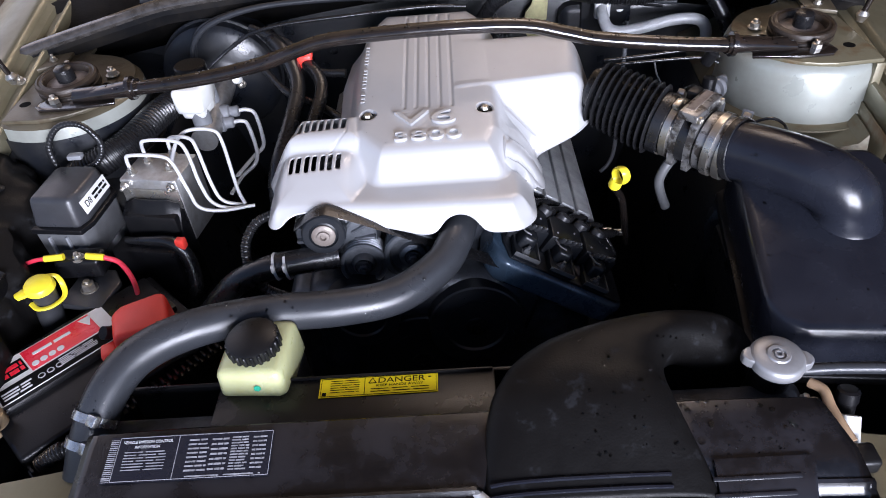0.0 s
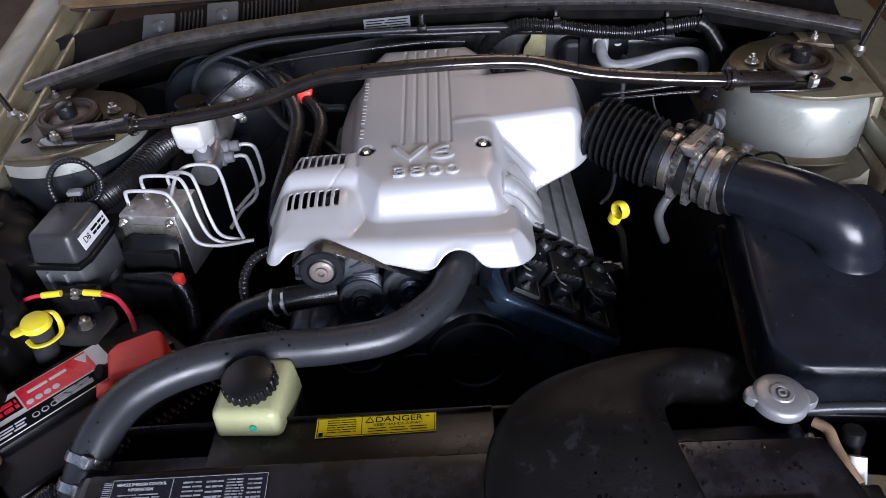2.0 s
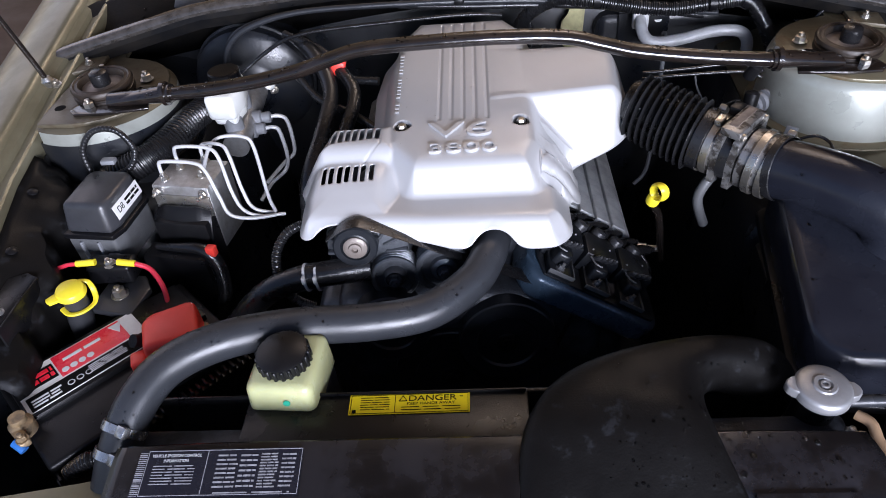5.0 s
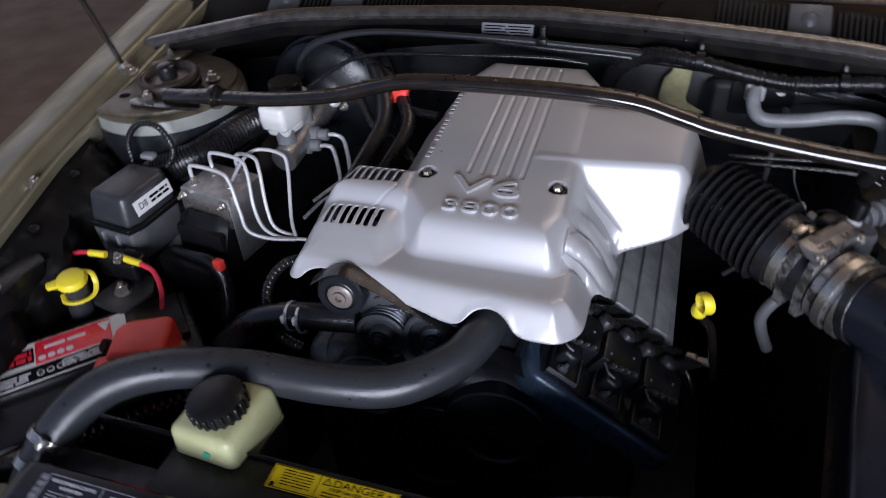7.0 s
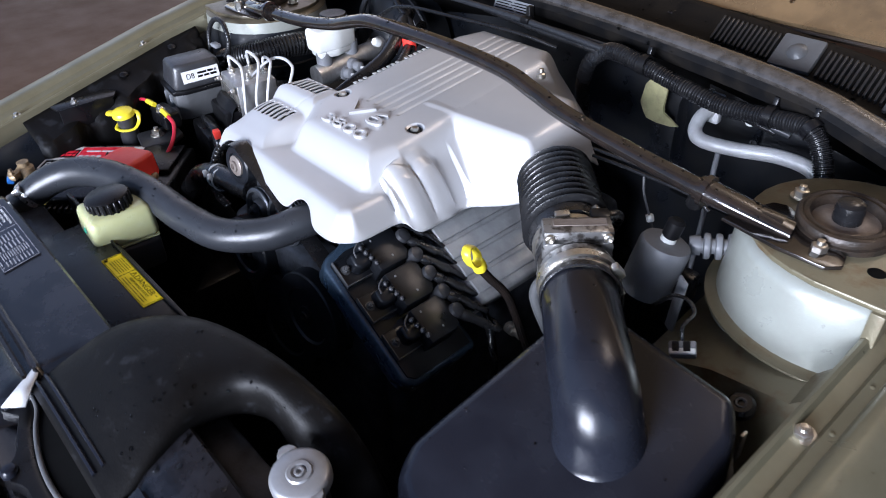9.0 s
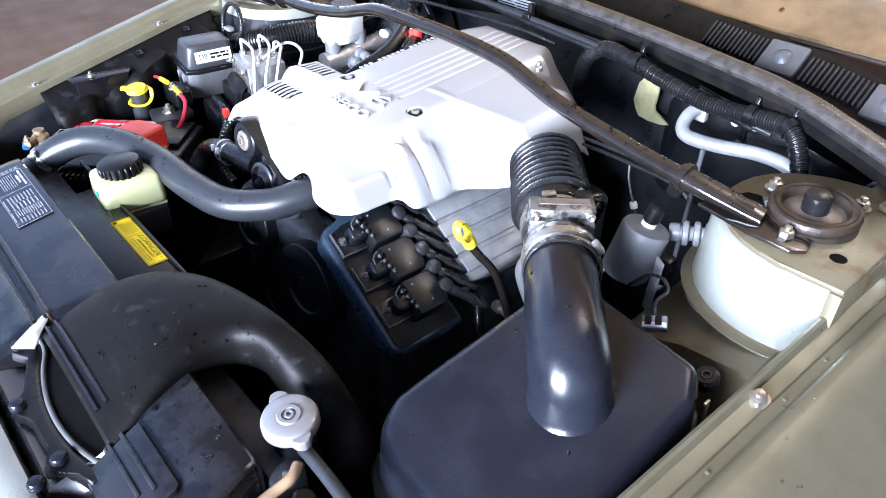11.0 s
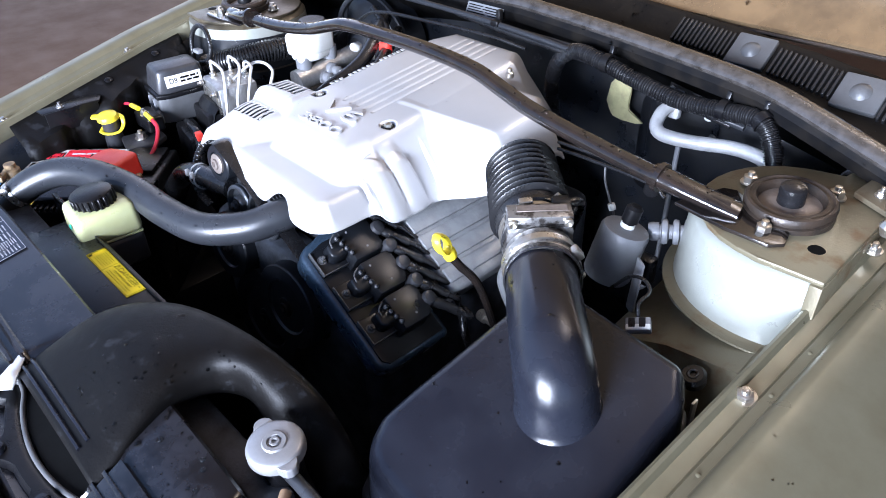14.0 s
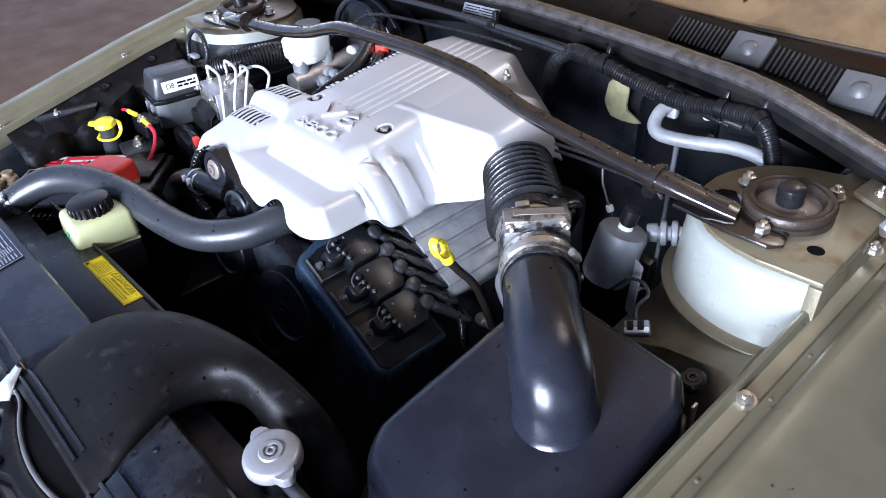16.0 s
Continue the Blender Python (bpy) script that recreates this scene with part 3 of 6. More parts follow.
# ---- strut brace ----
brace = thing("strut_brace", (0, 1.02, 0.97), "black gloss strut tower brace bar, wet with water drops", "brace")
bm = B()
sweep(bm, [(-0.50, 1.03, 0.970), (-0.46, 1.025, 0.974), (-0.33, 1.02, 0.984), (-0.233, 1.02, 0.999), (-0.175, 1.02, 1.016), (-0.13, 1.02, 1.027), (-0.05, 1.02, 1.031), (0.05, 1.02, 1.032), (0.135, 1.02, 1.027),
           (0.185, 1.02, 1.014), (0.234, 1.02, 1.001), (0.33, 1.02, 0.987), (0.43, 1.02, 0.977), (0.49, 1.03, 0.970)], (0.0115, 0.0095), 20, 6, up=(0, 0, 1))
bar = part("bar", bm, DARKSTEEL, brace)
for sx in (-1, 1):
    bm = B()
    sweep(bm, [(sx * 0.405, 1.02, 0.980), (sx * 0.44, 1.022, 0.9765), (sx * 0.482, 1.028, 0.9705), (sx * 0.50, 1.032, 0.968)], lambda u: (0.0145, 0.0125 - 0.006 * u), 20, 6, up=(0, 0, 1))
    part("sleeve", bm, DARKSTEEL, brace)
    bm = B()
    lathe(bm, [(0.0115, -0.003), (0.0165, -0.003), (0.0165, 0.003), (0.0115, 0.003)], axis((sx * 0.414, 1.02, 0.9795), (1, 0, -0.1 * sx)), 20)
    part("collar", bm, DARKSTEEL, brace)
    bm = B()
    prism(bm, [(sx * 0.44, 1.008), (sx * 0.50, 1.0), (sx * 0.545, 1.0), (sx * 0.556, 1.012), (sx * 0.552, 1.03), (sx * 0.53, 1.045), (sx * 0.475, 1.075), (sx * 0.462, 1.07), (sx * 0.45, 1.04)][::sx], 0.9615, 0.9655, 0.0012)
    part("end_plate", bm, DARKSTEEL, brace)

# ---- strut mounts ----
for sx in (-1, 1):
    mount = thing("strut_mount", (sx * 0.53, 1.08, 0.961), "round black and rusty strut top mount with three studs", "strut mount", "strut top mounts")
    m = pose(sx * 0.53, 1.076, 0.961, 4, 0, 0) @ Matrix.Diagonal((0.92, 0.92, 1, 1))
    bm = B()
    lathe(bm, [(0.033, 0.006), (0.034, 0.0165), (0.0365, 0.0190), (0.0390, 0.0178), (0.0415, 0.0178), (0.0435, 0.0195), (0.0465, 0.0185), (0.0485, 0.0155), (0.0485, 0.0130), (0.0455, 0.0118), (0.0455, 0.0092), (0.0480, 0.0080), (0.0480, 0.0), (0.033, 0.0)], m, 48)
    part("mount_ring", bm, RUST, mount, "worn brown-black mount ring")
    bm = B()
    lathe(bm, [(0.0, 0.013), (0.018, 0.013), (0.026, 0.0105), (0.034, 0.0095)], m, 32)
    part("mount_plate", bm, HUB, mount)
    bm = B()
    lathe(bm, [(0.0145, 0.011), (0.0145, 0.026), (0.0135, 0.031), (0.010, 0.0335), (0.0, 0.0345)], m, 24)
    part("dust_cap", bm, RUBBER, mount, "black rubber dust cap")
    for a in (270, 158, 66) if sx > 0 else (270, 22, 114):
        bm = B()
        hexnut(bm, (sx * 0.53 + 0.059 * math.cos(radians(a)), 1.08 + 0.059 * math.sin(radians(a)), 0.9635), (0, 0, 1), 0.0075, 0.008)
        part("stud_nut", bm, STEEL, mount, "plated stud nut")

# ---- engine ----
eng = thing("engine_block", (0, 1.0, 0.45), "dark grimy engine block under the silver cover", "engine")
for piece, c, q in (("crankcase", (0, 1.0, 0.62), (0.40, 0.44, 0.34)), ("timing_cover", (0, 0.80, 0.66), (0.34, 0.06, 0.30)), ("intake_manifold", (-0.03, 0.97, 0.83), (0.20, 0.28, 0.12))):
    bm = B()
    box(bm, c, q, 0.02, seg=3)
    part(piece, bm, ENGINE, eng)


def smax(a, b, k=0.004):
    h = np.clip(0.5 + 0.5 * (a - b) / k, 0, 1)
    return b * (1 - h) + a * h + k * h * (1 - h)


def sd_poly(X, Y, poly, r=0.0):
    """Signed distance to an outline, rounded."""
    d = np.full(X.shape, 1e9)
    inside = np.zeros(X.shape, bool)
    n = len(poly)
    for i in range(n):
        ax, ay = poly[i]
        bx, by = poly[(i + 1) % n]
        ex, ey = bx - ax, by - ay
        t = np.clip(((X - ax) * ex + (Y - ay) * ey) / (ex * ex + ey * ey), 0, 1)
        d = np.minimum(d, np.hypot(X - ax - t * ex, Y - ay - t * ey))
        cond = ((ay <= Y) != (by <= Y)) & (X < (bx - ax) * (Y - ay) / (by - ay + 1e-12) + ax)
        inside ^= cond
    return np.where(inside, -d, d) - r


def soft(d, w=0.003):
    """Zero inside, rising outside, with a rounded shoulder."""
    return w * np.logaddexp(0, d / w)


def cover_mesh():
    step = 0.0015
    xs, ys = np.arange(-0.212, 0.232, step), np.arange(0.762, 1.205, step)
    X, Y = np.meshgrid(xs, ys)
    plate_top = 0.957 + 0.10 * (Y - 0.862)
    P = [(-0.066, 1.19), (0.062, 1.19), (0.082, 1.16), (0.086, 1.05), (0.090, 0.885), (0.076, 0.849), (-0.060, 0.849), (-0.095, 0.892), (-0.096, 1.07), (-0.086, 1.15)]
    d = sd_poly(X, Y, P)
    A = plate_top - 2.2 * soft(d, 0.0042)
    body = 0.938 + 0.06 * (Y - 0.862) - np.where((X > 0.07) & (Y < 0.955), 1.15 + 1.5 * np.clip((X - 0.07) / 0.02, 0, 1), 1.15) * soft(sd_poly(X, Y, P, 0.011), 0.003)
    body = body - 0.035 * np.clip((0.892 - Y) / 0.022, 0, 1) * np.clip((0.092 - X) / 0.01, 0, 1)
    shelf = 0.9165 - 1.8 * soft(sd_poly(X, Y, [(-0.186, 0.797), (-0.10, 0.793), (0.096, 0.785), (0.108, 0.797), (0.108, 0.845), (0.088, 0.87), (0.088, 1.0), (-0.10, 1.0), (-0.10, 0.86), (-0.186, 0.84)]), 0.003) + 0.04 * np.clip(-X - 0.05, 0, 1)
    low = -smax(-(0.944 + 0.02 * (Y - 0.86)), -(0.922 + 0.55 * (Y - 0.806)), 0.010) - 2.6 * soft(sd_poly(X, Y, [(-0.184, 0.802), (-0.10, 0.806), (-0.085, 0.93), (-0.180, 0.915)], 0.003), 0.0055)
    high = 0.962 + 0.03 * (Y - 0.9) - 1.8 * soft(sd_poly(X, Y, [(-0.174, 0.886), (-0.092, 0.886), (-0.092, 0.930), (-0.164, 0.928)], 0.002), 0.004)
    wing_top = plate_top - 0.0005
    wing_face = 0.972 + 2.9 * (Y - 0.979 - 0.1 * (X - 0.08))
    W = -smax(-wing_top, -wing_face, 0.018) - 2.8 * soft(sd_poly(X, Y, [(0.03, 0.930), (0.150, 0.930), (0.203, 0.945), (0.209, 1.080), (0.18, 1.105), (0.03, 1.105)]), 0.0045)
    base = 0.951 - 0.55 * np.clip(X - 0.086, 0, 1) - 22 * np.clip(X - 0.1, 0, 1) ** 2
    fins = np.full(X.shape, 0.0)
    for yc in (0.874, 0.906):
        q = np.clip(1 - ((Y - yc - 0.2 * (X - 0.1)) / 0.0172) ** 2, 0, 1)
        fins = np.maximum(fins, np.sqrt(q))
    F = np.where((X > 0.093) & (X < 0.19), base - 0.015 + 0.015 * fins, 0.5)
    F = np.where((Y > 0.853) & (Y < 0.968), F, 0.5)
    Z = smax(smax(A, body, 0.004), shelf, 0.014)
    Z = smax(Z, low, 0.016)
    Z = smax(Z, high, 0.004)
    Z = smax(Z, W, 0.003 + 0.011 * np.clip((0.99 - Y) / 0.03, 0, 1))
    Z = smax(Z, F, 0.009)
    # five grooves in the plate and the seam round it
    for gx in (-0.031, -0.0155, 0.0, 0.0155, 0.031):
        Z -= 0.0018 * np.clip(1.6 - np.abs(X - gx) / 0.0016, 0, 1) * np.clip((Y - 0.932) / 0.004, 0, 1) * np.clip((1.178 - Y) / 0.004, 0, 1)
    Z -= 0.0012 * np.clip(1.4 - np.abs(A - body - 0.0005) / 0.0012, 0, 1) * (Y < 0.93) * np.clip((Y - 0.850) / 0.004, 0, 1)
    for sxx in (-0.078, 0.073):
        rr = np.hypot(X - sxx, Y - 0.926)
        Z = np.where(rr < 0.0105, np.minimum(Z, 0.9555), Z)
    bottom = 0.884 + 0.07 * np.clip(-X - 0.02, 0, 1)
    arc = 0.900 + 0.013 * np.sqrt(np.clip(1 - ((X + 0.150) / 0.030) ** 2, 0, 1))
    arc = np.where((X > -0.150) & (X < -0.02), 0.913 - 0.21 * (X + 0.150), arc)
    bottom = np.where((Y < 0.83) & (X > -0.179) & (X < -0.02), np.maximum(bottom, arc), bottom)
    notch = 0.884 + 0.021 * np.sqrt(np.clip(1 - ((X - 0.033) / 0.026) ** 2, 0, 1))
    bottom = np.where((Y < 0.82) & (np.abs(X - 0.033) < 0.026), notch, bottom)
    bottom = np.where((X > 0.086) & (Y > 0.858), np.where(X < 0.142, 0.868, 0.868 + 0.38 * (X - 0.142)), bottom)
    bottom = np.where((X < -0.02) & (Y > 0.94), 0.925, bottom)
    bottom = np.where((X > -0.02) & (Y > 1.02), np.where(X < 0.1, 0.93, 0.90), bottom)
    keep = Z > bottom
    Zc = np.maximum(Z, bottom)
    nx = len(xs)
    cell = keep[:-1, :-1] | keep[1:, :-1] | keep[:-1, 1:] | keep[1:, 1:]
    cx, cy = (X[:-1, :-1] + step / 2), (Y[:-1, :-1] + step / 2)
    for x0, y0, n, dx, sk, ln in ((-0.1735, 0.893, 8, 0.0092, 0.12, 0.029), (-0.172, 0.838, 7, 0.0098, 0.05, 0.029)):
        for i in range(n):
            yy = y0 + sk * i * dx
            u = cx - (x0 + i * dx)
            cell &= ~((np.abs(u) < 0.0031) & (cy > yy) & (cy < yy + ln))
    iy, ix = np.nonzero(cell)
    a = iy * nx + ix
    faces = np.stack([a, a + 1, a + 1 + nx, a + nx], 1)
    used = np.unique(faces)
    remap = np.zeros(X.size, int)
    remap[used] = np.arange(len(used))
    co = np.stack([X.ravel(), Y.ravel(), Zc.ravel()], 1)[used]
    # ease the cut edges
    fq = remap[faces]
    ed = np.sort(np.concatenate([fq[:, [0, 1]], fq[:, [1, 2]], fq[:, [2, 3]], fq[:, [3, 0]]]), 1)
    uq, cnt = np.unique(ed, axis=0, return_counts=True)
    rim = uq[cnt == 1]
    ids = np.unique(rim)
    edge = ~((co[:, 0] < -0.085) & (co[:, 1] > 0.833) & (co[:, 2] > 0.925))
    for turn in range(60):
        if turn == 4:
            ids = ids[edge[ids]]
        acc, num = np.zeros_like(co), np.zeros(len(co))
        for a_, b_ in ((0, 1), (1, 0)):
            np.add.at(acc, rim[:, a_], co[rim[:, b_]])
            np.add.at(num, rim[:, a_], 1)
        co[ids] = 0.45 * co[ids] + 0.55 * acc[ids] / num[ids][:, None]
    # let the rows beside the rim follow it
    near = np.zeros(len(co), int) + 9
    near[ids] = 0
    for step_out in range(1, 5):
        a_, b_ = near[uq[:, 0]], near[uq[:, 1]]
        near[uq[(a_ == step_out - 1) & (b_ > step_out), 1]] = step_out
        near[uq[(b_ == step_out - 1) & (a_ > step_out), 0]] = step_out
    on_rim = np.zeros(len(co), bool)
    on_rim[np.unique(rim)] = True
    free = np.nonzero((near > 0) & (near < 5) & ~on_rim)[0]
    for turn in range(30):
        acc, num = np.zeros_like(co), np.zeros(len(co))
        for a_, b_ in ((0, 1), (1, 0)):
            np.add.at(acc, uq[:, a_], co[uq[:, b_]])
            np.add.at(num, uq[:, a_], 1)
        co[free] = 0.4 * co[free] + 0.6 * acc[free] / num[free][:, None]
    me = bpy.data.meshes.new("cover_shell")
    me.from_pydata(co.tolist(), [], remap[faces].tolist())
    me.materials.append(SILVER)
    me.shade_smooth()
    return me


cover = thing("engine_cover", (0, 0.95, 0.90), "silver plastic engine cover with raised lettering, slots and grooves", "engine cover")
shell = new("cover_shell", cover_mesh())
shell.parent, shell.matrix_parent_inverse = cover, INV[cover]
thicken(shell, 0.0018)
slope = math.degrees(math.atan(0.10))
for text, size, x, y in (("V6", 0.040, -0.003, 0.9075), ("3800", 0.0235, -0.001, 0.8715)):
    bm = lettering(text, size, pose(x, y, 0.957 + 0.10 * (y - 0.862) + 0.0006, slope) @ Matrix.Diagonal((1.85, 1, 1, 1)), 0.0034)
    part("raised_lettering", bm, SILVER, cover, "raised silver lettering")
bm = B()
for q in range(18):
    if q % 7 != 3:
        y = 0.955 + q * 0.0085
        box(bm, (-0.0865, y, 0.957 + 0.10 * (y - 0.862) + 0.0008), (0.0055, 0.006, 0.0016), 0.0005, seg=1)
part("raised_script", bm, SILVER, cover, "small raised script along the edge")
for x in (-0.078, 0.073):
    bm = B()
    lathe(bm, [(0.0095, 0.9565), (0.0095, 0.9605), (0.0075, 0.9615), (0.0065, 0.9575), (0, 0.9575)], pose(x, 0.926, 0), 24)
    sc = part("screw_cup", bm, BLACK, cover)
    bm = B()
    lathe(bm, [(0.006, 0.957), (0.006, 0.962), (0.0045, 0.9645), (0, 0.965)], pose(x, 0.926, 0), 6)
    part("screw", bm, STEEL, sc, "plated hex screw")
bm = B()
lathe(bm, [(0.006, 0), (0.006, 0.006), (0.0035, 0.008), (0.003, 0.013), (0, 0.014)], pose(0.10, 1.13, 0.975), 10)
part("rear_stud", bm, STEEL, cover, "small stud with a nut")

# alternator, belt and pulleys below the cover's front edge
alt = thing("alternator", (-0.14, 0.85, 0.88), "alternator with cast ribs behind the idler pulley", "alternator")
bm = B()
lathe(bm, [(0.0, -0.03), (0.03, -0.03), (0.050, -0.024), (0.054, -0.012), (0.054, 0.05), (0.045, 0.06), (0, 0.06)], axis((-0.122, 0.826, 0.866), (0, 1, 0)), 40)
part("housing", bm, DARKALU, alt)
for q in range(14):
    a = 2 * math.pi * q / 14
    bm = B()
    box(bm, (0.036, 0, -0.029), (0.026, 0.004, 0.008), 0.001, axis((-0.122, 0.826, 0.866), (0, 1, 0)) @ Matrix.Rotation(a, 4, "Z"), seg=1)
    part("cooling_rib", bm, DARKALU, alt)


def pulley(name, at, r, w, label, parent=None):
    m = axis(at, (0.05, -1, 0.12))
    p = parent or thing(name, at, label, "pulley", "belt pulleys")
    bm = B()
    lathe(bm, [(0, 0.0), (0.012, 0.0), (0.013, 0.003), (r * 0.62, 0.001), (r * 0.66, 0.004), (r - 0.002, 0.004), (r, 0.002), (r, -w), (r - 0.002, -w - 0.002), (0, -w - 0.002)], m, 44)
    part("wheel", bm, COILBLACK, p)
    bm = B()
    lathe(bm, [(0.0145, 0.002), (0.0145, 0.005), (0.0125, 0.0065), (0.008, 0.0065), (0.0075, 0.009), (0.004, 0.0095), (0.003, 0.006), (0, 0.006)], m, 24)
    part("hub_bolt", bm, HUB if r < 0.04 else BLACK, p, "hub bolt")
    return p


pulley("idler_pulley", (-0.132, 0.780, 0.888), 0.027, 0.022, "black idler pulley with a rusty bolt hub")
pulley("crank_pulley", (-0.03, 0.755, 0.68), 0.075, 0.03, "large dark crank pulley low on the engine")
pulley("pump_pulley", (0.045, 0.752, 0.745), 0.062, 0.025, "dark water pump pulley below the hose")
pulley("steering_pump_pulley", (-0.10, 0.752, 0.775), 0.05, 0.022, "dark steering pump pulley on the engine front")
def grooved_pulley(name, at, r, label):
    """A ribbed belt pulley with rings on its face."""
    m = axis(at, (0.05, -1, 0.12))
    p = thing(name, at, label, "pulley", "belt pulleys")
    prof = [(0, -0.004), (0.010, -0.004), (0.011, 0.003), (r * 0.45, 0.0), (r * 0.5, -0.006), (r * 0.78, -0.006), (r * 0.82, 0.001), (r - 0.002, 0.001), (r, -0.001)]
    for q in range(5):
        prof += [(r, -0.003 - 0.005 * q), (r - 0.003, -0.0045 - 0.005 * q), (r - 0.003, -0.006 - 0.005 * q), (r, -0.0075 - 0.005 * q)]
    bm = B()
    lathe(bm, prof + [(r, -0.029), (0, -0.029)], m, 48)
    part("wheel", bm, DARKALU, p)
    bm = B()
    hexnut(bm, Vector(at) + Vector((0, -0.003, 0)), (0.05, -1, 0.12), 0.007, 0.006)
    part("hub_bolt", bm, ENGINE, p)
    return p


grooved_pulley("grooved_pulley", (-0.090, 0.775, 0.838), 0.030, "dull grooved belt pulley under the idler")
grooved_pulley("grooved_pulley", (-0.028, 0.778, 0.846), 0.036, "larger dull grooved belt pulley beside the belt")
belt = thing("drive_belt", (-0.06, 0.77, 0.87), "black ribbed drive belt round the pulleys", "belt")
bm = B()
sweep(bm, [(-0.165, 0.785, 0.900), (-0.135, 0.785, 0.9195), (-0.105, 0.784, 0.914), (0.0, 0.778, 0.866), (0.118, 0.772, 0.812)], (0.0018, 0.011), 4, 6, up=(0, 1, 0))
part("upper_run", bm, RUBBER, belt)
bm = B()
sweep(bm, [(0.118, 0.772, 0.812), (0.128, 0.772, 0.78), (0.11, 0.772, 0.72)], (0.0018, 0.011), 4, 6, up=(0, 1, 0))
part("side_run", bm, RUBBER, belt)

# ---- rocker cover, coil pack and leads on the sloping bank ----
SL = radians(33)
BANK = Matrix(((math.cos(SL), 0, math.sin(SL), 0.071), (0, 1, 0, 0.764), (-math.sin(SL), 0, math.cos(SL), 0.853), (0, 0, 0, 1)))
coil = thing("coil_pack", (0.15, 0.81, 0.80), "black ignition coil pack with three coils on a blue-black base", "ignition coil")
bm = B()
prism(bm, [(0.002, 0.034), (0.006, 0.010), (0.018, -0.004), (0.186, -0.004), (0.20, 0.008), (0.20, 0.11), (0.002, 0.11)], -0.036, 0.0, 0.009, BANK, 4)
part("coil_base", bm, BLUEBLACK, coil, "blue-black metal coil base with a rounded edge")
bm = B()
prism(bm, [(0.014, 0.030), (0.022, 0.004), (0.184, 0.004), (0.192, 0.012), (0.192, 0.10), (0.014, 0.10)], 0.0005, 0.0035, 0.001, BANK, 2)
part("module_plate", bm, COILBLACK, coil)
for i in range(3):
    M = BANK @ pose(0.041 + i * 0.0525, 0, 0.003)
    bm = B()
    prism(bm, [(-0.024, 0.040), (0.026, 0.040), (0.027, 0.082), (0.019, 0.089), (-0.017, 0.089), (-0.024, 0.082)], 0.0, 0.030, 0.003, M, 2, 0.95)
    body = part("coil", bm, COILBLACK, coil)
    bm = B()
    prism(bm, [(-0.017, 0.004), (0.017, 0.004), (0.017, 0.043), (-0.017, 0.043)], 0.0, 0.009, 0.0015, M, 2)
    part("mounting_foot", bm, COILBLACK, body)
    bm = B()
    box(bm, (0.0, 0.0035, 0.0085), (0.036, 0.0014, 0.006), 0.0004, M, seg=1)
    box(bm, (0.0172, 0.022, 0.0085), (0.0014, 0.036, 0.006), 0.0004, M, seg=1)
    part("bracket_edge", bm, DIMGREY, body, "bare metal bracket edge")
    bm = B()
    prism(bm, [(-0.014, 0.020), (0.004, 0.017), (0.011, 0.024), (0.011, 0.043), (-0.014, 0.043)], 0.006, 0.026, 0.004, M, 3, 0.85)
    part("connector_tower", bm, COILBLACK, body)
    bm = B()
    sweep(bm, [M @ Vector(q) for q in ((-0.019, 0.036, 0.029), (-0.013, 0.027, 0.0285), (-0.004, 0.0245, 0.0285))], 0.0012, 8, 5)
    part("locking_wire", bm, DIMGREY, body)
    for q in range(4):
        u, v = -0.011 + 0.0083 * q, 0.0355 + 0.0022 * q
        bm = B()
        lathe(bm, [(0, -0.008), (0.0034, -0.008), (0.0034, 0.004), (0.0024, 0.006), (0, 0.006)], axis(M @ Vector((u, v, 0.031)), BANK.to_3x3() @ Vector((0.1, -0.55, 0.8))), 10)
        pin = part("terminal_pin", bm, DARKGREY, body)
        bm = B()
        lathe(bm, [(0, 0.0062), (0.0013, 0.0062), (0.0013, 0.0082), (0, 0.0085)], axis(M @ Vector((u, v, 0.031)), BANK.to_3x3() @ Vector((0.1, -0.55, 0.8))), 8)
        part("pin_tip", bm, DIMGREY, pin)
    bm = B()
    hexnut(bm, M @ Vector((-0.002, 0.0125, 0.009)), BANK.to_3x3() @ Vector((0, 0, 1)), 0.0045, 0.005)
    part("coil_screw", bm, DIMGREY, body)
    for u, v in ((-0.014, 0.052), (0.014, 0.066)):
        bm = B()
        lathe(bm, [(0, 0), (0.0017, 0), (0.0012, 0.0012), (0, 0.0014)], M @ pose(u, v, 0.0298), 8)
        part("seal_dot", bm, GREYPLAST, body)
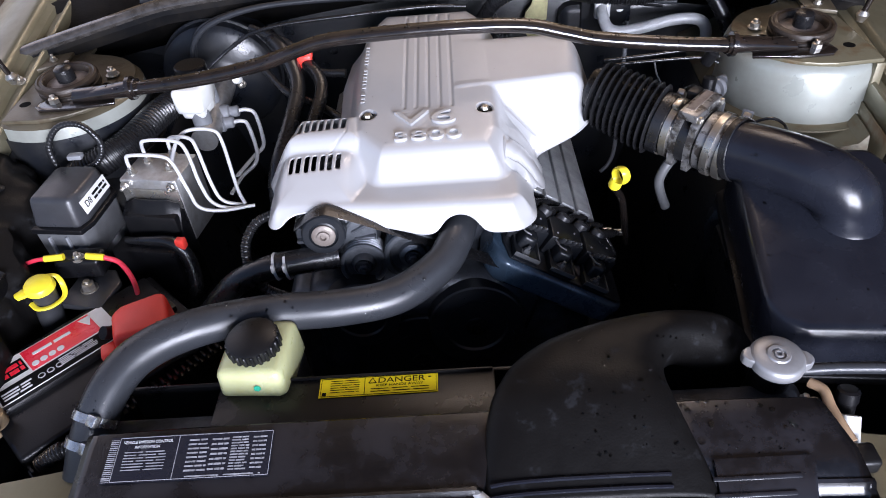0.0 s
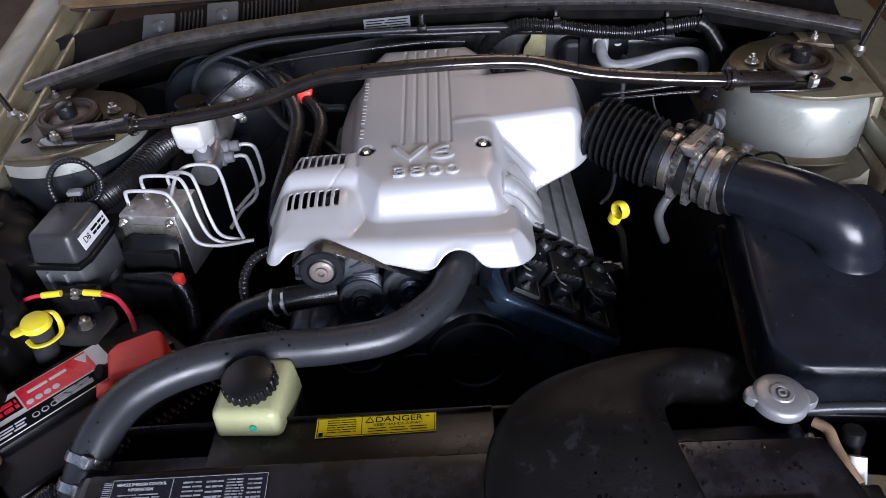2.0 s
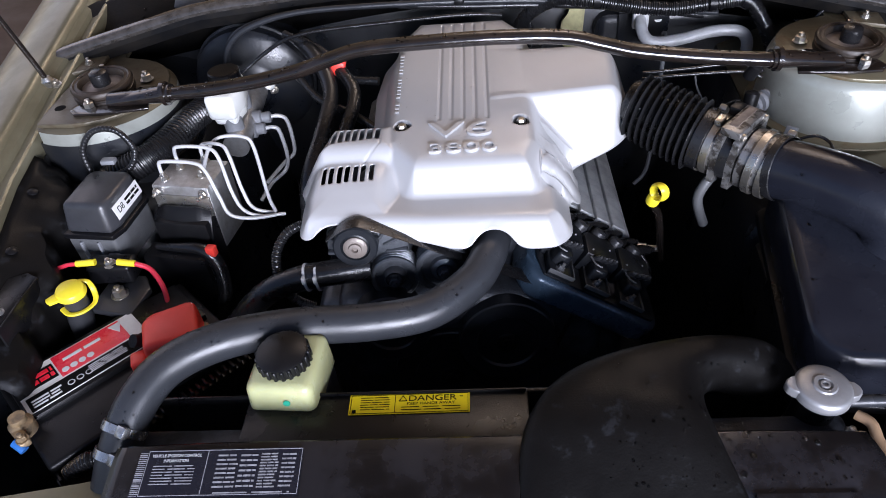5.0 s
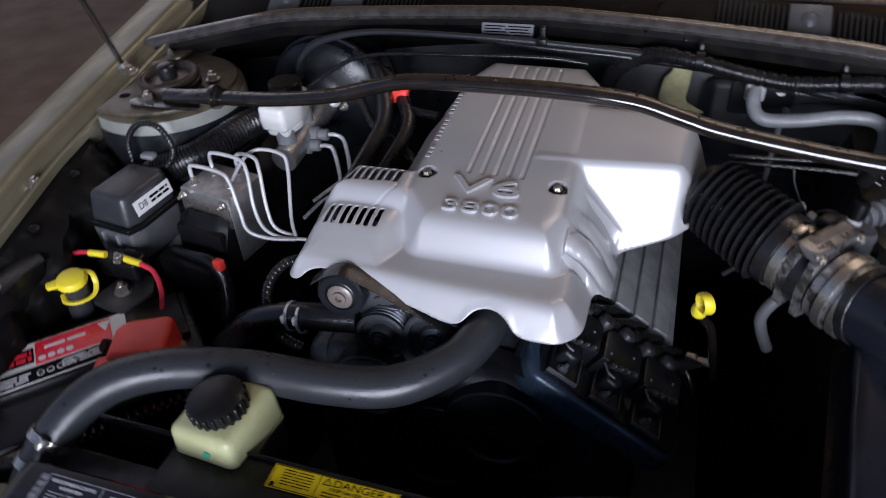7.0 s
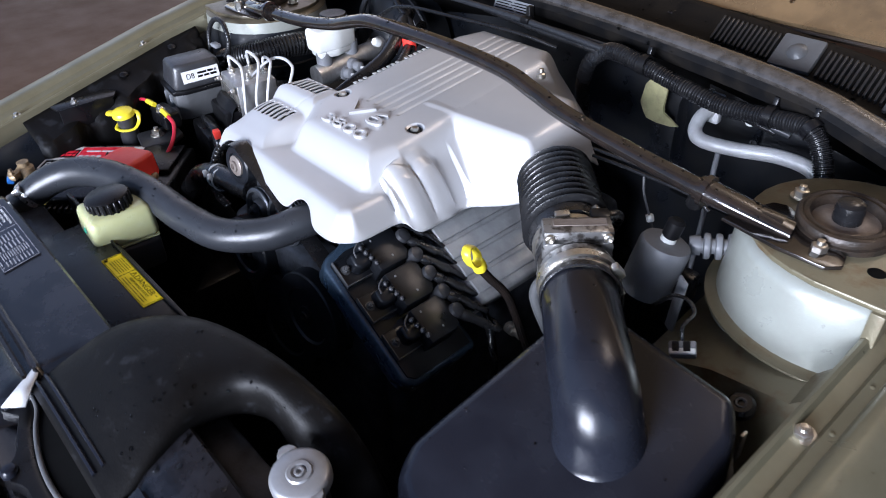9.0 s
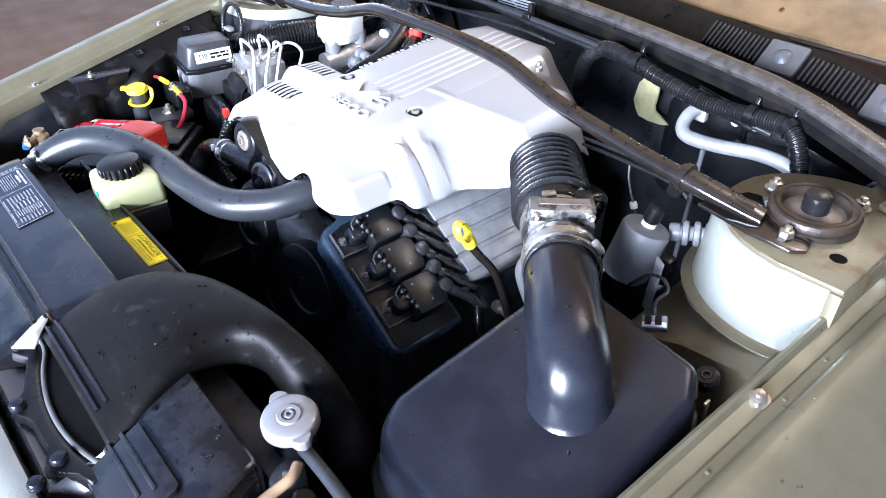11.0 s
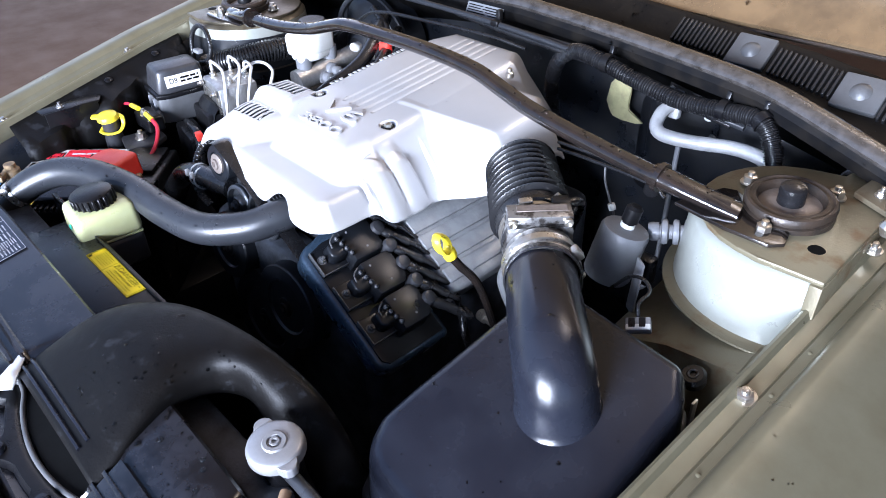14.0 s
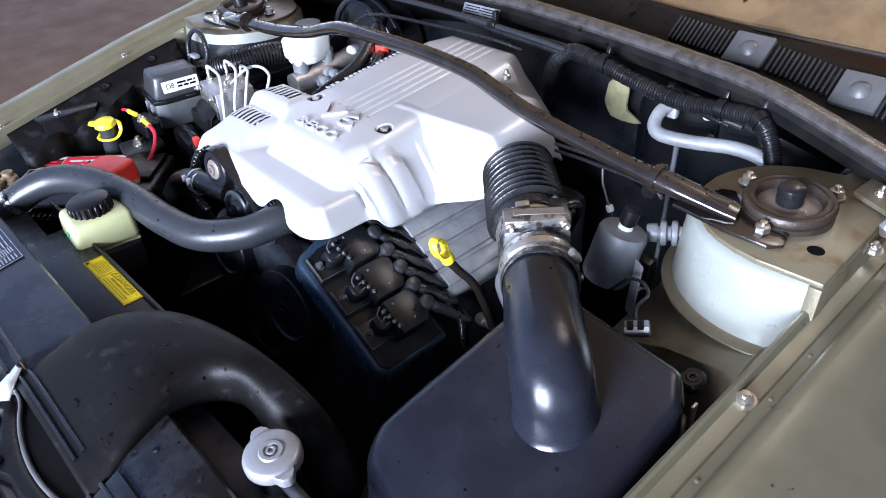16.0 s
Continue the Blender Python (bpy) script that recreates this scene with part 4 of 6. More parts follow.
for i in range(6):
    u0 = 0.011 + i * 0.0282
    lead = thing("spark_plug_lead", BANK @ Vector((u0, 0.095, 0.02)), "black spark plug lead with an angled rubber boot", "ignition lead", "spark plug leads")
    bm = B()
    lathe(bm, [(0, -0.024), (0.0075, -0.024), (0.0085, -0.016), (0.0085, -0.004), (0.0098, -0.003), (0.0098, 0.004), (0.0082, 0.0085), (0.004, 0.0098), (0, 0.010)], BANK @ pose(u0, 0.093, 0.028, -8, 6), 20)
    part("boot", bm, DARKGREY, lead)
    bm = B()
    a = Vector((u0 + 0.003, 0.096, 0.026))
    e = [a, a + Vector((0.013, 0.010, 0.0015)), a + Vector((0.034, 0.026, 0.0))]
    sweep(bm, [BANK @ p for p in e], lambda t: (0.0072, 0.0072) if t < 0.45 else (0.0062, 0.0062), 12, 6)
    part("elbow_sleeve", bm, RUBBER, lead)
    bm = B()
    e = [a + Vector((0.032, 0.025, 0.0)), a + Vector((0.045, 0.035, -0.001)), Vector((0.12 + 0.013 * i, 0.150 - 0.003 * i, 0.014)), Vector((0.185 + 0.006 * i, 0.142 - 0.004 * i, -0.004)), Vector((0.235, 0.135, -0.045)), Vector((0.25, 0.12, -0.09))]
    sweep(bm, [BANK @ p for p in e], 0.0038, 10, 6)
    part("cable", bm, RUBBER, lead)

rock = thing("rocker_cover", (0.17, 1.0, 0.80), "grey cast rocker cover with long ribs", "rocker cover")
RB = Matrix(((math.cos(SL), 0, math.sin(SL), 0.098), (0, 1, 0, 0.895), (-math.sin(SL), 0, math.cos(SL), 0.868), (0, 0, 0, 1)))
bm = B()
prism(bm, [(0.0, 0.0), (0.15, 0.0), (0.15, 0.26), (0.0, 0.26)], -0.05, -0.002, 0.006, RB, 3)
part("casting", bm, GREYPART, rock)
for q in range(5):
    bm = B()
    box(bm, (0.018 + q * 0.027, 0.13, 0.0), (0.021, 0.25, 0.006), 0.002, RB)
    part("cooling_rib", bm, GREYPART, rock)
rock2 = thing("rocker_cover", (-0.17, 1.0, 0.80), "grey cast rocker cover with long ribs beside the brake unit", "rocker cover")
RB2 = Matrix(((-math.cos(SL), 0, -math.sin(SL), -0.085), (0, 1, 0, 0.93), (-math.sin(SL), 0, math.cos(SL), 0.930), (0, 0, 0, 1)))
bm = B()
prism(bm, [(0.0, 0.0), (0.08, 0.0), (0.08, 0.2), (0.0, 0.2)][::-1], -0.06, -0.002, 0.006, RB2, 3)
part("casting", bm, GREYPART, rock2)
for q in range(4):
    bm = B()
    box(bm, (0.012 + q * 0.018, 0.10, 0.0), (0.013, 0.19, 0.006), 0.002, RB2)
    part("cooling_rib", bm, GREYPART, rock2)

dip = thing("oil_dipstick", (0.24, 0.868, 0.86), "yellow ring handle of the oil dipstick", "dipstick")
bm = B()
ring = [Vector((0.0125 * math.cos(a), 0.0148 * math.sin(a), 0)) for a in [2 * math.pi * i / 28 for i in range(29)]]
mm = Matrix.Translation((0.240, 0.861, 0.888)) @ Matrix(((-0.36, -0.10, -0.93, 0), (0.90, -0.30, -0.34, 0), (-0.22, 0.95, 0.0, 0), (0, 0, 0, 1)))
sweep(bm, [mm @ p for p in ring], (0.0022, 0.0055), 10, 1, up=(-0.93, -0.34, 0.0), smooth=False, cap=False)
part("ring", bm, YELLOW, dip)
bm = B()
lathe(bm, [(0, 0.010), (0.006, 0.010), (0.0085, 0.006), (0.0085, -0.004), (0.006, -0.006), (0, -0.006)], axis((0.2375, 0.875, 0.8655), (0.1, -0.45, 0.9)), 16)
part("plug", bm, YELLOW, dip)
bm = B()
sweep(bm, [(0.2375, 0.876, 0.862), (0.244, 0.886, 0.845), (0.258, 0.905, 0.81), (0.275, 0.925, 0.72)], 0.0055, 10)
part("tube", bm, DARKSTEEL, dip)

# ---- top radiator hose ----
hose = thing("radiator_hose", (-0.15, 0.67, 0.86), "thick grey rubber top radiator hose, wet with drops", "hose")
HP = [(-0.362, 0.520, 0.800), (-0.352, 0.548, 0.832), (-0.338, 0.583, 0.857), (-0.312, 0.619, 0.870), (-0.262, 0.650, 0.872), (-0.19, 0.673, 0.865), (-0.11, 0.683, 0.858), (-0.045, 0.700, 0.855), (0.004, 0.737, 0.862), (0.024, 0.770, 0.871), (0.032, 0.80, 0.874), (0.036, 0.83, 0.874)]
bm = B()
sweep(bm, HP, 0.0212, 28, 8)
part("hose_body", bm, HOSE, hose)
for p, q in (((-0.349, 0.560, 0.842), (0.33, 0.75, 0.55)), ((-0.356, 0.541, 0.825), (0.30, 0.72, 0.62))):
    m = axis(p, q)
    bm = B()
    lathe(bm, [(0.0212, -0.0045), (0.0228, -0.0045), (0.0228, 0.0045), (0.0212, 0.0045)], m, 32)
    cl = part("hose_clamp", bm, CLAMPSTEEL, hose, "steel worm-drive hose clamp")
    bm = B()
    box(bm, (-0.018, 0.016, 0), (0.013, 0.009, 0.012), 0.002, m @ Matrix.Rotation(radians(-10), 4, "Z"))
    part("clamp_screw", bm, CLAMPSTEEL, cl)
bm = B()
sweep(bm, [(-0.362, 0.525, 0.806), (-0.372, 0.50, 0.77), (-0.375, 0.49, 0.70)], 0.019, 20)
part("tank_neck", bm, BLACK, hose)

# ---- power steering reservoir ----
res = thing("power_steering_reservoir", (-0.189, 0.622, 0.80), "yellowed translucent reservoir with a black ribbed cap", "reservoir")
R0 = pose(-0.189, 0.622, 0, 0, 0, -4)
bm = B()
prism(bm, [(-0.0365, -0.042), (0.0365, -0.042), (0.0375, 0.042), (-0.0375, 0.042)], 0.824, 0.871, 0.009, R0, 4, 0.94)
part("tank", bm, RESERVOIR, res)
bm = B()
prism(bm, [(-0.0345, -0.0395), (0.0345, -0.0395), (0.0355, 0.0395), (-0.0355, 0.0395)], 0.8225, 0.8262, 0.001, R0, 1)
part("seam_flange", bm, RESERVOIR, res)
bm = B()
prism(bm, [(-0.034, -0.040), (0.034, -0.040), (0.036, 0.040), (-0.036, 0.040)], 0.775, 0.8225, 0.008, R0, 3)
part("tank_base", bm, DARKGREY, res)
bm = B()
lathe(bm, [(0, 0.020), (0.024, 0.020), (0.0268, 0.018), (0.0268, 0.002), (0.024, 0), (0, 0)], pose(-0.189, 0.620, 0.868, 4, -2), 36)
cap = part("cap", bm, BLACK, res, "black ribbed screw cap")
for q in range(22):
    bm = B()
    box(bm, (0.0270, 0, 0.0088), (0.0035, 0.0045, 0.0175), 0.0012, pose(-0.189, 0.620, 0.868, 4, -2) @ Matrix.Rotation(2 * math.pi * q / 22, 4, "Z"), seg=1)
    part("grip_rib", bm, BLACK, cap)
bm = B()
lathe(bm, [(0, 0.0006), (0.0034, 0.0006), (0.0038, 0)], axis((-0.184, 0.5795, 0.851), (0.03, -1, 0.12)), 14)
part("green_dot", bm, GREENPAINT, res)

# ---- labels on the front panel ----
DL = pose(-0.061, 0.585, 0.8386, 0, 0, 0.4)
lab = thing("danger_label", (-0.061, 0.585, 0.8386), "yellow warning label with black print on the shroud", "label")
bm = B()
prism(bm, [(-0.0615, -0.0125), (0.0615, -0.0125), (0.0615, 0.0125), (-0.0615, 0.0125)], 0, 0.0005, 0, DL)
part("film", bm, LABELYELLOW, lab)
bm = B()
for c, s in (((0, 0.0112, 0.0007), (0.119, 0.0005, 0.0003)), ((0, -0.0112, 0.0007), (0.119, 0.0005, 0.0003)), ((-0.0598, 0, 0.0007), (0.0005, 0.0222, 0.0003)), ((0.0598, 0, 0.0007), (0.0005, 0.0222, 0.0003)), ((-0.0145, 0, 0.0007), (0.0006, 0.0222, 0.0003))):
    box(bm, c, s, 0, DL)
bar_rows(bm, DL @ pose(0, 0, 0.0006), -0.050, -0.020, -0.008, 0.0095, 6, 3, 0.22)
bar_rows(bm, DL @ pose(0, 0, 0.0006), -0.008, 0.052, -0.0095, -0.0030, 2, 4, 0.22)
box(bm, (-0.056, -0.0085, 0.0008), (0.004, 0.004, 0.0003), 0, DL)
box(bm, (0.053, 0.007, 0.0008), (0.003, 0.0008, 0.0003), 0, DL)
part("small_print", bm, BLACKINK_SHADE, lab)
part("printed_words", lettering("DANGER", 0.0098, DL @ pose(0.0235, 0.0058, 0.0007) @ Matrix.Diagonal((1.25, 1, 1, 1)), 0.0001), BLACKINK_SHADE, lab)
part("printed_words", lettering("KEEP HANDS AWAY", 0.0045, DL @ pose(0.022, -0.0005, 0.0007) @ Matrix.Diagonal((1.2, 1, 1, 1)), 0.0001), BLACKINK_SHADE, lab)
bm = B()
tri = [Vector((-0.0025, 0.003, 0.0008)), Vector((-0.0105, 0.003, 0.0008)), Vector((-0.0065, 0.0095, 0.0008))]
for i in range(3):
    a, b = tri[i], tri[(i + 1) % 3]
    sweep(bm, [DL @ a, DL @ b], 0.0004, 4)
part("warning_triangle", bm, BLACKINK_SHADE, lab)

EL = Matrix.Translation((-0.2305, 0.4965, 0.8598)) @ pose(0, 0, 0, 9.6, 0, 0)
lab = thing("emission_label", (-0.2305, 0.4965, 0.8598), "black label with white print on the radiator panel, peeling", "label")
bm = B()
prism(bm, [(-0.0785, -0.0225), (0.078, -0.0225), (0.0775, 0.0225), (-0.0775, 0.0225)], 0.0002, 0.0009, 0, EL)
part("film", bm, LABELBLACK, lab)
bm = B()
for c, s in (((0.004, 0.0213, 0.001), (0.146, 0.0006, 0.0003)), ((0.004, -0.0213, 0.001), (0.146, 0.0006, 0.0003)), ((-0.069, 0, 0.001), (0.0006, 0.0425, 0.0003)), ((0.077, 0, 0.001), (0.0006, 0.0425, 0.0003)), ((-0.012, 0, 0.001), (0.0006, 0.0425, 0.0003))):
    box(bm, c, s, 0, EL)
E9 = EL @ pose(0, 0, 0.0009)
bar_rows(bm, E9, -0.062, -0.022, -0.012, 0.008, 7, 5, 0.3)
bar_rows(bm, E9, -0.002, 0.018, -0.016, 0.018, 8, 6, 0.35)
bar_rows(bm, E9, 0.020, 0.036, -0.016, 0.018, 7, 7, 0.35)
bar_rows(bm, E9, 0.039, 0.056, -0.016, 0.018, 12, 8, 0.45)
bar_rows(bm, E9, 0.059, 0.072, -0.016, 0.018, 8, 9, 0.35)
bar_rows(bm, E9, 0.0, 0.07, -0.0205, -0.0185, 1, 10, 0.6)
for q in range(22):
    box(bm, (-0.0738, -0.0215 + q * 0.00195, 0.001), (0.0075, 0.0004 + 0.0009 * ((q * 7) % 3) / 2, 0.0003), 0, EL)
part("small_print", bm, FAINTINK, lab)
part("printed_words", lettering("VEHICLE EMISSION CONTROL", 0.0040, EL @ pose(-0.0415, 0.0165, 0.001) @ Matrix.Diagonal((0.88, 1, 1, 1)), 0.0001), WHITEINK, lab)
part("printed_words", lettering("INFORMATION", 0.0040, EL @ pose(-0.0415, 0.0115, 0.001) @ Matrix.Diagonal((0.88, 1, 1, 1)), 0.0001), WHITEINK, lab)

# ---- intake snorkel over the front panel ----
snork = thing("intake_snorkel", (0.15, 0.52, 0.85), "black plastic intake snorkel, arched, dusty and wet", "air intake")


def bow(x):
    """How far the mouth's lower lip bulges to the front."""
    return 0.022 * max(0, 1 - ((x - 0.165) / 0.105) ** 2)


OUTER = spline([(0.040, 0.438, 0.836), (0.043, 0.480, 0.850), (0.049, 0.522, 0.861), (0.064, 0.556, 0.865), (0.088, 0.584, 0.864), (0.125, 0.605, 0.863), (0.185, 0.621, 0.862), (0.25, 0.632, 0.856), (0.30, 0.640, 0.832), (0.330, 0.645, 0.78), (0.338, 0.648, 0.70)], 8)
INNER = spline([(0.245, 0.438, 0.836), (0.238, 0.468, 0.848), (0.228, 0.500, 0.859), (0.222, 0.525, 0.865), (0.220, 0.545, 0.864), (0.222, 0.562, 0.863), (0.230, 0.578, 0.862), (0.25, 0.590, 0.856), (0.285, 0.592, 0.832), (0.305, 0.590, 0.78), (0.31, 0.588, 0.70)], 8)
UPWARD = spline([(0, 0, 0.0135), (0, 0, 0.0185), (0, 0, 0.0245), (0, 0, 0.026), (0, 0, 0.028), (0, 0, 0.029), (0, 0, 0.030), (0.004, 0, 0.030), (0.016, 0.003, 0.025), (0.029, 0.004, 0.010), (0.031, 0.004, 0)], 8)
bm = B()
rows = []
for o, n, u in zip(OUTER, INNER, UPWARD):
    rows.append([(o + n) / 2 + (o - n) / 2 * math.copysign(abs(math.cos(q)) ** 0.7, math.cos(q)) + u * math.copysign(abs(math.sin(q)) ** 0.7, math.sin(q)) for q in [2 * math.pi * k / 48 for k in range(48)]])
loft(bm, rows, True)
for v in bm.verts:
    if v.co.y < 0.465 and v.co.z < 0.840:
        v.co.y -= bow(v.co.x) * min(1, (0.465 - v.co.y) / 0.02) * min(1, (0.840 - v.co.z) / 0.008)
thicken(part("duct", bm, SATIN, snork), 0.0028)
# matt black sheet in the mouth, in place of the shade inside
bm = B()
rows = []
for i in range(17):
    x = 0.066 + 0.150 * i / 16
    w = 0.145 + (x - 0.141) * 1.2
    rows.append([(w, 0.439 - 0.95 * bow(x), 0.832), (w, 0.455, 0.833), (x, 0.49, 0.842), (x, 0.50, 0.868)])
loft(bm, rows)
part("mouth_throat", bm, BLACKINK_SHADE, snork, "black sheet for the shade inside the snorkel")
for y, c, u in ((0.4461, 0.8388, 0.0151), (0.4555, 0.8419, 0.0161)):
    bm = B()
    sweep(bm, [(0.1425 + 0.1025 * math.copysign(abs(math.cos(a)) ** 0.7, math.cos(a)), y, c + u * math.sin(a) ** 0.7) for a in [radians(62 + 9.2 * i) for i in range(11)]], (0.0022, 0.0030), 8, 3)
    part("moulded_rib", bm, BLACKGLOSS, snork)
# the lip is greyer than the duct: its sky reflection is in the colour
bm = B()
sweep(bm, [(x, 0.437 - bow(x) * 1.05, 0.834 - 0.002 * (1 - ((x - 0.145) / 0.112) ** 2)) for x in [0.040 + 0.0258 * i for i in range(9)]], (0.0026, 0.0024), 12, 4, up=(0, 0, 1))
part("mouth_lip", bm, DIMGREY, snork, "dark lip of the mouth, sky sheen painted in grey")
bm = B()
rows = []
for i in range(25):
    x = 0.035 + 0.226 * i / 24
    f = 0.434 - bow(x)
    tab = 0.012 * max(0, math.cos((x - 0.130) * 70)) if 0.03 < x < 0.25 else 0
    rows.append([(x, f + 0.004, 0.8300), (x, f - 0.006, 0.8330), (x, f - 0.014 - tab, 0.8330), (x, f - 0.018 - tab, 0.825)])
loft(bm, rows)
thicken(part("mouth_flange", bm, BLACK, snork, "flange with round push clips"), 0.002)
# added bright sliver that draws a daylight glint on the black panel
bm = B()
loft(bm, [[(0.0180, 0.470, 0.8545), (0.0215, 0.470, 0.8545)], [(0.0300, 0.449, 0.8525), (0.0365, 0.453, 0.8525)], [(0.0420, 0.428, 0.8490), (0.0530, 0.439, 0.8490)], [(0.0535, 0.409, 0.8450), (0.0690, 0.4265, 0.8450)]])
thicken(part("edge_strip", bm, ALUTUBE_GLINT, snork, "added bright strip for a daylight glint beside the mouth"), 0.002)
for x, y in ((0.040, 0.416), (0.128, 0.392), (0.218, 0.402), (0.232, 0.379)):
    bm = B()
    lathe(bm, [(0.0078, 0.832), (0.0078, 0.8365), (0.006, 0.839), (0, 0.840)], pose(x, y, 0), 18)
    part("push_clip", bm, BLACKGLOSS, snork)

# ---- radiator cap ----
C = pose(0.334, 0.570, 0.862, 3, 2, -8) @ Matrix.Diagonal((0.82, 0.82, 1, 1))
bm = B()
lathe(bm, [(0, 0.0075), (0.0075, 0.0075), (0.0085, 0.0095), (0.0125, 0.0095), (0.0140, 0.0080), (0.0275, 0.0080), (0.0305, 0.0062), (0.032, 0.003), (0.032, -0.004), (0.030, -0.006), (0, -0.006)], C, 48)
rc = part("pressure_cap", bm, CAPMETAL, rad, "worn metal pressure cap with two ears")
for s in (-1, 1):
    bm = B()
    prism(bm, [(s * 0.026, -0.014), (s * 0.034, -0.0095), (s * 0.0395, -0.0065), (s * 0.0415, 0), (s * 0.0395, 0.0065), (s * 0.034, 0.0095), (s * 0.026, 0.014)][::s], -0.005, 0.006, 0.002, C, 3)
    part("ear", bm, CAPMETAL, rc)
bm = B()
lathe(bm, [(0.0028, 0.0078), (0.0032, 0.0100), (0.0052, 0.0100), (0.0058, 0.0078)], C, 18)
part("rivet", bm, CAPMETAL, rc)
bm = B()
lathe(bm, [(0.024, -0.005), (0.024, -0.05), (0.03, -0.09)], C, 24)
part("filler_neck", bm, BLACK, rad)
bm = B()
sweep(bm, [(0.355, 0.568, 0.846), (0.40, 0.567, 0.847), (0.47, 0.562, 0.845), (0.56, 0.555, 0.83)], 0.0062, 12)
part("overflow_hose", bm, HOSE, rad, "thin grey overflow hose")
bm = B()
sweep(bm, [(0.365, 0.556, 0.842), (0.3735, 0.545, 0.843), (0.374, 0.528, 0.840), (0.376, 0.508, 0.838), (0.380, 0.492, 0.834)], 0.0052, 12)
part("drain_pipe", bm, TANPIPE, rad, "thin tan plastic pipe")
bm = B()
lathe(bm, [(0, -0.05), (0.009, -0.05), (0.009, -0.004), (0.0105, -0.003), (0.0105, 0.008), (0.008, 0.010), (0, 0.010)], axis((0.397, 0.541, 0.835), (0.05, 0.3, 0.95)), 16)
part("connector_collar", bm, BLACK, rad)
bm = B()
lathe(bm, [(0, -0.03), (0.0072, -0.03), (0.0085, -0.026), (0.0085, 0.0), (0, 0.0)], axis((0.393, 0.522, 0.832), (0.15, 0.7, 0.7)), 16)
part("connector", bm, WHITEPLAST, rad)
bm = B()
box(bm, (0.388, 0.480, 0.826), (0.020, 0.024, 0.018), 0.004, None, 3)
part("pipe_clip", bm, BLACK, rad)
bm = B()
hexnut(bm, (0.360, 0.546, 0.822), (0, 0, 1), 0.006, 0.008)
part("bracket_bolt", bm, STEEL, rad)

# ---- air box, outlet duct, airflow meter and bellows ----
LID = [(0.356, 0.664), (0.370, 0.634), (0.392, 0.622), (0.552, 0.608), (0.574, 0.626), (0.574, 0.838), (0.552, 0.874), (0.405, 0.886), (0.376, 0.872)]
LID_RIM = [(0.466 + (x - 0.466) * 1.045, 0.752 + (y - 0.752) * 1.04) for x, y in LID]


def lid_z(y):
    """How far the lid's tilted plane rises towards the back."""
    return 0.25 * (y - 0.76) + 0.008 - 0.06 * max(0, 0.705 - y)


ab = thing("air_filter_box", (0.47, 0.75, 0.65), "large black plastic air filter box", "air box")
bm = B()
prism(bm, LID, 0.80, 0.868, 0.013, None, 5, 0.965)
bmesh.ops.bisect_plane(bm, geom=bm.verts[:] + bm.edges[:] + bm.faces[:], plane_co=(0, 0.70, 0), plane_no=(0, 1, 0))
bmesh.ops.bisect_plane(bm, geom=bm.verts[:] + bm.edges[:] + bm.faces[:], plane_co=(0, 0.72, 0), plane_no=(0, 1, 0))
bmesh.ops.bisect_plane(bm, geom=bm.verts[:] + bm.edges[:] + bm.faces[:], plane_co=(0, 0.68, 0), plane_no=(0, 1, 0))
for v in bm.verts:
    v.co.z += lid_z(v.co.y)
part("lid", bm, BLACKGLOSS, ab)
bm = B()
prism(bm, LID_RIM, 0.790, 0.802, 0.003)
for v in bm.verts:
    v.co.z += 0.25 * (v.co.y - 0.76) + 0.008
part("rim", bm, BLACK, ab)
bm = B()
prism(bm, LID, 0.62, 0.792, 0.01)
part("tray", bm, BLACK, ab)
for x, y in ((0.572, 0.72), (0.572, 0.79), (0.56, 0.875)):
    bm = B()
    box(bm, (x + 0.002, y, 0.815 + 0.25 * (y - 0.76)), (0.003, 0.009, 0.034), 0.001)
    part("spring_clip", bm, STEEL, ab, "plated spring clip")

duct = thing("air_duct", (0.44, 0.79, 0.88), "smooth black air outlet duct with a glossy elbow", "air duct")
bm = B()
sweep(bm, [(0.372, 0.879, 0.908), (0.404, 0.844, 0.915), (0.438, 0.809, 0.917), (0.464, 0.785, 0.911), (0.479, 0.773, 0.895), (0.484, 0.773, 0.866)], lambda t: (0.0370 + 0.001 * t + 0.030 * max(0, t - 0.86) ** 1.5 * 4,) * 2, 40, 10)
part("tube", bm, BLACKGLOSS, duct)
bm = B()
lathe(bm, [(0.039, 0.0), (0.0405, 0.001), (0.0405, 0.010), (0.039, 0.011)], axis((0.381, 0.871, 0.9098), (0.65, -0.75, 0.18)), 40)
part("cuff", bm, RUBBER, duct, "black rubber cuff under the clamp")
A0 = Vector((0.236, 0.990, 0.927))
A1 = Vector((0.316, 0.932, 0.913))
A2 = Vector((0.375, 0.878, 0.908))
bel = thing("intake_bellows", (0.26, 0.96, 0.93), "black ribbed rubber intake bellows, wet", "bellows")
ways = (A1 - A0)
bm = B()
m = axis(A0 - ways.normalized() * 0.03, ways)
prof = [(0.034, 0.0), (0.037, 0.006)]
L = ways.length + 0.03
for q in range(10):
    w = (L - 0.026) / 10
    z = 0.010 + q * w
    prof += [(0.0370, z), (0.0385, z + 0.22 * w), (0.0475, z + 0.40 * w), (0.0490, z + 0.5 * w), (0.0475, z + 0.60 * w), (0.0385, z + 0.78 * w)]
prof += [(0.0375, L - 0.014), (0.0385, L)]
lathe(bm, prof, m, 44)
for v in bm.verts:
    u = m.inverted() @ v.co
    k = 1 - min(1, max(0, u.z / L))
    v.co = m @ Vector((u.x * (1 - 0.09 * k), u.y * (1 - 0.09 * k), u.z)) + Vector((0.013, 0.004, 0)) * k
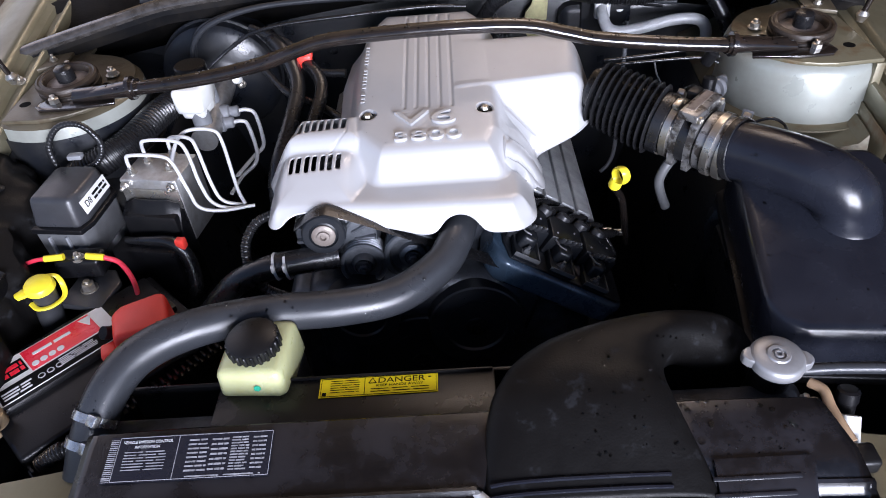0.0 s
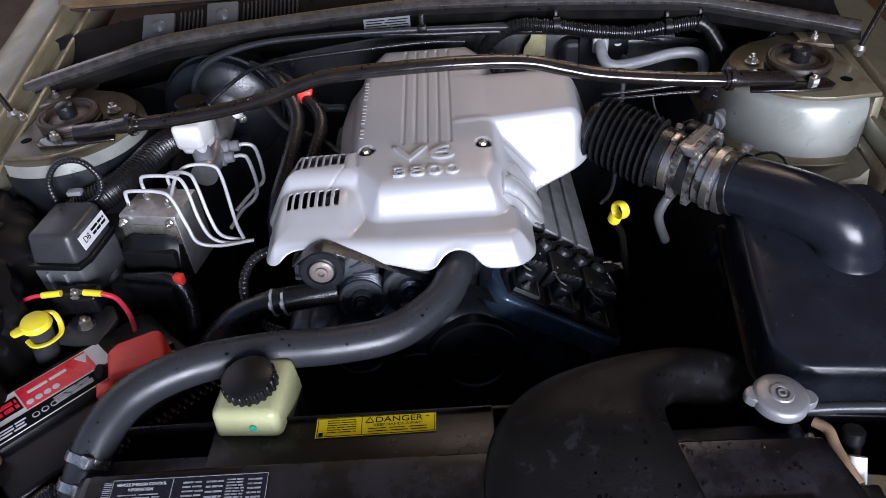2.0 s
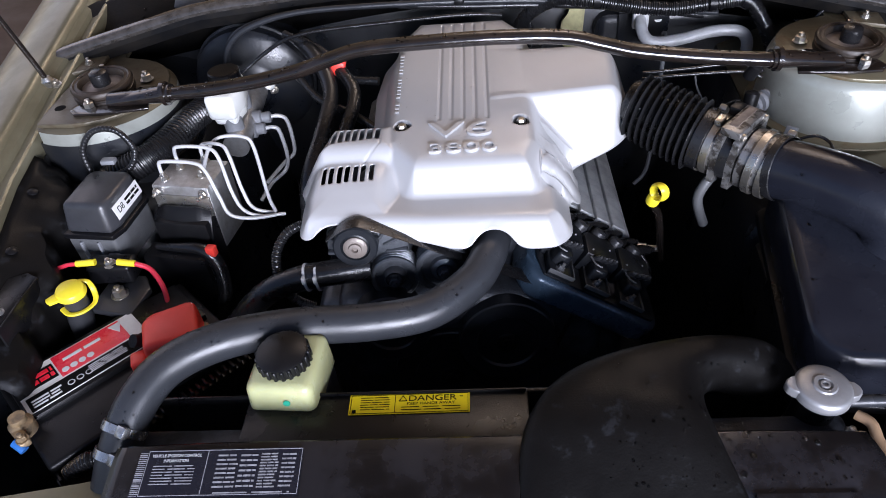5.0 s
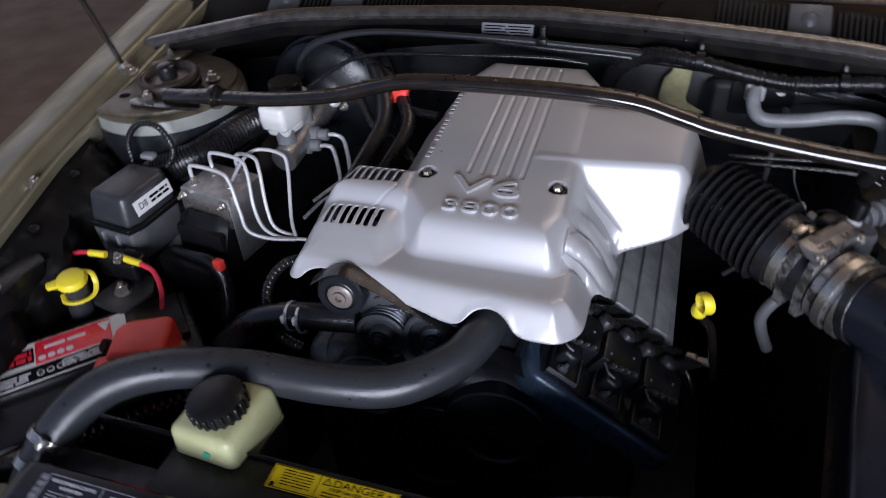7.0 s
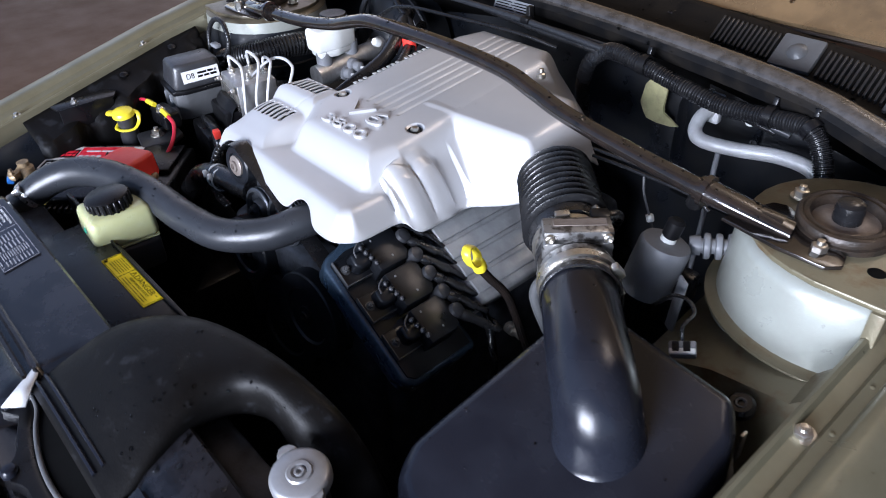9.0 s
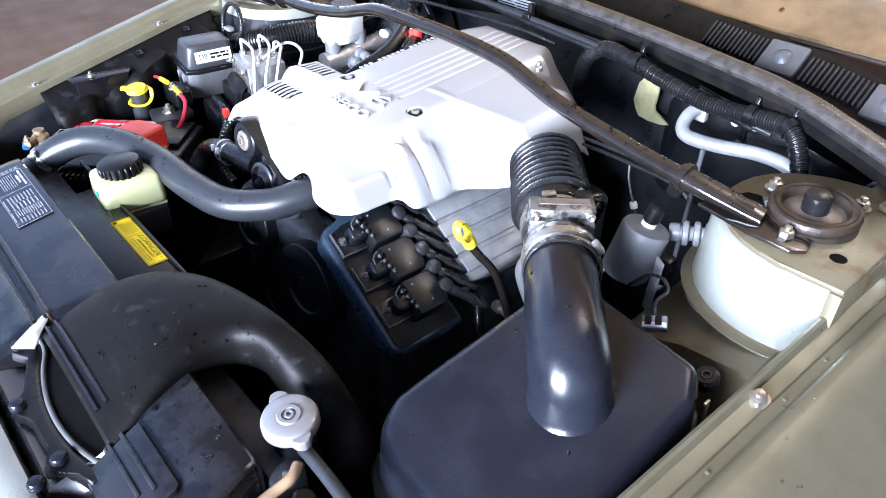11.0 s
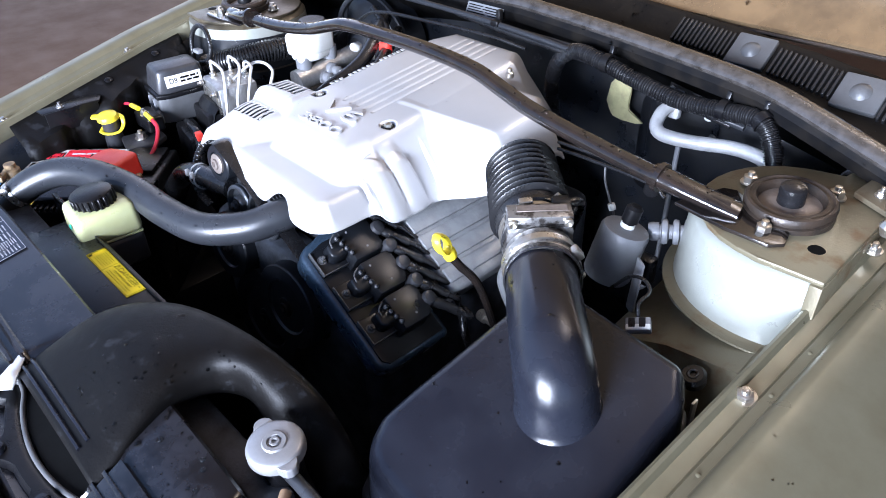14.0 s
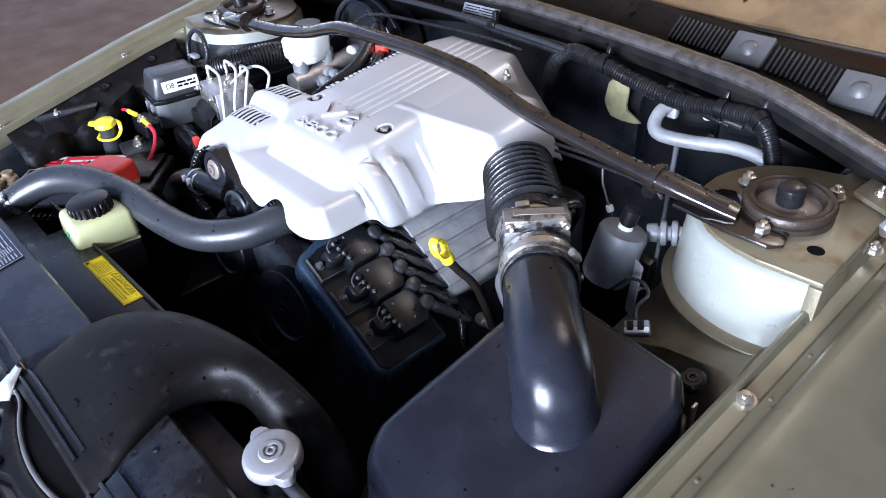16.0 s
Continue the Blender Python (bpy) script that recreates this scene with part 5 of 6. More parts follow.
part("bellows_body", bm, RUBBER, bel)
bm = B()
lathe(bm, [(0.0385, L - 0.016), (0.0415, L - 0.015), (0.0415, L - 0.002), (0.0385, L)], m, 44)
part("cuff", bm, RUBBER, bel)
maf = thing("airflow_meter", (0.335, 0.91, 0.925), "cast metal throttle and airflow meter body with hose clamps", "airflow meter")
w2 = (A2 - A1)
m = axis(A1, w2)
L2 = w2.length
bm = B()
lathe(bm, [(0.034, -0.002), (0.037, 0.0), (0.037, 0.028), (0.034, 0.03), (0.034, 0.05), (0.039, 0.052), (0.039, L2 + 0.004), (0.03, L2 + 0.004)], m, 40)
part("meter_body", bm, DIRTYALU, maf)
for z, r in ((-0.004, 0.041), (0.010, 0.040), (L2 - 0.012, 0.042), (L2 + 0.004, 0.0412)):
    bm = B()
    lathe(bm, [(r - 0.003, z - 0.0045), (r, z - 0.0045), (r, z + 0.0045), (r - 0.003, z + 0.0045)], m, 40)
    c = part("band_clamp", bm, STEEL, maf, "plated band clamp")
    bm = B()
    box(bm, (r + 0.003, 0.004, z), (0.008, 0.016, 0.010), 0.002, m @ Matrix.Rotation(radians(60 + 4000 * z), 4, "Z"))
    part("clamp_screw", bm, STEEL, c)
AX = w2.normalized()
UPV = (Vector((0, 0, 1)) - AX * AX.z).normalized()
SIDE = UPV.cross(AX)
MF = Matrix(((SIDE.x, UPV.x, AX.x, A1.x), (SIDE.y, UPV.y, AX.y, A1.y), (SIDE.z, UPV.z, AX.z, A1.z), (0, 0, 0, 1)))
SCALLOP = [((0.0385 + 0.0095 * max(0, math.cos(4 * (a - math.pi / 4))) ** 3) * math.cos(a), (0.0385 + 0.0095 * max(0, math.cos(4 * (a - math.pi / 4))) ** 3) * math.sin(a)) for a in [2 * math.pi * k / 64 for k in range(64)]]
for z in (0.0235, 0.0445):
    bm = B()
    prism(bm, SCALLOP, z - 0.0045, z + 0.0045, 0.0012, MF)
    part("meter_flange", bm, DIRTYALU, maf, "scalloped cast flange")
bm = B()
lathe(bm, [(0.036, 0.028), (0.0392, 0.028), (0.0392, 0.040), (0.036, 0.040)], MF, 48)
part("rubber_gasket", bm, RUBBER, maf, "black rubber band between the flanges")
bm = B()
box(bm, (0.0, 0.0425, 0.034), (0.070, 0.011, 0.026), 0.0025, MF)
sensor = part("sensor_housing", bm, DIRTYALU, maf, "flat cast sensor housing")
bm = B()
box(bm, (0.003, 0.0482, 0.031), (0.054, 0.0012, 0.011), 0.0004, MF, seg=1)
part("sensor_plate", bm, HUB, sensor, "brownish sensor plate")
for a in (-1, 1):
    bm = B()
    lathe(bm, [(0.0018, 0), (0.005, 0), (0.005, 0.004), (0.0036, 0.005), (0.0018, 0.004), (0, 0.002)], MF @ pose(a * 0.029, 0.041, 0.0465), 14)
    part("flange_screw", bm, STEEL, sensor)
bm = B()
box(bm, (0.026, 0.040, 0.014), (0.020, 0.016, 0.016), 0.003, MF)
part("connector", bm, BLACK, maf, "black wiring connector")
bm = B()
sweep(bm, [MF @ Vector(q) for q in ((0.034, 0.040, 0.012), (0.046, 0.036, 0.004), (0.054, 0.020, -0.012), (0.056, -0.005, -0.03), (0.05, -0.04, -0.04))], 0.0055, 10, 6)
part("connector_lead", bm, RUBBER, maf)

# ---- left corner: battery, terminal covers, washer filler ----
U = Vector((0.70, 0.714, 0)).normalized()
V = Vector((U.y, -U.x, 0))
BM = Matrix(((U.x, V.x, 0, -0.535), (U.y, V.y, 0, 0.652), (0, 0, 1, 0), (0, 0, 0, 1)))   # local x along the case, local y towards the front
bat = thing("battery", BM @ Vector((0.11, 0.08, 0.60)), "black car battery with a red and white label", "battery")
bm = B()
prism(bm, [(-0.012, -0.012), (0.225, -0.012), (0.225, 0.150), (-0.012, 0.150)][::-1], 0.60, 0.806, 0.005, BM, 3)
part("case", bm, BLACK, bat)
bm = B()
prism(bm, [(-0.004, -0.004), (0.215, -0.004), (0.215, 0.080), (-0.004, 0.080)][::-1], 0.804, 0.8145, 0.003, BM, 2)
part("lid", bm, BLACK, bat)
bm = B()
prism(bm, [(0.0, 0.004), (0.150, 0.004), (0.150, 0.074), (0.0, 0.074)][::-1], 0.8145, 0.8152, 0, BM)
lb = part("label", bm, LABELWHITE, bat, "red and white printed battery label")
for x0, x1, y0, y1, mt, z in ((0.048, 0.132, 0.006, 0.046, LABELRED, 0.0004), (0.010, 0.046, 0.014, 0.040, BLACKINK_SHADE, 0.0004), (0.004, 0.15, 0.049, 0.073, BLACKINK_SHADE, 0.0004)):
    bm = B()
    prism(bm, [(x0, y0), (x1, y0), (x1, y1), (x0, y1)][::-1], 0.8152, 0.8152 + z, 0, BM)
    part("label_field", bm, mt, lb)
bm = B()
bar_rows(bm, BM @ pose(0, 0, 0.8157), 0.012, 0.044, 0.017, 0.037, 2, 21, 0.7)
tagged(part("label_bar", bm, LABELRED, lb, "red bars of large print"), kind="stuff")
bm = B()
bar_rows(bm, BM @ pose(0, 0, 0.8157), 0.075, 0.120, 0.052, 0.066, 5, 22, 0.4)
tagged(part("label_bar", bm, WHITEINK, lb, "white bars of small print"), kind="stuff")
bm = B()
bar_rows(bm, BM @ pose(0, 0, 0.8157), 0.008, 0.042, 0.055, 0.070, 3, 23, 0.5)
tagged(part("label_bar", bm, WHITEINK, lb, "white bars of small print"), kind="stuff")
bm = B()
bar_rows(bm, BM @ pose(0, 0, 0.8157), 0.058, 0.104, 0.014, 0.026, 1, 24, 0.4)
tagged(part("label_bar", bm, WHITEINK, lb, "white bars of large print on red"), kind="stuff")
for q in range(4):
    bm = B()
    lathe(bm, [(0, 0.0004), (0.0042, 0.0004), (0.0042, 0)], BM @ pose(0.055 + 0.010 * q, 0.037, 0.8156), 16)
    part("warning_disc", bm, WHITEINK, lb)
for q in range(3):
    bm = B()
    lathe(bm, [(0.003, 0.0004), (0.0042, 0.0004), (0.0042, 0.0)], BM @ pose(0.052 + 0.0105 * q, 0.062, 0.8156), 16)
    part("symbol_ring", bm, WHITEINK, lb)
bm = B()
prism(bm, [(0.118, 0.010), (0.134, 0.010), (0.126, 0.028)], 0.8156, 0.8161, 0, BM)
part("recycling_mark", bm, WHITEINK, lb)
bm = B()
box(bm, (0.105, 0.157, 0.775), (0.235, 0.014, 0.03), 0.003, BM)
for q in range(26):
    box(bm, (-0.008 + q * 0.009, 0.157, 0.792), (0.004, 0.014, 0.008), 0.001, BM, seg=1)
part("hold_down_rail", bm, BLACK, bat, "black toothed hold-down rail")
bm = B()
lathe(bm, [(0.012, 0.80), (0.012, 0.812), (0.010, 0.815), (0.0095, 0.828), (0.0, 0.829)], BM @ pose(0.185, 0.112, 0), 20)
part("terminal_post", bm, BRASS, bat, "corroded terminal post")
bm = B()
sweep(bm, [BM @ Vector(p) for p in ((0.168, 0.098, 0.812), (0.178, 0.125, 0.816), (0.200, 0.122, 0.818), (0.202, 0.100, 0.816))], 0.006, 10, 5)
part("terminal_clamp", bm, BRASS, bat, "corroded brass battery clamp")
bm = B()
lathe(bm, [(0.013, 0.81), (0.013, 0.824), (0.009, 0.827), (0.009, 0.834), (0, 0.835)], BM @ pose(-0.010, 0.086, 0), 16)
box(bm, (-0.016, 0.104, 0.820), (0.012, 0.024, 0.010), 0.003, BM)
hexnut(bm, BM @ Vector((-0.016, 0.112, 0.825)), (0, 0, 1), 0.005, 0.005)
part("negative_clamp", bm, BRASS, bat, "corroded negative clamp")
bm = B()
sweep(bm, [BM @ Vector(p) for p in ((-0.024, 0.104, 0.820), (-0.022, 0.110, 0.818), (-0.020, 0.116, 0.814))], 0.005, 12)
part("negative_cable", bm, BLUEPLAST, bat, "short blue sleeve on the earth cable")

RM = pose(-0.346, 0.688, 0, 0, 0, 22)
rcov = thing("terminal_cover", (-0.338, 0.69, 0.81), "red plastic cover over the battery's positive terminal", "terminal cover")
bm = B()
prism(bm, [(-0.030, -0.022), (0.032, -0.026), (0.038, -0.018), (0.038, 0.036), (0.030, 0.042), (-0.018, 0.038), (-0.030, 0.026)], 0.812, 0.853, 0.007, RM, 4, 0.93)
part("hood", bm, RED, rcov)
bm = B()
prism(bm, [(-0.046, -0.024), (-0.028, -0.026), (-0.026, 0.0), (-0.046, -0.002)], 0.805, 0.836, 0.004, RM, 3)
part("cable_boot", bm, RED, rcov)
bm = B()
lathe(bm, [(0.0, 0), (0.008, 0), (0.008, 0.008), (0, 0.008)], axis(RM @ Vector((-0.034, 0.010, 0.838)), (-0.4, -0.5, 0.6)), 14)
part("clamp_bolt", bm, BLACK, rcov)

fill = thing("washer_filler", (-0.495, 0.757, 0.76), "yellow washer filler cap on a black neck", "washer filler")
bm = B()
W = axis((-0.487, 0.755, 0.853), (0.10, -0.10, 1)) @ Matrix.Diagonal((0.78, 0.78, 0.85, 1))
lathe(bm, [(0, 0.012), (0.010, 0.012), (0.0205, 0.009), (0.023, 0.005), (0.0235, 0.0), (0.021, -0.001), (0, -0.001)], W, 32)
wcap = part("cap", bm, YELLOW, fill, "domed yellow plastic cap")
bm = B()
prism(bm, [(-0.020, -0.009), (-0.036, -0.006), (-0.038, 0.002), (-0.036, 0.008), (-0.020, 0.010)], 0.001, 0.006, 0.0015, W)
part("pull_tab", bm, YELLOW, wcap)
bm = B()
sweep(bm, [W @ Vector(p) for p in ((0.018, 0.012, 0.004), (0.029, 0.006, 0.0), (0.030, -0.004, -0.014), (0.022, -0.018, -0.022), (0.0, -0.0235, -0.023), (-0.018, -0.015, -0.023), (-0.0215, 0.004, -0.023))], (0.0035, 0.002), 8, 5, up=(0, 0, 1))
part("tether", bm, YELLOW, wcap)
bm = B()
sweep(bm, [W @ Vector((0, 0, 0.0)), W @ Vector((0, 0, -0.025)), (-0.497, 0.758, 0.79), (-0.50, 0.76, 0.72)], lambda t: (0.0145, 0.0145) if t < 0.5 else (0.0155, 0.0155), 24, 6)
part("neck", bm, DARKGREY, fill)

# ---- fuse box ----
fb = thing("fuse_box", (-0.485, 0.885, 0.80), "black lidded fuse box on a grey base with a white label", "fuse box")
FM = pose(-0.487, 0.888, 0, 0, 0, -6) @ Matrix.Diagonal((0.77, 0.92, 0.995, 1))
bm = B()
prism(bm, [(-0.044, -0.048), (0.040, -0.050), (0.050, -0.030), (0.050, 0.040), (0.036, 0.052), (-0.036, 0.052), (-0.046, 0.040)], 0.878, 0.922, 0.008, FM, 3, 0.86)
lid = part("lid", bm, DARKGREY, fb)
bm = B()
prism(bm, [(-0.048, -0.052), (0.044, -0.054), (0.054, -0.032), (0.054, 0.042), (0.038, 0.056), (-0.038, 0.056), (-0.050, 0.042)], 0.872, 0.880, 0.002, FM, 2)
part("lid_rim", bm, BLACK, fb)
bm = B()
prism(bm, [(-0.044, -0.048), (0.040, -0.050), (0.050, -0.030), (0.050, 0.040), (0.036, 0.052), (-0.036, 0.052), (-0.046, 0.040)], 0.826, 0.873, 0.005, FM, 2, 1.03)
part("base", bm, DIMGREY, fb, "grey plastic base")
for x in (-0.02, 0.012):
    bm = B()
    box(bm, (x, -0.052, 0.848), (0.004, 0.006, 0.04), 0.001, FM)
    part("base_rib", bm, GREYPLAST, fb)
bm = B()
box(bm, (0.030, -0.052, 0.838), (0.02, 0.012, 0.022), 0.003, FM)
part("clip", bm, GREYPLAST, fb)
# the label lies on the lid's sloping inner flank
LM = FM @ Matrix.Translation((0.0475, 0.004, 0.9005)) @ Matrix.Rotation(radians(90), 4, "Z") @ Matrix.Rotation(radians(76), 4, "X")
bm = B()
box(bm, (0, 0, 0.0), (0.070, 0.020, 0.0012), 0, LM)
fl = part("label", bm, LABELWHITE, fb, "white printed label")
part("printed_words", lettering("D8", 0.013, LM @ pose(-0.020, 0, 0.0008), 0.0002), BLACKINK_SHADE, fl)
bm = B()
bar_rows(bm, LM @ pose(0, 0, 0.0007), -0.006, 0.030, -0.006, 0.006, 2, 31, 0.6)
tagged(part("label_bar", bm, BLACKINK_SHADE, fl), kind="stuff")
lp = thing("conduit_loop", (-0.485, 0.945, 0.90), "thin black conduit loop above the fuse box", "cable")
bm = B()
sweep(bm, [(-0.520, 0.945, 0.895), (-0.522, 0.95, 0.935), (-0.500, 0.955, 0.962), (-0.468, 0.955, 0.962), (-0.450, 0.95, 0.935), (-0.462, 0.945, 0.91), (-0.488, 0.94, 0.900)], lambda t: (0.0042 + 0.0004 * math.sin(t * 260),) * 2, 10, 24)
part("conduit", bm, RUBBER, lp)
bm = B()
box(bm, (-0.487, 0.942, 0.923), (0.02, 0.012, 0.007), 0.002)
part("clip", bm, GREYPLAST, lp)

# ---- power post with red cable ----
pp = thing("power_post", (-0.455, 0.80, 0.79), "cable post on a grey bracket with a red lead", "cable post")
bm = B()
prism(bm, [(-0.485, 0.765), (-0.425, 0.75), (-0.415, 0.80), (-0.43, 0.825), (-0.475, 0.83)], 0.806, 0.816, 0.003)
part("bracket", bm, DARKGREY, pp, "dark metal bracket")
bm = B()
hexnut(bm, (-0.452, 0.789, 0.816), (0, 0, 1), 0.0085, 0.009)
part("bolt", bm, STEEL, pp)
bm = B()
box(bm, (-0.462, 0.815, 0.838), (0.06, 0.03, 0.03), 0.006, seg=3)
part("insulator_block", bm, BLACK, pp)
bm = B()
hexnut(bm, (-0.459, 0.808, 0.852), (0, -0.2, 1), 0.006, 0.006)
part("eyelet", bm, STEEL, pp)
for e, col, nm, r in (([(-0.53, 0.80, 0.853), (-0.512, 0.802, 0.858), (-0.50, 0.804, 0.858)], REDWIRE, "red_lead", 0.0028), ([(-0.50, 0.804, 0.858), (-0.476, 0.806, 0.858)], YELLOW, "yellow_sleeve", 0.0044),
                      ([(-0.447, 0.806, 0.857), (-0.425, 0.806, 0.853)], YELLOW, "yellow_sleeve", 0.0044), ([(-0.425, 0.806, 0.853), (-0.408, 0.805, 0.843), (-0.392, 0.79, 0.825), (-0.382, 0.765, 0.805), (-0.377, 0.74, 0.79)], REDWIRE, "red_lead", 0.0034)):
    bm = B()
    sweep(bm, e, r, 12, 6)
    part(nm, bm, col, pp)

# ---- brake pressure unit with its pipes ----
ab2 = thing("brake_pressure_unit", (-0.37, 0.90, 0.72), "metal brake pressure unit with a black controller and four bent pipes", "brake unit")
AM = pose(-0.378, 0.938, 0, 0, 0, -10)
bm = B()
prism(bm, [(-0.042, -0.034), (0.042, -0.034), (0.042, 0.034), (-0.042, 0.034)], 0.80, 0.901, 0.003, AM, 2)
part("valve_block", bm, ALU, ab2, "machined aluminium valve block")
bm = B()
box(bm, (0, -0.0355, 0.872), (0.082, 0.003, 0.03), 0.001, AM)
part("cover_plate", bm, STEEL, ab2)
for x in (-0.034, 0.034):
    bm = B()
    hexnut(bm, AM @ Vector((x, -0.037, 0.892)), AM.to_3x3() @ Vector((0, -1, 0)), 0.0045, 0.005)
    part("bolt", bm, STEEL, ab2)
bm = B()
rows = []
for y, z, w in ((-0.036, 0.872, 0.036), (-0.046, 0.876, 0.040), (-0.054, 0.868, 0.042), (-0.062, 0.845, 0.042), (-0.066, 0.81, 0.042), (-0.070, 0.74, 0.042)):
    rows.append([AM @ Vector((x, y + 0.006 * (x / w) ** 2, z - 0.008 * max(0, abs(x) / w - 0.6) / 0.4)) for x in [w * (-1 + 2 * i / 16) for i in range(17)]])
loft(bm, rows)
part("controller_face", bm, BLACK, ab2, "black plastic controller")
bm = B()
box(bm, (0, -0.044, 0.785), (0.080, 0.036, 0.15), 0.006, AM)
part("controller_body", bm, BLACK, ab2)
bm = B()
box(bm, (0.0, -0.082, 0.790), (0.094, 0.034, 0.080), 0.006, AM)
part("connector_shell", bm, BLACK, ab2)
bm = B()
sweep(bm, [AM @ Vector(p) for p in ((-0.030, -0.082, 0.834), (0.0, -0.083, 0.836), (0.038, -0.082, 0.834), (0.056, -0.086, 0.81), (0.060, -0.10, 0.77), (0.05, -0.125, 0.72))], lambda t: (0.004 + 0.006 * min(1, t * 2),) * 2, 12, 6)
part("connector_cable", bm, RUBBER, ab2)
bm = B()
box(bm, (0.052, -0.084, 0.836), (0.013, 0.011, 0.015), 0.002, AM)
part("red_lock_clip", bm, RED, ab2, "red locking clip")
for e in ([(-0.030, -0.018, 0.90), (-0.030, -0.018, 0.922), (-0.022, -0.018, 0.929), (0.02, -0.016, 0.928), (0.036, -0.018, 0.918), (0.050, -0.026, 0.882), (0.060, -0.030, 0.856), (0.082, -0.018, 0.842), (0.11, 0.0, 0.836)],
          [(-0.022, 0.012, 0.90), (-0.022, 0.012, 0.926), (-0.012, 0.012, 0.934), (0.03, 0.012, 0.934), (0.046, 0.006, 0.922), (0.060, -0.010, 0.882), (0.070, -0.012, 0.852), (0.09, -0.006, 0.838), (0.12, 0.01, 0.832)],
          [(0.008, 0.028, 0.90), (0.008, 0.028, 0.922), (0.016, 0.03, 0.929), (0.04, 0.03, 0.928), (0.052, 0.022, 0.917), (0.068, 0.004, 0.872), (0.080, 0.0, 0.846), (0.105, 0.01, 0.832)],
          [(0.020, -0.006, 0.90), (0.020, 0.03, 0.922), (0.030, 0.05, 0.928), (0.062, 0.056, 0.926), (0.076, 0.05, 0.912), (0.100, 0.012, 0.862), (0.112, 0.0, 0.842)]):
    bm = B()
    sweep(bm, [AM @ Vector(p) for p in e], 0.0026, 10, 6)
    part("brake_pipe", bm, ALUTUBE_GLINT, ab2, "bare metal brake pipe")
for x, y in ((-0.030, -0.018), (-0.022, 0.012), (0.008, 0.028), (0.020, -0.006)):
    bm = B()
    hexnut(bm, AM @ Vector((x, y, 0.9005)), (0, 0, 1), 0.0055, 0.006)
    part("pipe_nut", bm, STEEL, ab2)

# ---- brake master cylinder, reservoir, booster ----
mc = thing("brake_master_cylinder", (-0.355, 1.10, 0.84), "cast metal brake master cylinder with two ports", "master cylinder")
bm = B()
sweep(bm, [(-0.352, 1.055, 0.868), (-0.352, 1.12, 0.874), (-0.352, 1.21, 0.885)], 0.020, 24, 4)
part("cylinder", bm, ALU, mc)
for p in ((-0.325, 1.105, 0.866), (-0.318, 1.122, 0.876)):
    bm = B()
    m = axis(Vector(p) + Vector((-0.022, 0, 0)), (1, 0.1, 0.05))
    lathe(bm, [(0, 0), (0.013, 0), (0.013, 0.014), (0.009, 0.016), (0.009, 0.028), (0.006, 0.030), (0, 0.030)], m, 18)
    part("port", bm, GREYPLAST, mc, "dull grey port")
for e in ([(-0.316, 1.124, 0.877), (-0.300, 1.126, 0.878), (-0.288, 1.128, 0.868), (-0.286, 1.13, 0.83), (-0.290, 1.13, 0.805), (-0.305, 1.12, 0.795), (-0.325, 1.07, 0.79)],
          [(-0.320, 1.107, 0.867), (-0.306, 1.108, 0.868), (-0.298, 1.11, 0.858), (-0.296, 1.112, 0.81), (-0.305, 1.11, 0.785), (-0.325, 1.09, 0.775), (-0.335, 1.05, 0.77)]):
    bm = B()
    sweep(bm, e, 0.0032, 10, 6)
    part("brake_pipe", bm, ALUTUBE_GLINT, mc, "bare metal brake pipe")
br = thing("brake_fluid_reservoir", (-0.36, 1.09, 0.89), "milky white brake fluid reservoir on two necks", "reservoir")
bm = B()
prism(bm, [(-0.384, 1.062), (-0.342, 1.058), (-0.335, 1.10), (-0.342, 1.142), (-0.376, 1.142), (-0.386, 1.10)], 0.908, 0.948, 0.008, None, 4, 1.03)
part("tank", bm, WHITEPLAST, br)
bm = B()
prism(bm, [(-0.378, 1.068), (-0.344, 1.064), (-0.337, 1.10), (-0.345, 1.138), (-0.372, 1.138), (-0.380, 1.10)], 0.898, 0.916, 0.006, None, 3, 1.08)
part("tank_foot", bm, WHITEPLAST, br)
for y in (1.078, 1.135):
    bm = B()
    sweep(bm, [(-0.355, y, 0.915), (-0.354, y, 0.882)], 0.0145, 18)
    part("neck", bm, GREYPLAST, br)
bm = B()
lathe(bm, [(0.024, 0.0), (0.024, 0.016), (0.022, 0.018), (0, 0.018)], pose(-0.36, 1.11, 0.950), 28)
part("cap", bm, BLACK, br)
boost = thing("brake_booster", (-0.36, 1.26, 0.79), "black round brake booster on the firewall", "brake booster")
BA = axis((-0.36, 1.205, 0.880), (0, 1, 0.08))
bm = B()
lathe(bm, [(0.0, 0.0), (0.03, 0.0), (0.034, 0.006), (0.05, 0.012), (0.088, 0.018), (0.098, 0.028), (0.098, 0.046)], BA, 48)
part("front_shell", bm, FIREWALL_SHADE, boost)
bm = B()
lathe(bm, [(0.098, 0.044), (0.102, 0.045), (0.102, 0.052), (0.098, 0.053)], BA, 48)
part("crimped_rim", bm, FIREWALL_SHADE, boost)
bm = B()
lathe(bm, [(0.098, 0.052), (0.093, 0.06), (0.093, 0.10), (0, 0.10)], BA, 48)
part("rear_shell", bm, FIREWALL_SHADE, boost)
for sx in (-1, 1):
    bm = B()
    hexnut(bm, BA @ Vector((sx * 0.036, 0.0, 0.008)), (0, -1, -0.08), 0.006, 0.006)
    part("flange_nut", bm, STEEL, boost)

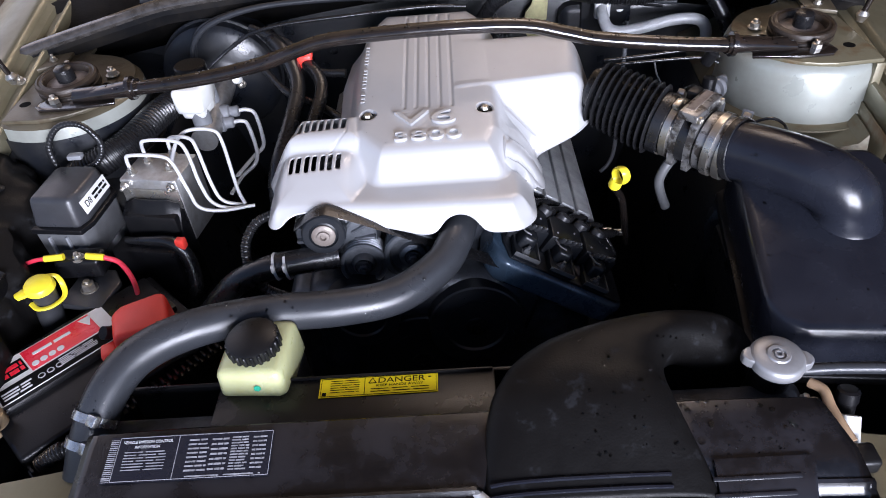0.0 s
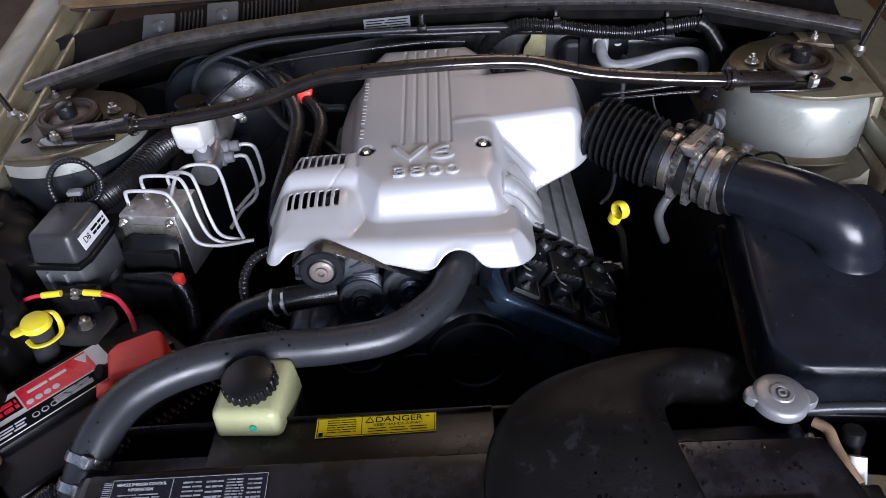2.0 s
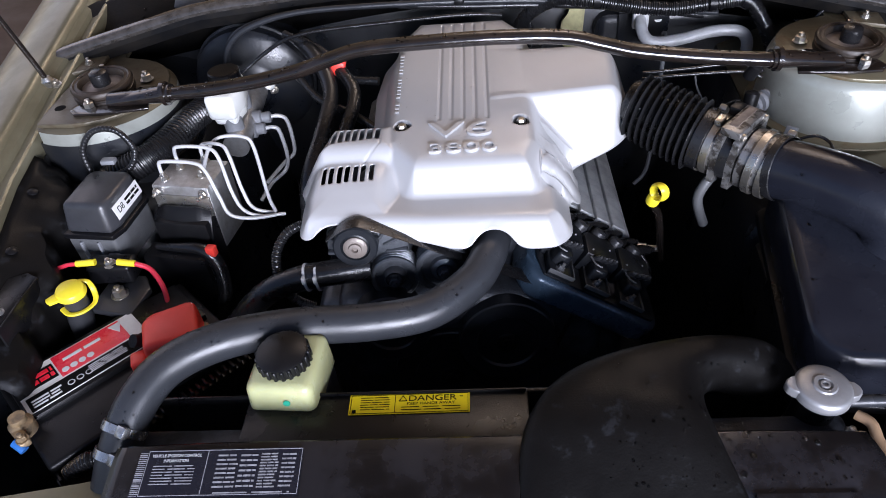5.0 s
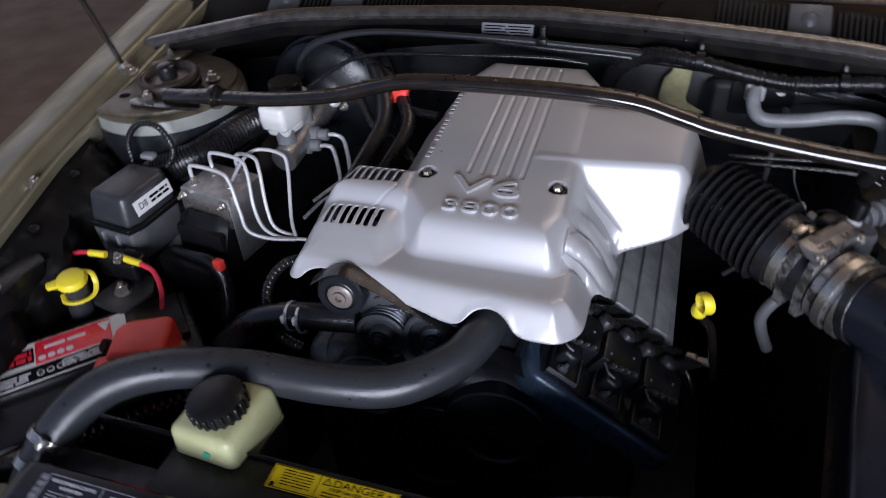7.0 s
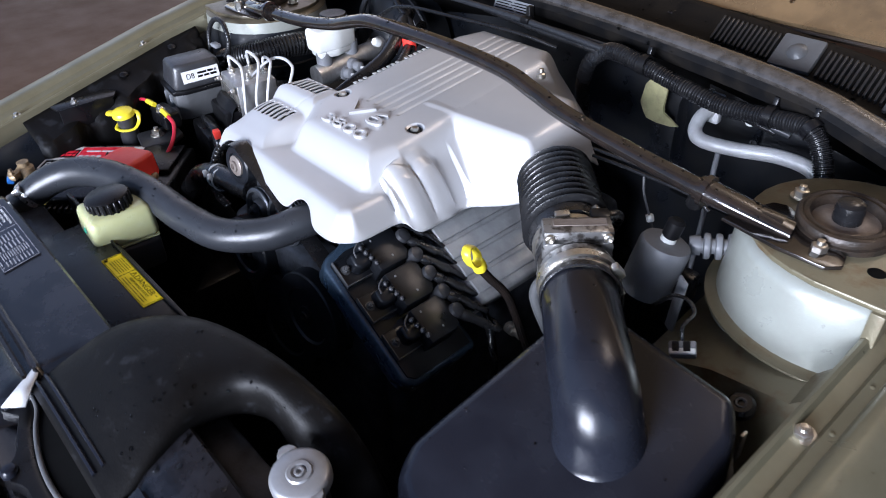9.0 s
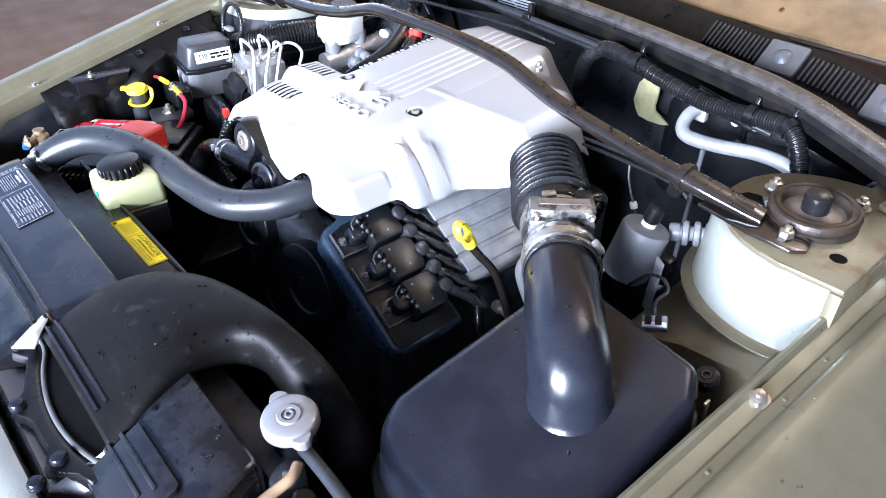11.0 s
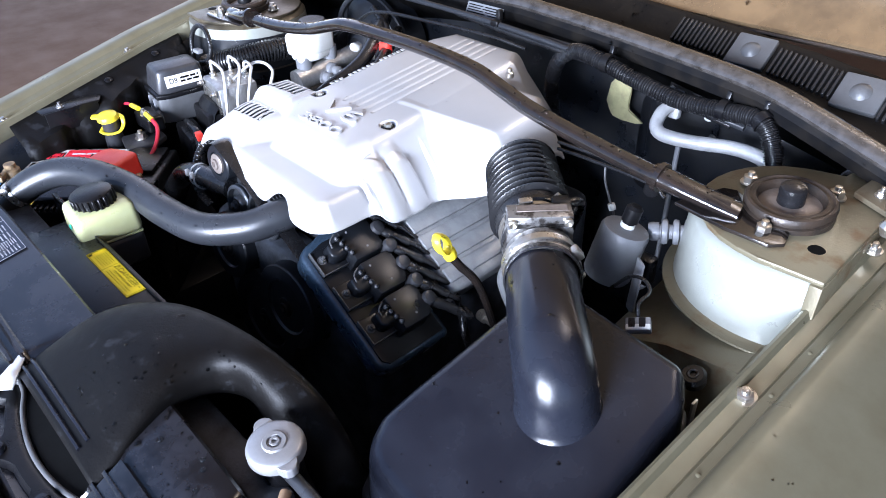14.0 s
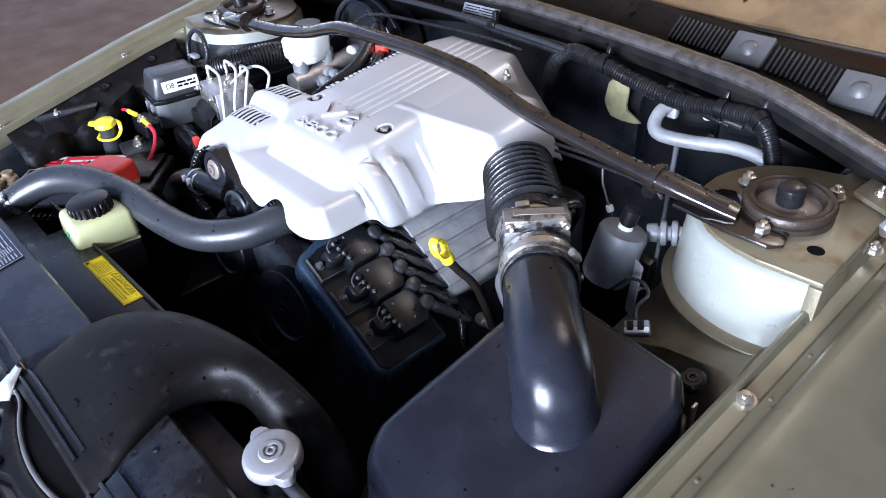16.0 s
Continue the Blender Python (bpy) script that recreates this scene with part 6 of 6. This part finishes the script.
# ---- hoses and looms ----


def tube_thing(name, label, category, pts, r, material, k=8, ribs=0, group=""):
    ob = thing(name, pts[len(pts) // 2], label, category, group)
    bm = B()
    if ribs:
        sweep(bm, pts, lambda t: (r * (1 + 0.10 * min(1, 0.013 / r) * (1 if math.sin(t * ribs) > 0 else -1)),) * 2, 14, k)
    else:
        sweep(bm, pts, r, 14, k)
    part("sleeve" if ribs else "tube", bm, material, ob)
    return ob


tube_thing("intake_corrugated_hose", "large black corrugated hose round the strut tower", "hose", [(-0.520, 0.968, 0.862), (-0.50, 0.960, 0.885), (-0.46, 0.972, 0.900), (-0.43, 1.005, 0.909), (-0.414, 1.06, 0.912), (-0.405, 1.13, 0.90)], 0.020, RUBBER, 40, 330)
loom = tube_thing("wiring_loom", "black corrugated wiring loom along the firewall", "wiring loom", [(0.080, 1.26, 0.87), (0.082, 1.25, 0.92), (0.100, 1.240, 0.968), (0.145, 1.225, 0.998), (0.205, 1.214, 0.996), (0.26, 1.216, 0.984), (0.32, 1.216, 0.976), (0.38, 1.214, 0.981), (0.43, 1.210, 0.984), (0.457, 1.200, 0.955), (0.475, 1.18, 0.915), (0.487, 1.15, 0.885), (0.49, 1.12, 0.85)], 0.0105, RUBBER, 50, 1150)
for p, q in (((0.205, 1.214, 0.998), (1, 0, 0)), ((0.430, 1.210, 0.985), (0.8, -0.2, -0.4)), ((0.38, 1.214, 0.982), (1, 0, 0))):
    bm = B()
    lathe(bm, [(0.0105, -0.005), (0.0135, -0.005), (0.0135, 0.005), (0.0105, 0.005)], axis(p, q), 20)
    box(bm, (0, 0.0, 0.013), (0.006, 0.010, 0.010), 0.001, Matrix.Translation(p) @ pose(0, 0.006, 0.004, -20))
    part("clip", bm, BLACK, loom)
for i, dy in enumerate((0, 0.012)):
    tube_thing("vacuum_hose", "thin black hose along the cowl", "hose", [(-0.385, 1.185 + dy, 0.93), (-0.372, 1.19 + dy, 0.968 + 0.4 * dy), (-0.335, 1.195 + dy, 0.995), (-0.26, 1.20 + dy, 1.012 - 0.3 * dy), (-0.15, 1.205 + dy, 1.014 - 0.4 * dy), (0.0, 1.215 + dy, 1.008 - 0.5 * dy), (0.15, 1.225 + dy, 0.995), (0.27, 1.23 + dy, 0.975), (0.40, 1.24, 0.955)], 0.0045, HOSE, 8, 0, "thin hoses on the cowl")
tube_thing("throttle_cable", "thin black throttle cable over the firewall", "cable", [(-0.40, 1.15, 0.90), (-0.32, 1.18, 0.955), (-0.25, 1.18, 0.986), (-0.12, 1.19, 0.992), (0.0, 1.20, 0.993), (0.06, 1.21, 0.985)], 0.003, RUBBER)
tube_thing("bonnet_cable", "black cable under the cowl rail", "cable", [(-0.10, 1.225, 1.004), (0.0, 1.222, 0.998), (0.12, 1.228, 0.99), (0.25, 1.235, 0.975), (0.38, 1.245, 0.95)], 0.005, RUBBER)
tube_thing("heater_hose", "thick black heater hose curving down to the engine", "hose", [(-0.26, 1.20, 0.97), (-0.225, 1.15, 0.958), (-0.200, 1.09, 0.93), (-0.208, 1.02, 0.90), (-0.225, 0.96, 0.86), (-0.23, 0.93, 0.80)], 0.012, RUBBER, 10, 0, "heater hoses")
tube_thing("heater_hose", "thick black heater hose behind the engine", "hose", [(-0.245, 1.215, 0.945), (-0.19, 1.14, 0.94), (-0.165, 1.09, 0.925), (-0.175, 1.03, 0.90), (-0.20, 0.98, 0.86)], 0.010, RUBBER, 10, 0, "heater hoses")
tube_thing("wiring_branch", "black wiring branch with a red plug", "wiring", [(-0.28, 1.19, 0.985), (-0.22, 1.17, 0.962), (-0.18, 1.13, 0.935), (-0.13, 1.12, 0.93)], 0.007, RUBBER, 16, 300)
tube_thing("wiring_branch", "black wiring branch beside the engine cover", "wiring", [(-0.26, 1.15, 0.93), (-0.22, 1.10, 0.915), (-0.17, 1.07, 0.905), (-0.12, 1.02, 0.90)], 0.006, RUBBER, 8)
plug = thing("red_plug", (-0.193, 1.145, 0.94), "small red wiring plug with a white collar", "plug")
bm = B()
box(bm, (-0.193, 1.142, 0.945), (0.022, 0.014, 0.020), 0.003)
box(bm, (-0.186, 1.142, 0.957), (0.012, 0.012, 0.014), 0.002)
part("body", bm, RED, plug)
bm = B()
sweep(bm, [(-0.207, 1.146, 0.947), (-0.218, 1.15, 0.952)], 0.008, 12)
part("collar", bm, WHITEPLAST, plug)
scr = thing("bleed_screw", (-0.314, 1.166, 0.905), "white capped bleed screw on the booster", "screw")
bm = B()
lathe(bm, [(0, 0.012), (0.006, 0.012), (0.008, 0.008), (0.008, 0), (0, 0)], axis((-0.314, 1.170, 0.910), (0, -1, 0.5)), 16)
part("cap", bm, WHITEPLAST, scr)
lowh = tube_thing("pump_hose", "black rubber pump hose with a wire clamp", "hose", [(-0.33, 0.76, 0.74), (-0.29, 0.765, 0.79), (-0.25, 0.77, 0.828), (-0.205, 0.773, 0.846), (-0.16, 0.778, 0.85), (-0.12, 0.785, 0.85)], 0.016, RUBBER, 8)
for x in (-0.197, -0.183):
    bm = B()
    lathe(bm, [(0.016, -0.0015), (0.0178, -0.0015), (0.0178, 0.0015), (0.016, 0.0015)], axis((x, 0.774, 0.847), (1, 0.05, 0.12)), 24)
    box(bm, (x, 0.756, 0.858), (0.004, 0.006, 0.010), 0.001)
    part("wire_clamp", bm, ALUTUBE_GLINT, lowh, "bright wire hose clamp")
tube_thing("coolant_pipe", "bent dull metal coolant pipe below the airflow meter", "pipe", [(0.325, 0.905, 0.885), (0.311, 0.900, 0.874), (0.302, 0.898, 0.852), (0.306, 0.90, 0.830), (0.318, 0.905, 0.80)], 0.0065, DIMGREY)
tube_thing("alternator_conduit", "black corrugated conduit beside the alternator", "conduit", [(-0.20, 0.835, 0.885), (-0.225, 0.82, 0.88), (-0.238, 0.80, 0.862), (-0.236, 0.785, 0.835), (-0.22, 0.775, 0.81), (-0.20, 0.78, 0.79)], 0.006, RUBBER, 24, 300)
tube_thing("corrugated_conduit", "black corrugated conduit by the radiator tank", "conduit", [(-0.42, 0.54, 0.795), (-0.395, 0.548, 0.808), (-0.375, 0.552, 0.80), (-0.36, 0.548, 0.77)], 0.0085, RUBBER, 24, 160)

# ---- firewall fittings on the far corner ----
ac = thing("aircon_pipe", (0.35, 1.24, 0.92), "bent bare aluminium air conditioning pipe with a flange", "pipe")
bm = B()
sweep(bm, [(0.285, 1.262, 0.945), (0.283, 1.240, 0.940), (0.288, 1.222, 0.928), (0.305, 1.216, 0.922), (0.345, 1.222, 0.923), (0.395, 1.232, 0.928), (0.432, 1.232, 0.927), (0.450, 1.232, 0.914), (0.456, 1.236, 0.885), (0.456, 1.245, 0.84)], 0.0092, 18, 8)
part("tube", bm, ALUTUBE_GLINT, ac)
bm = B()
box(bm, (0.286, 1.262, 0.948), (0.026, 0.012, 0.040), 0.003, seg=3)
part("flange", bm, ALUTUBE_GLINT, ac)
bm = B()
hexnut(bm, (0.288, 1.255, 0.961), (0, -1, 0.2), 0.005, 0.005)
part("flange_bolt", bm, STEEL, ac)
bm = B()
disc(bm, (0.324, 1.302, 0.928), (0, -1, 0.3), 0.0085, 0.004)
solo("firewall_grommet", bm, WHITEPLAST, "small white clip on the firewall", "clip")
bm = B()
prism(bm, [(0.158, -0.052), (0.166, -0.066), (0.172, -0.074), (0.190, -0.076), (0.212, -0.075), (0.226, -0.071), (0.212, -0.064), (0.198, -0.058), (0.196, -0.050), (0.199, -0.030), (0.201, 0.0), (0.190, 0.003), (0.176, 0.006), (0.173, -0.012), (0.163, -0.022)], 0, 0.004, 0.001, Matrix(((1, 0, 0, 0), (0, 0, -1, 1.296), (0, 1, 0, 0.958), (0, 0, 0, 1))))
solo("foam_pad", bm, FOAM, "yellowed foam pad stuck on the firewall", "foam pad")
bm = B()
box(bm, (0.300, 1.300, 0.925), (0.085, 0.006, 0.075), 0.003)
fp = solo("firewall_plate", bm, FIREWALL_SHADE, "black cover plate bolted behind the pipe flange", "plate")
for x, z in ((0.265, 0.953), (0.336, 0.900)):
    bm = B()
    hexnut(bm, (x, 1.296, z), (0, -1, 0), 0.004, 0.003)
    part("plate_screw", bm, DIMGREY, fp)
tag = thing("cowl_tag", (-0.05, 1.245, 1.01), "grey printed plate on the cowl rail", "label")
bm = B()
TM = Matrix.Translation((-0.062, 1.2465, 1.0075)) @ pose(0, 0, 0, 62, 0, 2)
box(bm, (0, 0, 0), (0.075, 0.024, 0.002), 0, TM)
part("plate", bm, GREYPLAST, tag)
bm = B()
bar_rows(bm, TM @ pose(0, 0, 0.001), -0.034, 0.034, -0.010, 0.010, 5, 41, 0.4)
part("printed_bar", bm, BLACKINK_SHADE, tag)
bm = B()
box(bm, (-0.005, 1.222, 1.018), (0.008, 0.010, 0.022), 0.002)
box(bm, (-0.005, 1.215, 1.010), (0.016, 0.014, 0.010), 0.003)
solo("cable_clip", bm, BLACK, "black cable clip on the cowl rail", "clip")

can = thing("vacuum_canister", (0.40, 0.97, 0.86), "grey plastic vacuum canister with a black nipple", "canister")
m = axis((0.374, 0.993, 0.824), (0.16, 0.22, 1)) @ Matrix.Scale(1.1, 4)
bm = B()
lathe(bm, [(0, 0.018), (0.024, 0.018), (0.026, 0.022), (0.026, 0.074), (0.024, 0.078), (0.008, 0.080), (0, 0.080)], m, 32)
part("drum", bm, GREYPLAST, can)
bm = B()
lathe(bm, [(0.0065, 0.078), (0.0065, 0.086), (0.009, 0.087), (0.009, 0.102), (0.006, 0.105), (0, 0.105)], m, 16)
part("nipple", bm, BLACK, can)
bm = B()
mv = axis((0.396, 1.046, 0.890), (0.85, 0.50, 0.10))
prof = [(0, 0.0), (0.010, 0.0), (0.011, 0.004), (0.011, 0.012)]
for q in range(3):
    z = 0.012 + 0.0125 * q
    prof += [(0.0085, z), (0.0085, z + 0.0025), (0.0142, z + 0.0035), (0.0150, z + 0.006), (0.0142, z + 0.0095), (0.0085, z + 0.0115)]
lathe(bm, prof + [(0.0085, 0.050), (0, 0.050)], mv, 28)
part("ribbed_valve", bm, GREYPLAST, can, "grey ribbed check valve")
bm = B()
box(bm, (0, 0, 0), (0.015, 0.003, 0.075), 0.001, pose(0.431, 0.972, 0.868, 0, 6, -30))
part("strap", bm, GREYPLAST, can, "flat grey metal strap")
bm = B()
box(bm, (0.412, 1.020, 0.858), (0.026, 0.02, 0.035), 0.004, None)
part("bracket", bm, BLACK, can)
bm = B()
lathe(bm, [(0.007, -0.001), (0.0078, 0.0), (0.0078, 0.006), (0.007, 0.007)], m @ pose(0, 0, 0.0775), 16)
part("nipple_collar", bm, WHITEPLAST, can)
wire = thing("thin_wire", (0.345, 1.03, 0.93), "thin wire with a white collar beside the canister", "wire")
bm = B()
sweep(bm, [(0.322, 1.055, 0.945), (0.326, 1.052, 0.928), (0.334, 1.05, 0.912), (0.341, 1.05, 0.898), (0.350, 1.045, 0.886), (0.362, 1.03, 0.870)], 0.0014, 8, 6)
part("lead", bm, DIMGREY, wire)
bm = B()
lathe(bm, [(0, -0.004), (0.0042, -0.004), (0.0048, 0), (0.0042, 0.004), (0, 0.004)], axis((0.341, 1.05, 0.898), (0.45, 0, -1)), 14)
part("collar", bm, WHITEPLAST, wire, "white plastic collar")
tube_thing("thin_pipe", "thin grey metal pipe down the firewall", "pipe", [(0.3225, 1.229, 0.925), (0.3217, 1.228, 0.88), (0.3214, 1.228, 0.80), (0.320, 1.226, 0.70), (0.312, 1.222, 0.665), (0.295, 1.215, 0.65)], 0.0036, GREYPLAST)
for dz in (0.0, 0.009):
    tube_thing("fuel_pipe", "thin dark fuel pipe behind the brace", "pipe", [(0.25, 1.055, 0.952 - dz), (0.30, 1.052, 0.956 - dz), (0.385, 1.048, 0.962 - 1.4 * dz), (0.41, 1.045, 0.95 - dz)], 0.0022, RUBBER, 8, 0, "fuel pipes")
bm = B()
lathe(bm, [(0, 0), (0.009, 0), (0.009, 0.02), (0.006, 0.022), (0.006, 0.03), (0, 0.03)], axis((0.392, 1.045, 0.943), (0.3, -0.3, 0.9)), 16)
solo("vacuum_solenoid", bm, BLACK, "small black solenoid on the fuel pipes", "solenoid")
con = thing("loose_connector", (0.479, 0.902, 0.875), "loose pale grey wiring connector on a thin lead", "connector")
CM = pose(0.4794, 0.902, 0.885, 28, -12, 32)
bm = B()
box(bm, (0, 0, 0), (0.025, 0.015, 0.011), 0.002, CM)
part("shell", bm, GREYPLAST, con)
bm = B()
box(bm, (0, -0.0035, 0.0052), (0.024, 0.006, 0.003), 0.0008, CM, seg=1)
part("front_frame", bm, WHITEPLAST, con, "white front frame")
for dx in (-0.006, 0.004):
    bm = B()
    box(bm, (dx, 0.001, 0.0060), (0.0065, 0.010, 0.0022), 0.0005, CM, seg=1)
    part("socket", bm, BLACK, con)
bm = B()
sweep(bm, [CM @ Vector((0, 0.008, 0)), CM @ Vector((0.001, 0.022, 0.004)), (0.468, 0.935, 0.902), (0.455, 0.945, 0.905), (0.435, 0.95, 0.896), (0.418, 0.945, 0.875)], 0.002, 8, 6)
part("lead", bm, RUBBER, con)
gr = thing("drain_grommet", (0.541, 0.896, 0.862), "dark rubber drain grommet with a pale ring", "grommet")
bm = B()
lathe(bm, [(0, -0.01), (0.012, -0.008), (0.013, 0.001), (0.010, 0.004), (0.006, 0.004), (0.005, 0.002), (0, 0.002)], axis((0.543, 0.905, 0.858), (-0.1, -0.3, 0.95)), 20)
part("body", bm, RUBBER, gr)
bm = B()
lathe(bm, [(0.0032, 0.002), (0.0042, 0.003), (0.0052, 0.003), (0.0055, 0.001)], axis((0.543, 0.905, 0.8597), (-0.1, -0.3, 0.95)), 18)
part("ring", bm, DIMGREY, gr)
tube_thing("corner_loom", "thin black wiring loop at the cowl's corner", "wiring", [(0.505, 1.20, 0.95), (0.531, 1.20, 0.950), (0.545, 1.20, 0.966), (0.565, 1.20, 0.967), (0.580, 1.195, 0.955), (0.588, 1.19, 0.93)], 0.0034, RUBBER, 8)
cc = thing("corner_plug", (0.563, 1.195, 0.928), "dull grey wiring plug at the cowl's corner", "plug")
bm = B()
box(bm, (0.563, 1.195, 0.928), (0.034, 0.022, 0.020), 0.004, None, 3)
part("body", bm, DIMGREY, cc)
bm = B()
sweep(bm, [(0.548, 1.195, 0.932), (0.535, 1.2, 0.938), (0.52, 1.21, 0.93)], 0.005, 10)
part("lead", bm, RUBBER, cc)
sens = thing("temperature_sensor", (0.247, 0.926, 0.744), "plated temperature sensor beside the rocker cover", "sensor")
bm = B()
lathe(bm, [(0, 0), (0.008, 0), (0.008, 0.012), (0.005, 0.013), (0.005, 0.03), (0, 0.03)], axis((0.240, 0.926, 0.742), (1, -0.2, 0.1)), 14)
part("body", bm, STEEL, sens)

# ---- bonnet hardware at the fender's rear ----
for sx in (-1, 1):
    strut = thing("gas_strut", (sx * 0.625, 1.10, 0.97), "black bonnet gas strut on a ball joint", "gas strut", "bonnet struts")
    bm = B()
    sweep(bm, [(sx * 0.618, 1.085, 0.985), (sx * 0.628, 1.072, 1.06), (sx * 0.66, 1.03, 1.28)], 0.004, 12, 2)
    part("rod", bm, DARKSTEEL, strut)
    bm = B()
    sweep(bm, [(sx * 0.655, 1.037, 1.25), (sx * 0.70, 0.98, 1.55)], 0.010, 14)
    part("cylinder", bm, BLACK, strut)
    bm = B()
    lathe(bm, [(0, 0.018), (0.006, 0.016), (0.009, 0.010), (0.006, 0.003), (0.005, 0), (0, 0)], axis((sx * 0.617, 1.087, 0.968), (sx * 0.1, 0, 1)), 16)
    hexnut(bm, (sx * 0.612, 1.095, rim_z(1.095, sx) + 0.001), (0, -0.2, 1), 0.006, 0.006)
    part("ball_joint", bm, STEEL, strut)

# ---- liner panel and bracket on the guard beside the battery ----
bm = B()
rows = []
for i in range(41):
    y = 0.62 + 0.34 * i / 40
    w = 0.010 * math.sin(i * 0.42) + 0.004 * math.sin(i * 1.1)
    ex, z = edge_x(y, -1), rim_z(y, -1) - 0.012
    reach = 0.055 - 0.02 * max(0, (y - 0.8) / 0.16) + w
    rows.append([(-(ex + 0.0), y, z), (-(ex - 0.010), y, z - 0.006), (-(ex - 0.5 * reach), y, z - 0.014 + 0.2 * w), (-(ex - reach), y, z - 0.022), (-(ex - reach - 0.008), y, z - 0.034), (-(ex - reach - 0.012), y, 0.74)])
loft(bm, rows)
liner = thing("guard_liner", (-0.56, 0.79, 0.80), "dark wavy plastic liner against the inner guard", "liner")
thicken(part("liner_panel", bm, SATIN, liner), 0.002)
for y in (0.70, 0.80, 0.90):
    bm = B()
    lathe(bm, [(0.007, 0), (0.007, 0.002), (0.004, 0.004), (0, 0.0045)], axis((-(edge_x(y, -1) - 0.018), y, rim_z(y, -1) - 0.020), (0.3, 0, 1)), 14)
    part("push_clip", bm, BLACK, liner)
gb = thing("guard_bracket", (-0.52, 0.715, 0.86), "small black steel bracket bolted beside the battery", "bracket")
bm = B()
prism(bm, [(-0.555, 0.665), (-0.53, 0.668), (-0.522, 0.76), (-0.54, 0.77), (-0.56, 0.76)], 0.872, 0.876, 0.001)
part("plate", bm, BLACK, gb)
bm = B()
box(bm, (-0.526, 0.714, 0.858), (0.003, 0.088, 0.036), 0.001)
part("flange", bm, BLACK, gb)
bm = B()
hexnut(bm, (-0.540, 0.70, 0.876), (0, 0, 1), 0.005, 0.004)
part("bolt", bm, DIRTYALU, gb)

# ---- water ----


def drops(name, parts, lo, hi, n, seed, r0, r1, label):
    """Beads of water on what lies first under a stretch of the plan."""
    trees = []
    for ob in parts:
        bm = bmesh.new()
        bm.from_mesh(ob.data)
        trees.append(BVHTree.FromBMesh(bm))
        bm.free()
    rng = random.Random(seed)
    verts, faces = [], []
    for _ in range(n):
        x, y = rng.uniform(lo[0], hi[0]), rng.uniform(lo[1], hi[1])
        best = None
        for tree in trees:
            hit, nor, _i, _d = tree.ray_cast(Vector((x, y, 1.5)), Vector((0, 0, -1)))
            if hit is not None and (best is None or hit.z > best[0].z):
                best = (hit, nor if nor.z > 0 else -nor)
        if best is None or best[1].z < 0.25:
            continue
        r = r0 + (r1 - r0) * rng.random() ** 3
        m = axis(best[0], best[1], rng.uniform(0, 360)) @ Matrix.Diagonal((1, rng.uniform(0.7, 1.3), 1, 1))
        base = len(verts)
        for rr, h in ((1.0, -0.05), (0.92, 0.22), (0.6, 0.42)):
            verts += [m @ Vector((r * rr * math.cos(a), r * rr * math.sin(a), r * h)) for a in [math.pi * k / 4 for k in range(8)]]
        verts.append(m @ Vector((0, 0, r * 0.5)))
        for q in (0, 8):
            faces += [(base + q + k, base + q + (k + 1) % 8, base + q + 8 + (k + 1) % 8, base + q + 8 + k) for k in range(8)]
        faces += [(base + 16 + k, base + 16 + (k + 1) % 8, base + 24) for k in range(8)]
    me = bpy.data.meshes.new(name)
    me.from_pydata(verts, [], faces)
    me.materials.append(WATER)
    me.shade_smooth()
    return tagged(new(name, me), label, "water", kind="stuff")


def child(parent, start):
    return [o for o in bpy.data.objects if o.parent is parent and o.name.startswith(start)]


drops("water_drops", child(brace, "bar") + child(brace, "sleeve"), (-0.48, 1.005), (0.48, 1.035), 420, 5, 0.0009, 0.0026, "small water drops beaded on the brace bar")
drops("water_drops", child(hose, "hose_body"), (-0.37, 0.54), (0.02, 0.73), 240, 6, 0.0008, 0.0026, "small water drops on the radiator hose")
drops("water_drops", child(snork, "duct"), (0.12, 0.47), (0.30, 0.60), 130, 7, 0.0006, 0.0022, "small water drops on the intake snorkel")
drops("water_drops", [panel], (0.10, 0.40), (0.33, 0.53), 160, 8, 0.0008, 0.0030, "small water drops on the radiator panel")
drops("water_drops", child(duct, "tube") + child(ab, "lid"), (0.36, 0.62), (0.57, 0.90), 70, 9, 0.0008, 0.0024, "few water drops on the air box and duct")
drops("water_drops", [cowl], (-0.6, 1.18), (0.62, 1.40), 500, 10, 0.0010, 0.0034, "water drops on the black cowl")
drops("water_drops", child(cover, "cover_shell"), (-0.1, 0.86), (0.2, 1.18), 40, 11, 0.0006, 0.0016, "few small water drops on the engine cover")
drops("water_drops", [o for o in bpy.data.objects if o.name.startswith("fender") and o.type == "MESH" and "bolt" not in o.name], (0.60, 0.55), (0.78, 1.15), 60, 12, 0.0006, 0.0016, "few small water drops on the fender")
rng = random.Random(14)
bm = B()
for _ in range(60):
    x, u = rng.uniform(-0.1, 0.62), rng.uniform(0.0, 0.09)
    r = 0.0012 + 0.0035 * rng.random() ** 3
    y, z = 1.428 - 0.06 * x * x - 0.002 + 0.030 * u / 0.033 * 0.9, 1.008 + 0.025 * abs(x) + 0.008 + u * 0.8
    if u < 0.034:
        lathe(bm, [(r, -0.001), (r, 0.0002), (0.7 * r, 0.4 * r), (0, 0.5 * r)], axis((x, y, z), (0, -0.67, 0.74)), 8)
solo("water_drops", bm, WATER, "large water drops on the bonnet's edge", "water", kind="stuff")
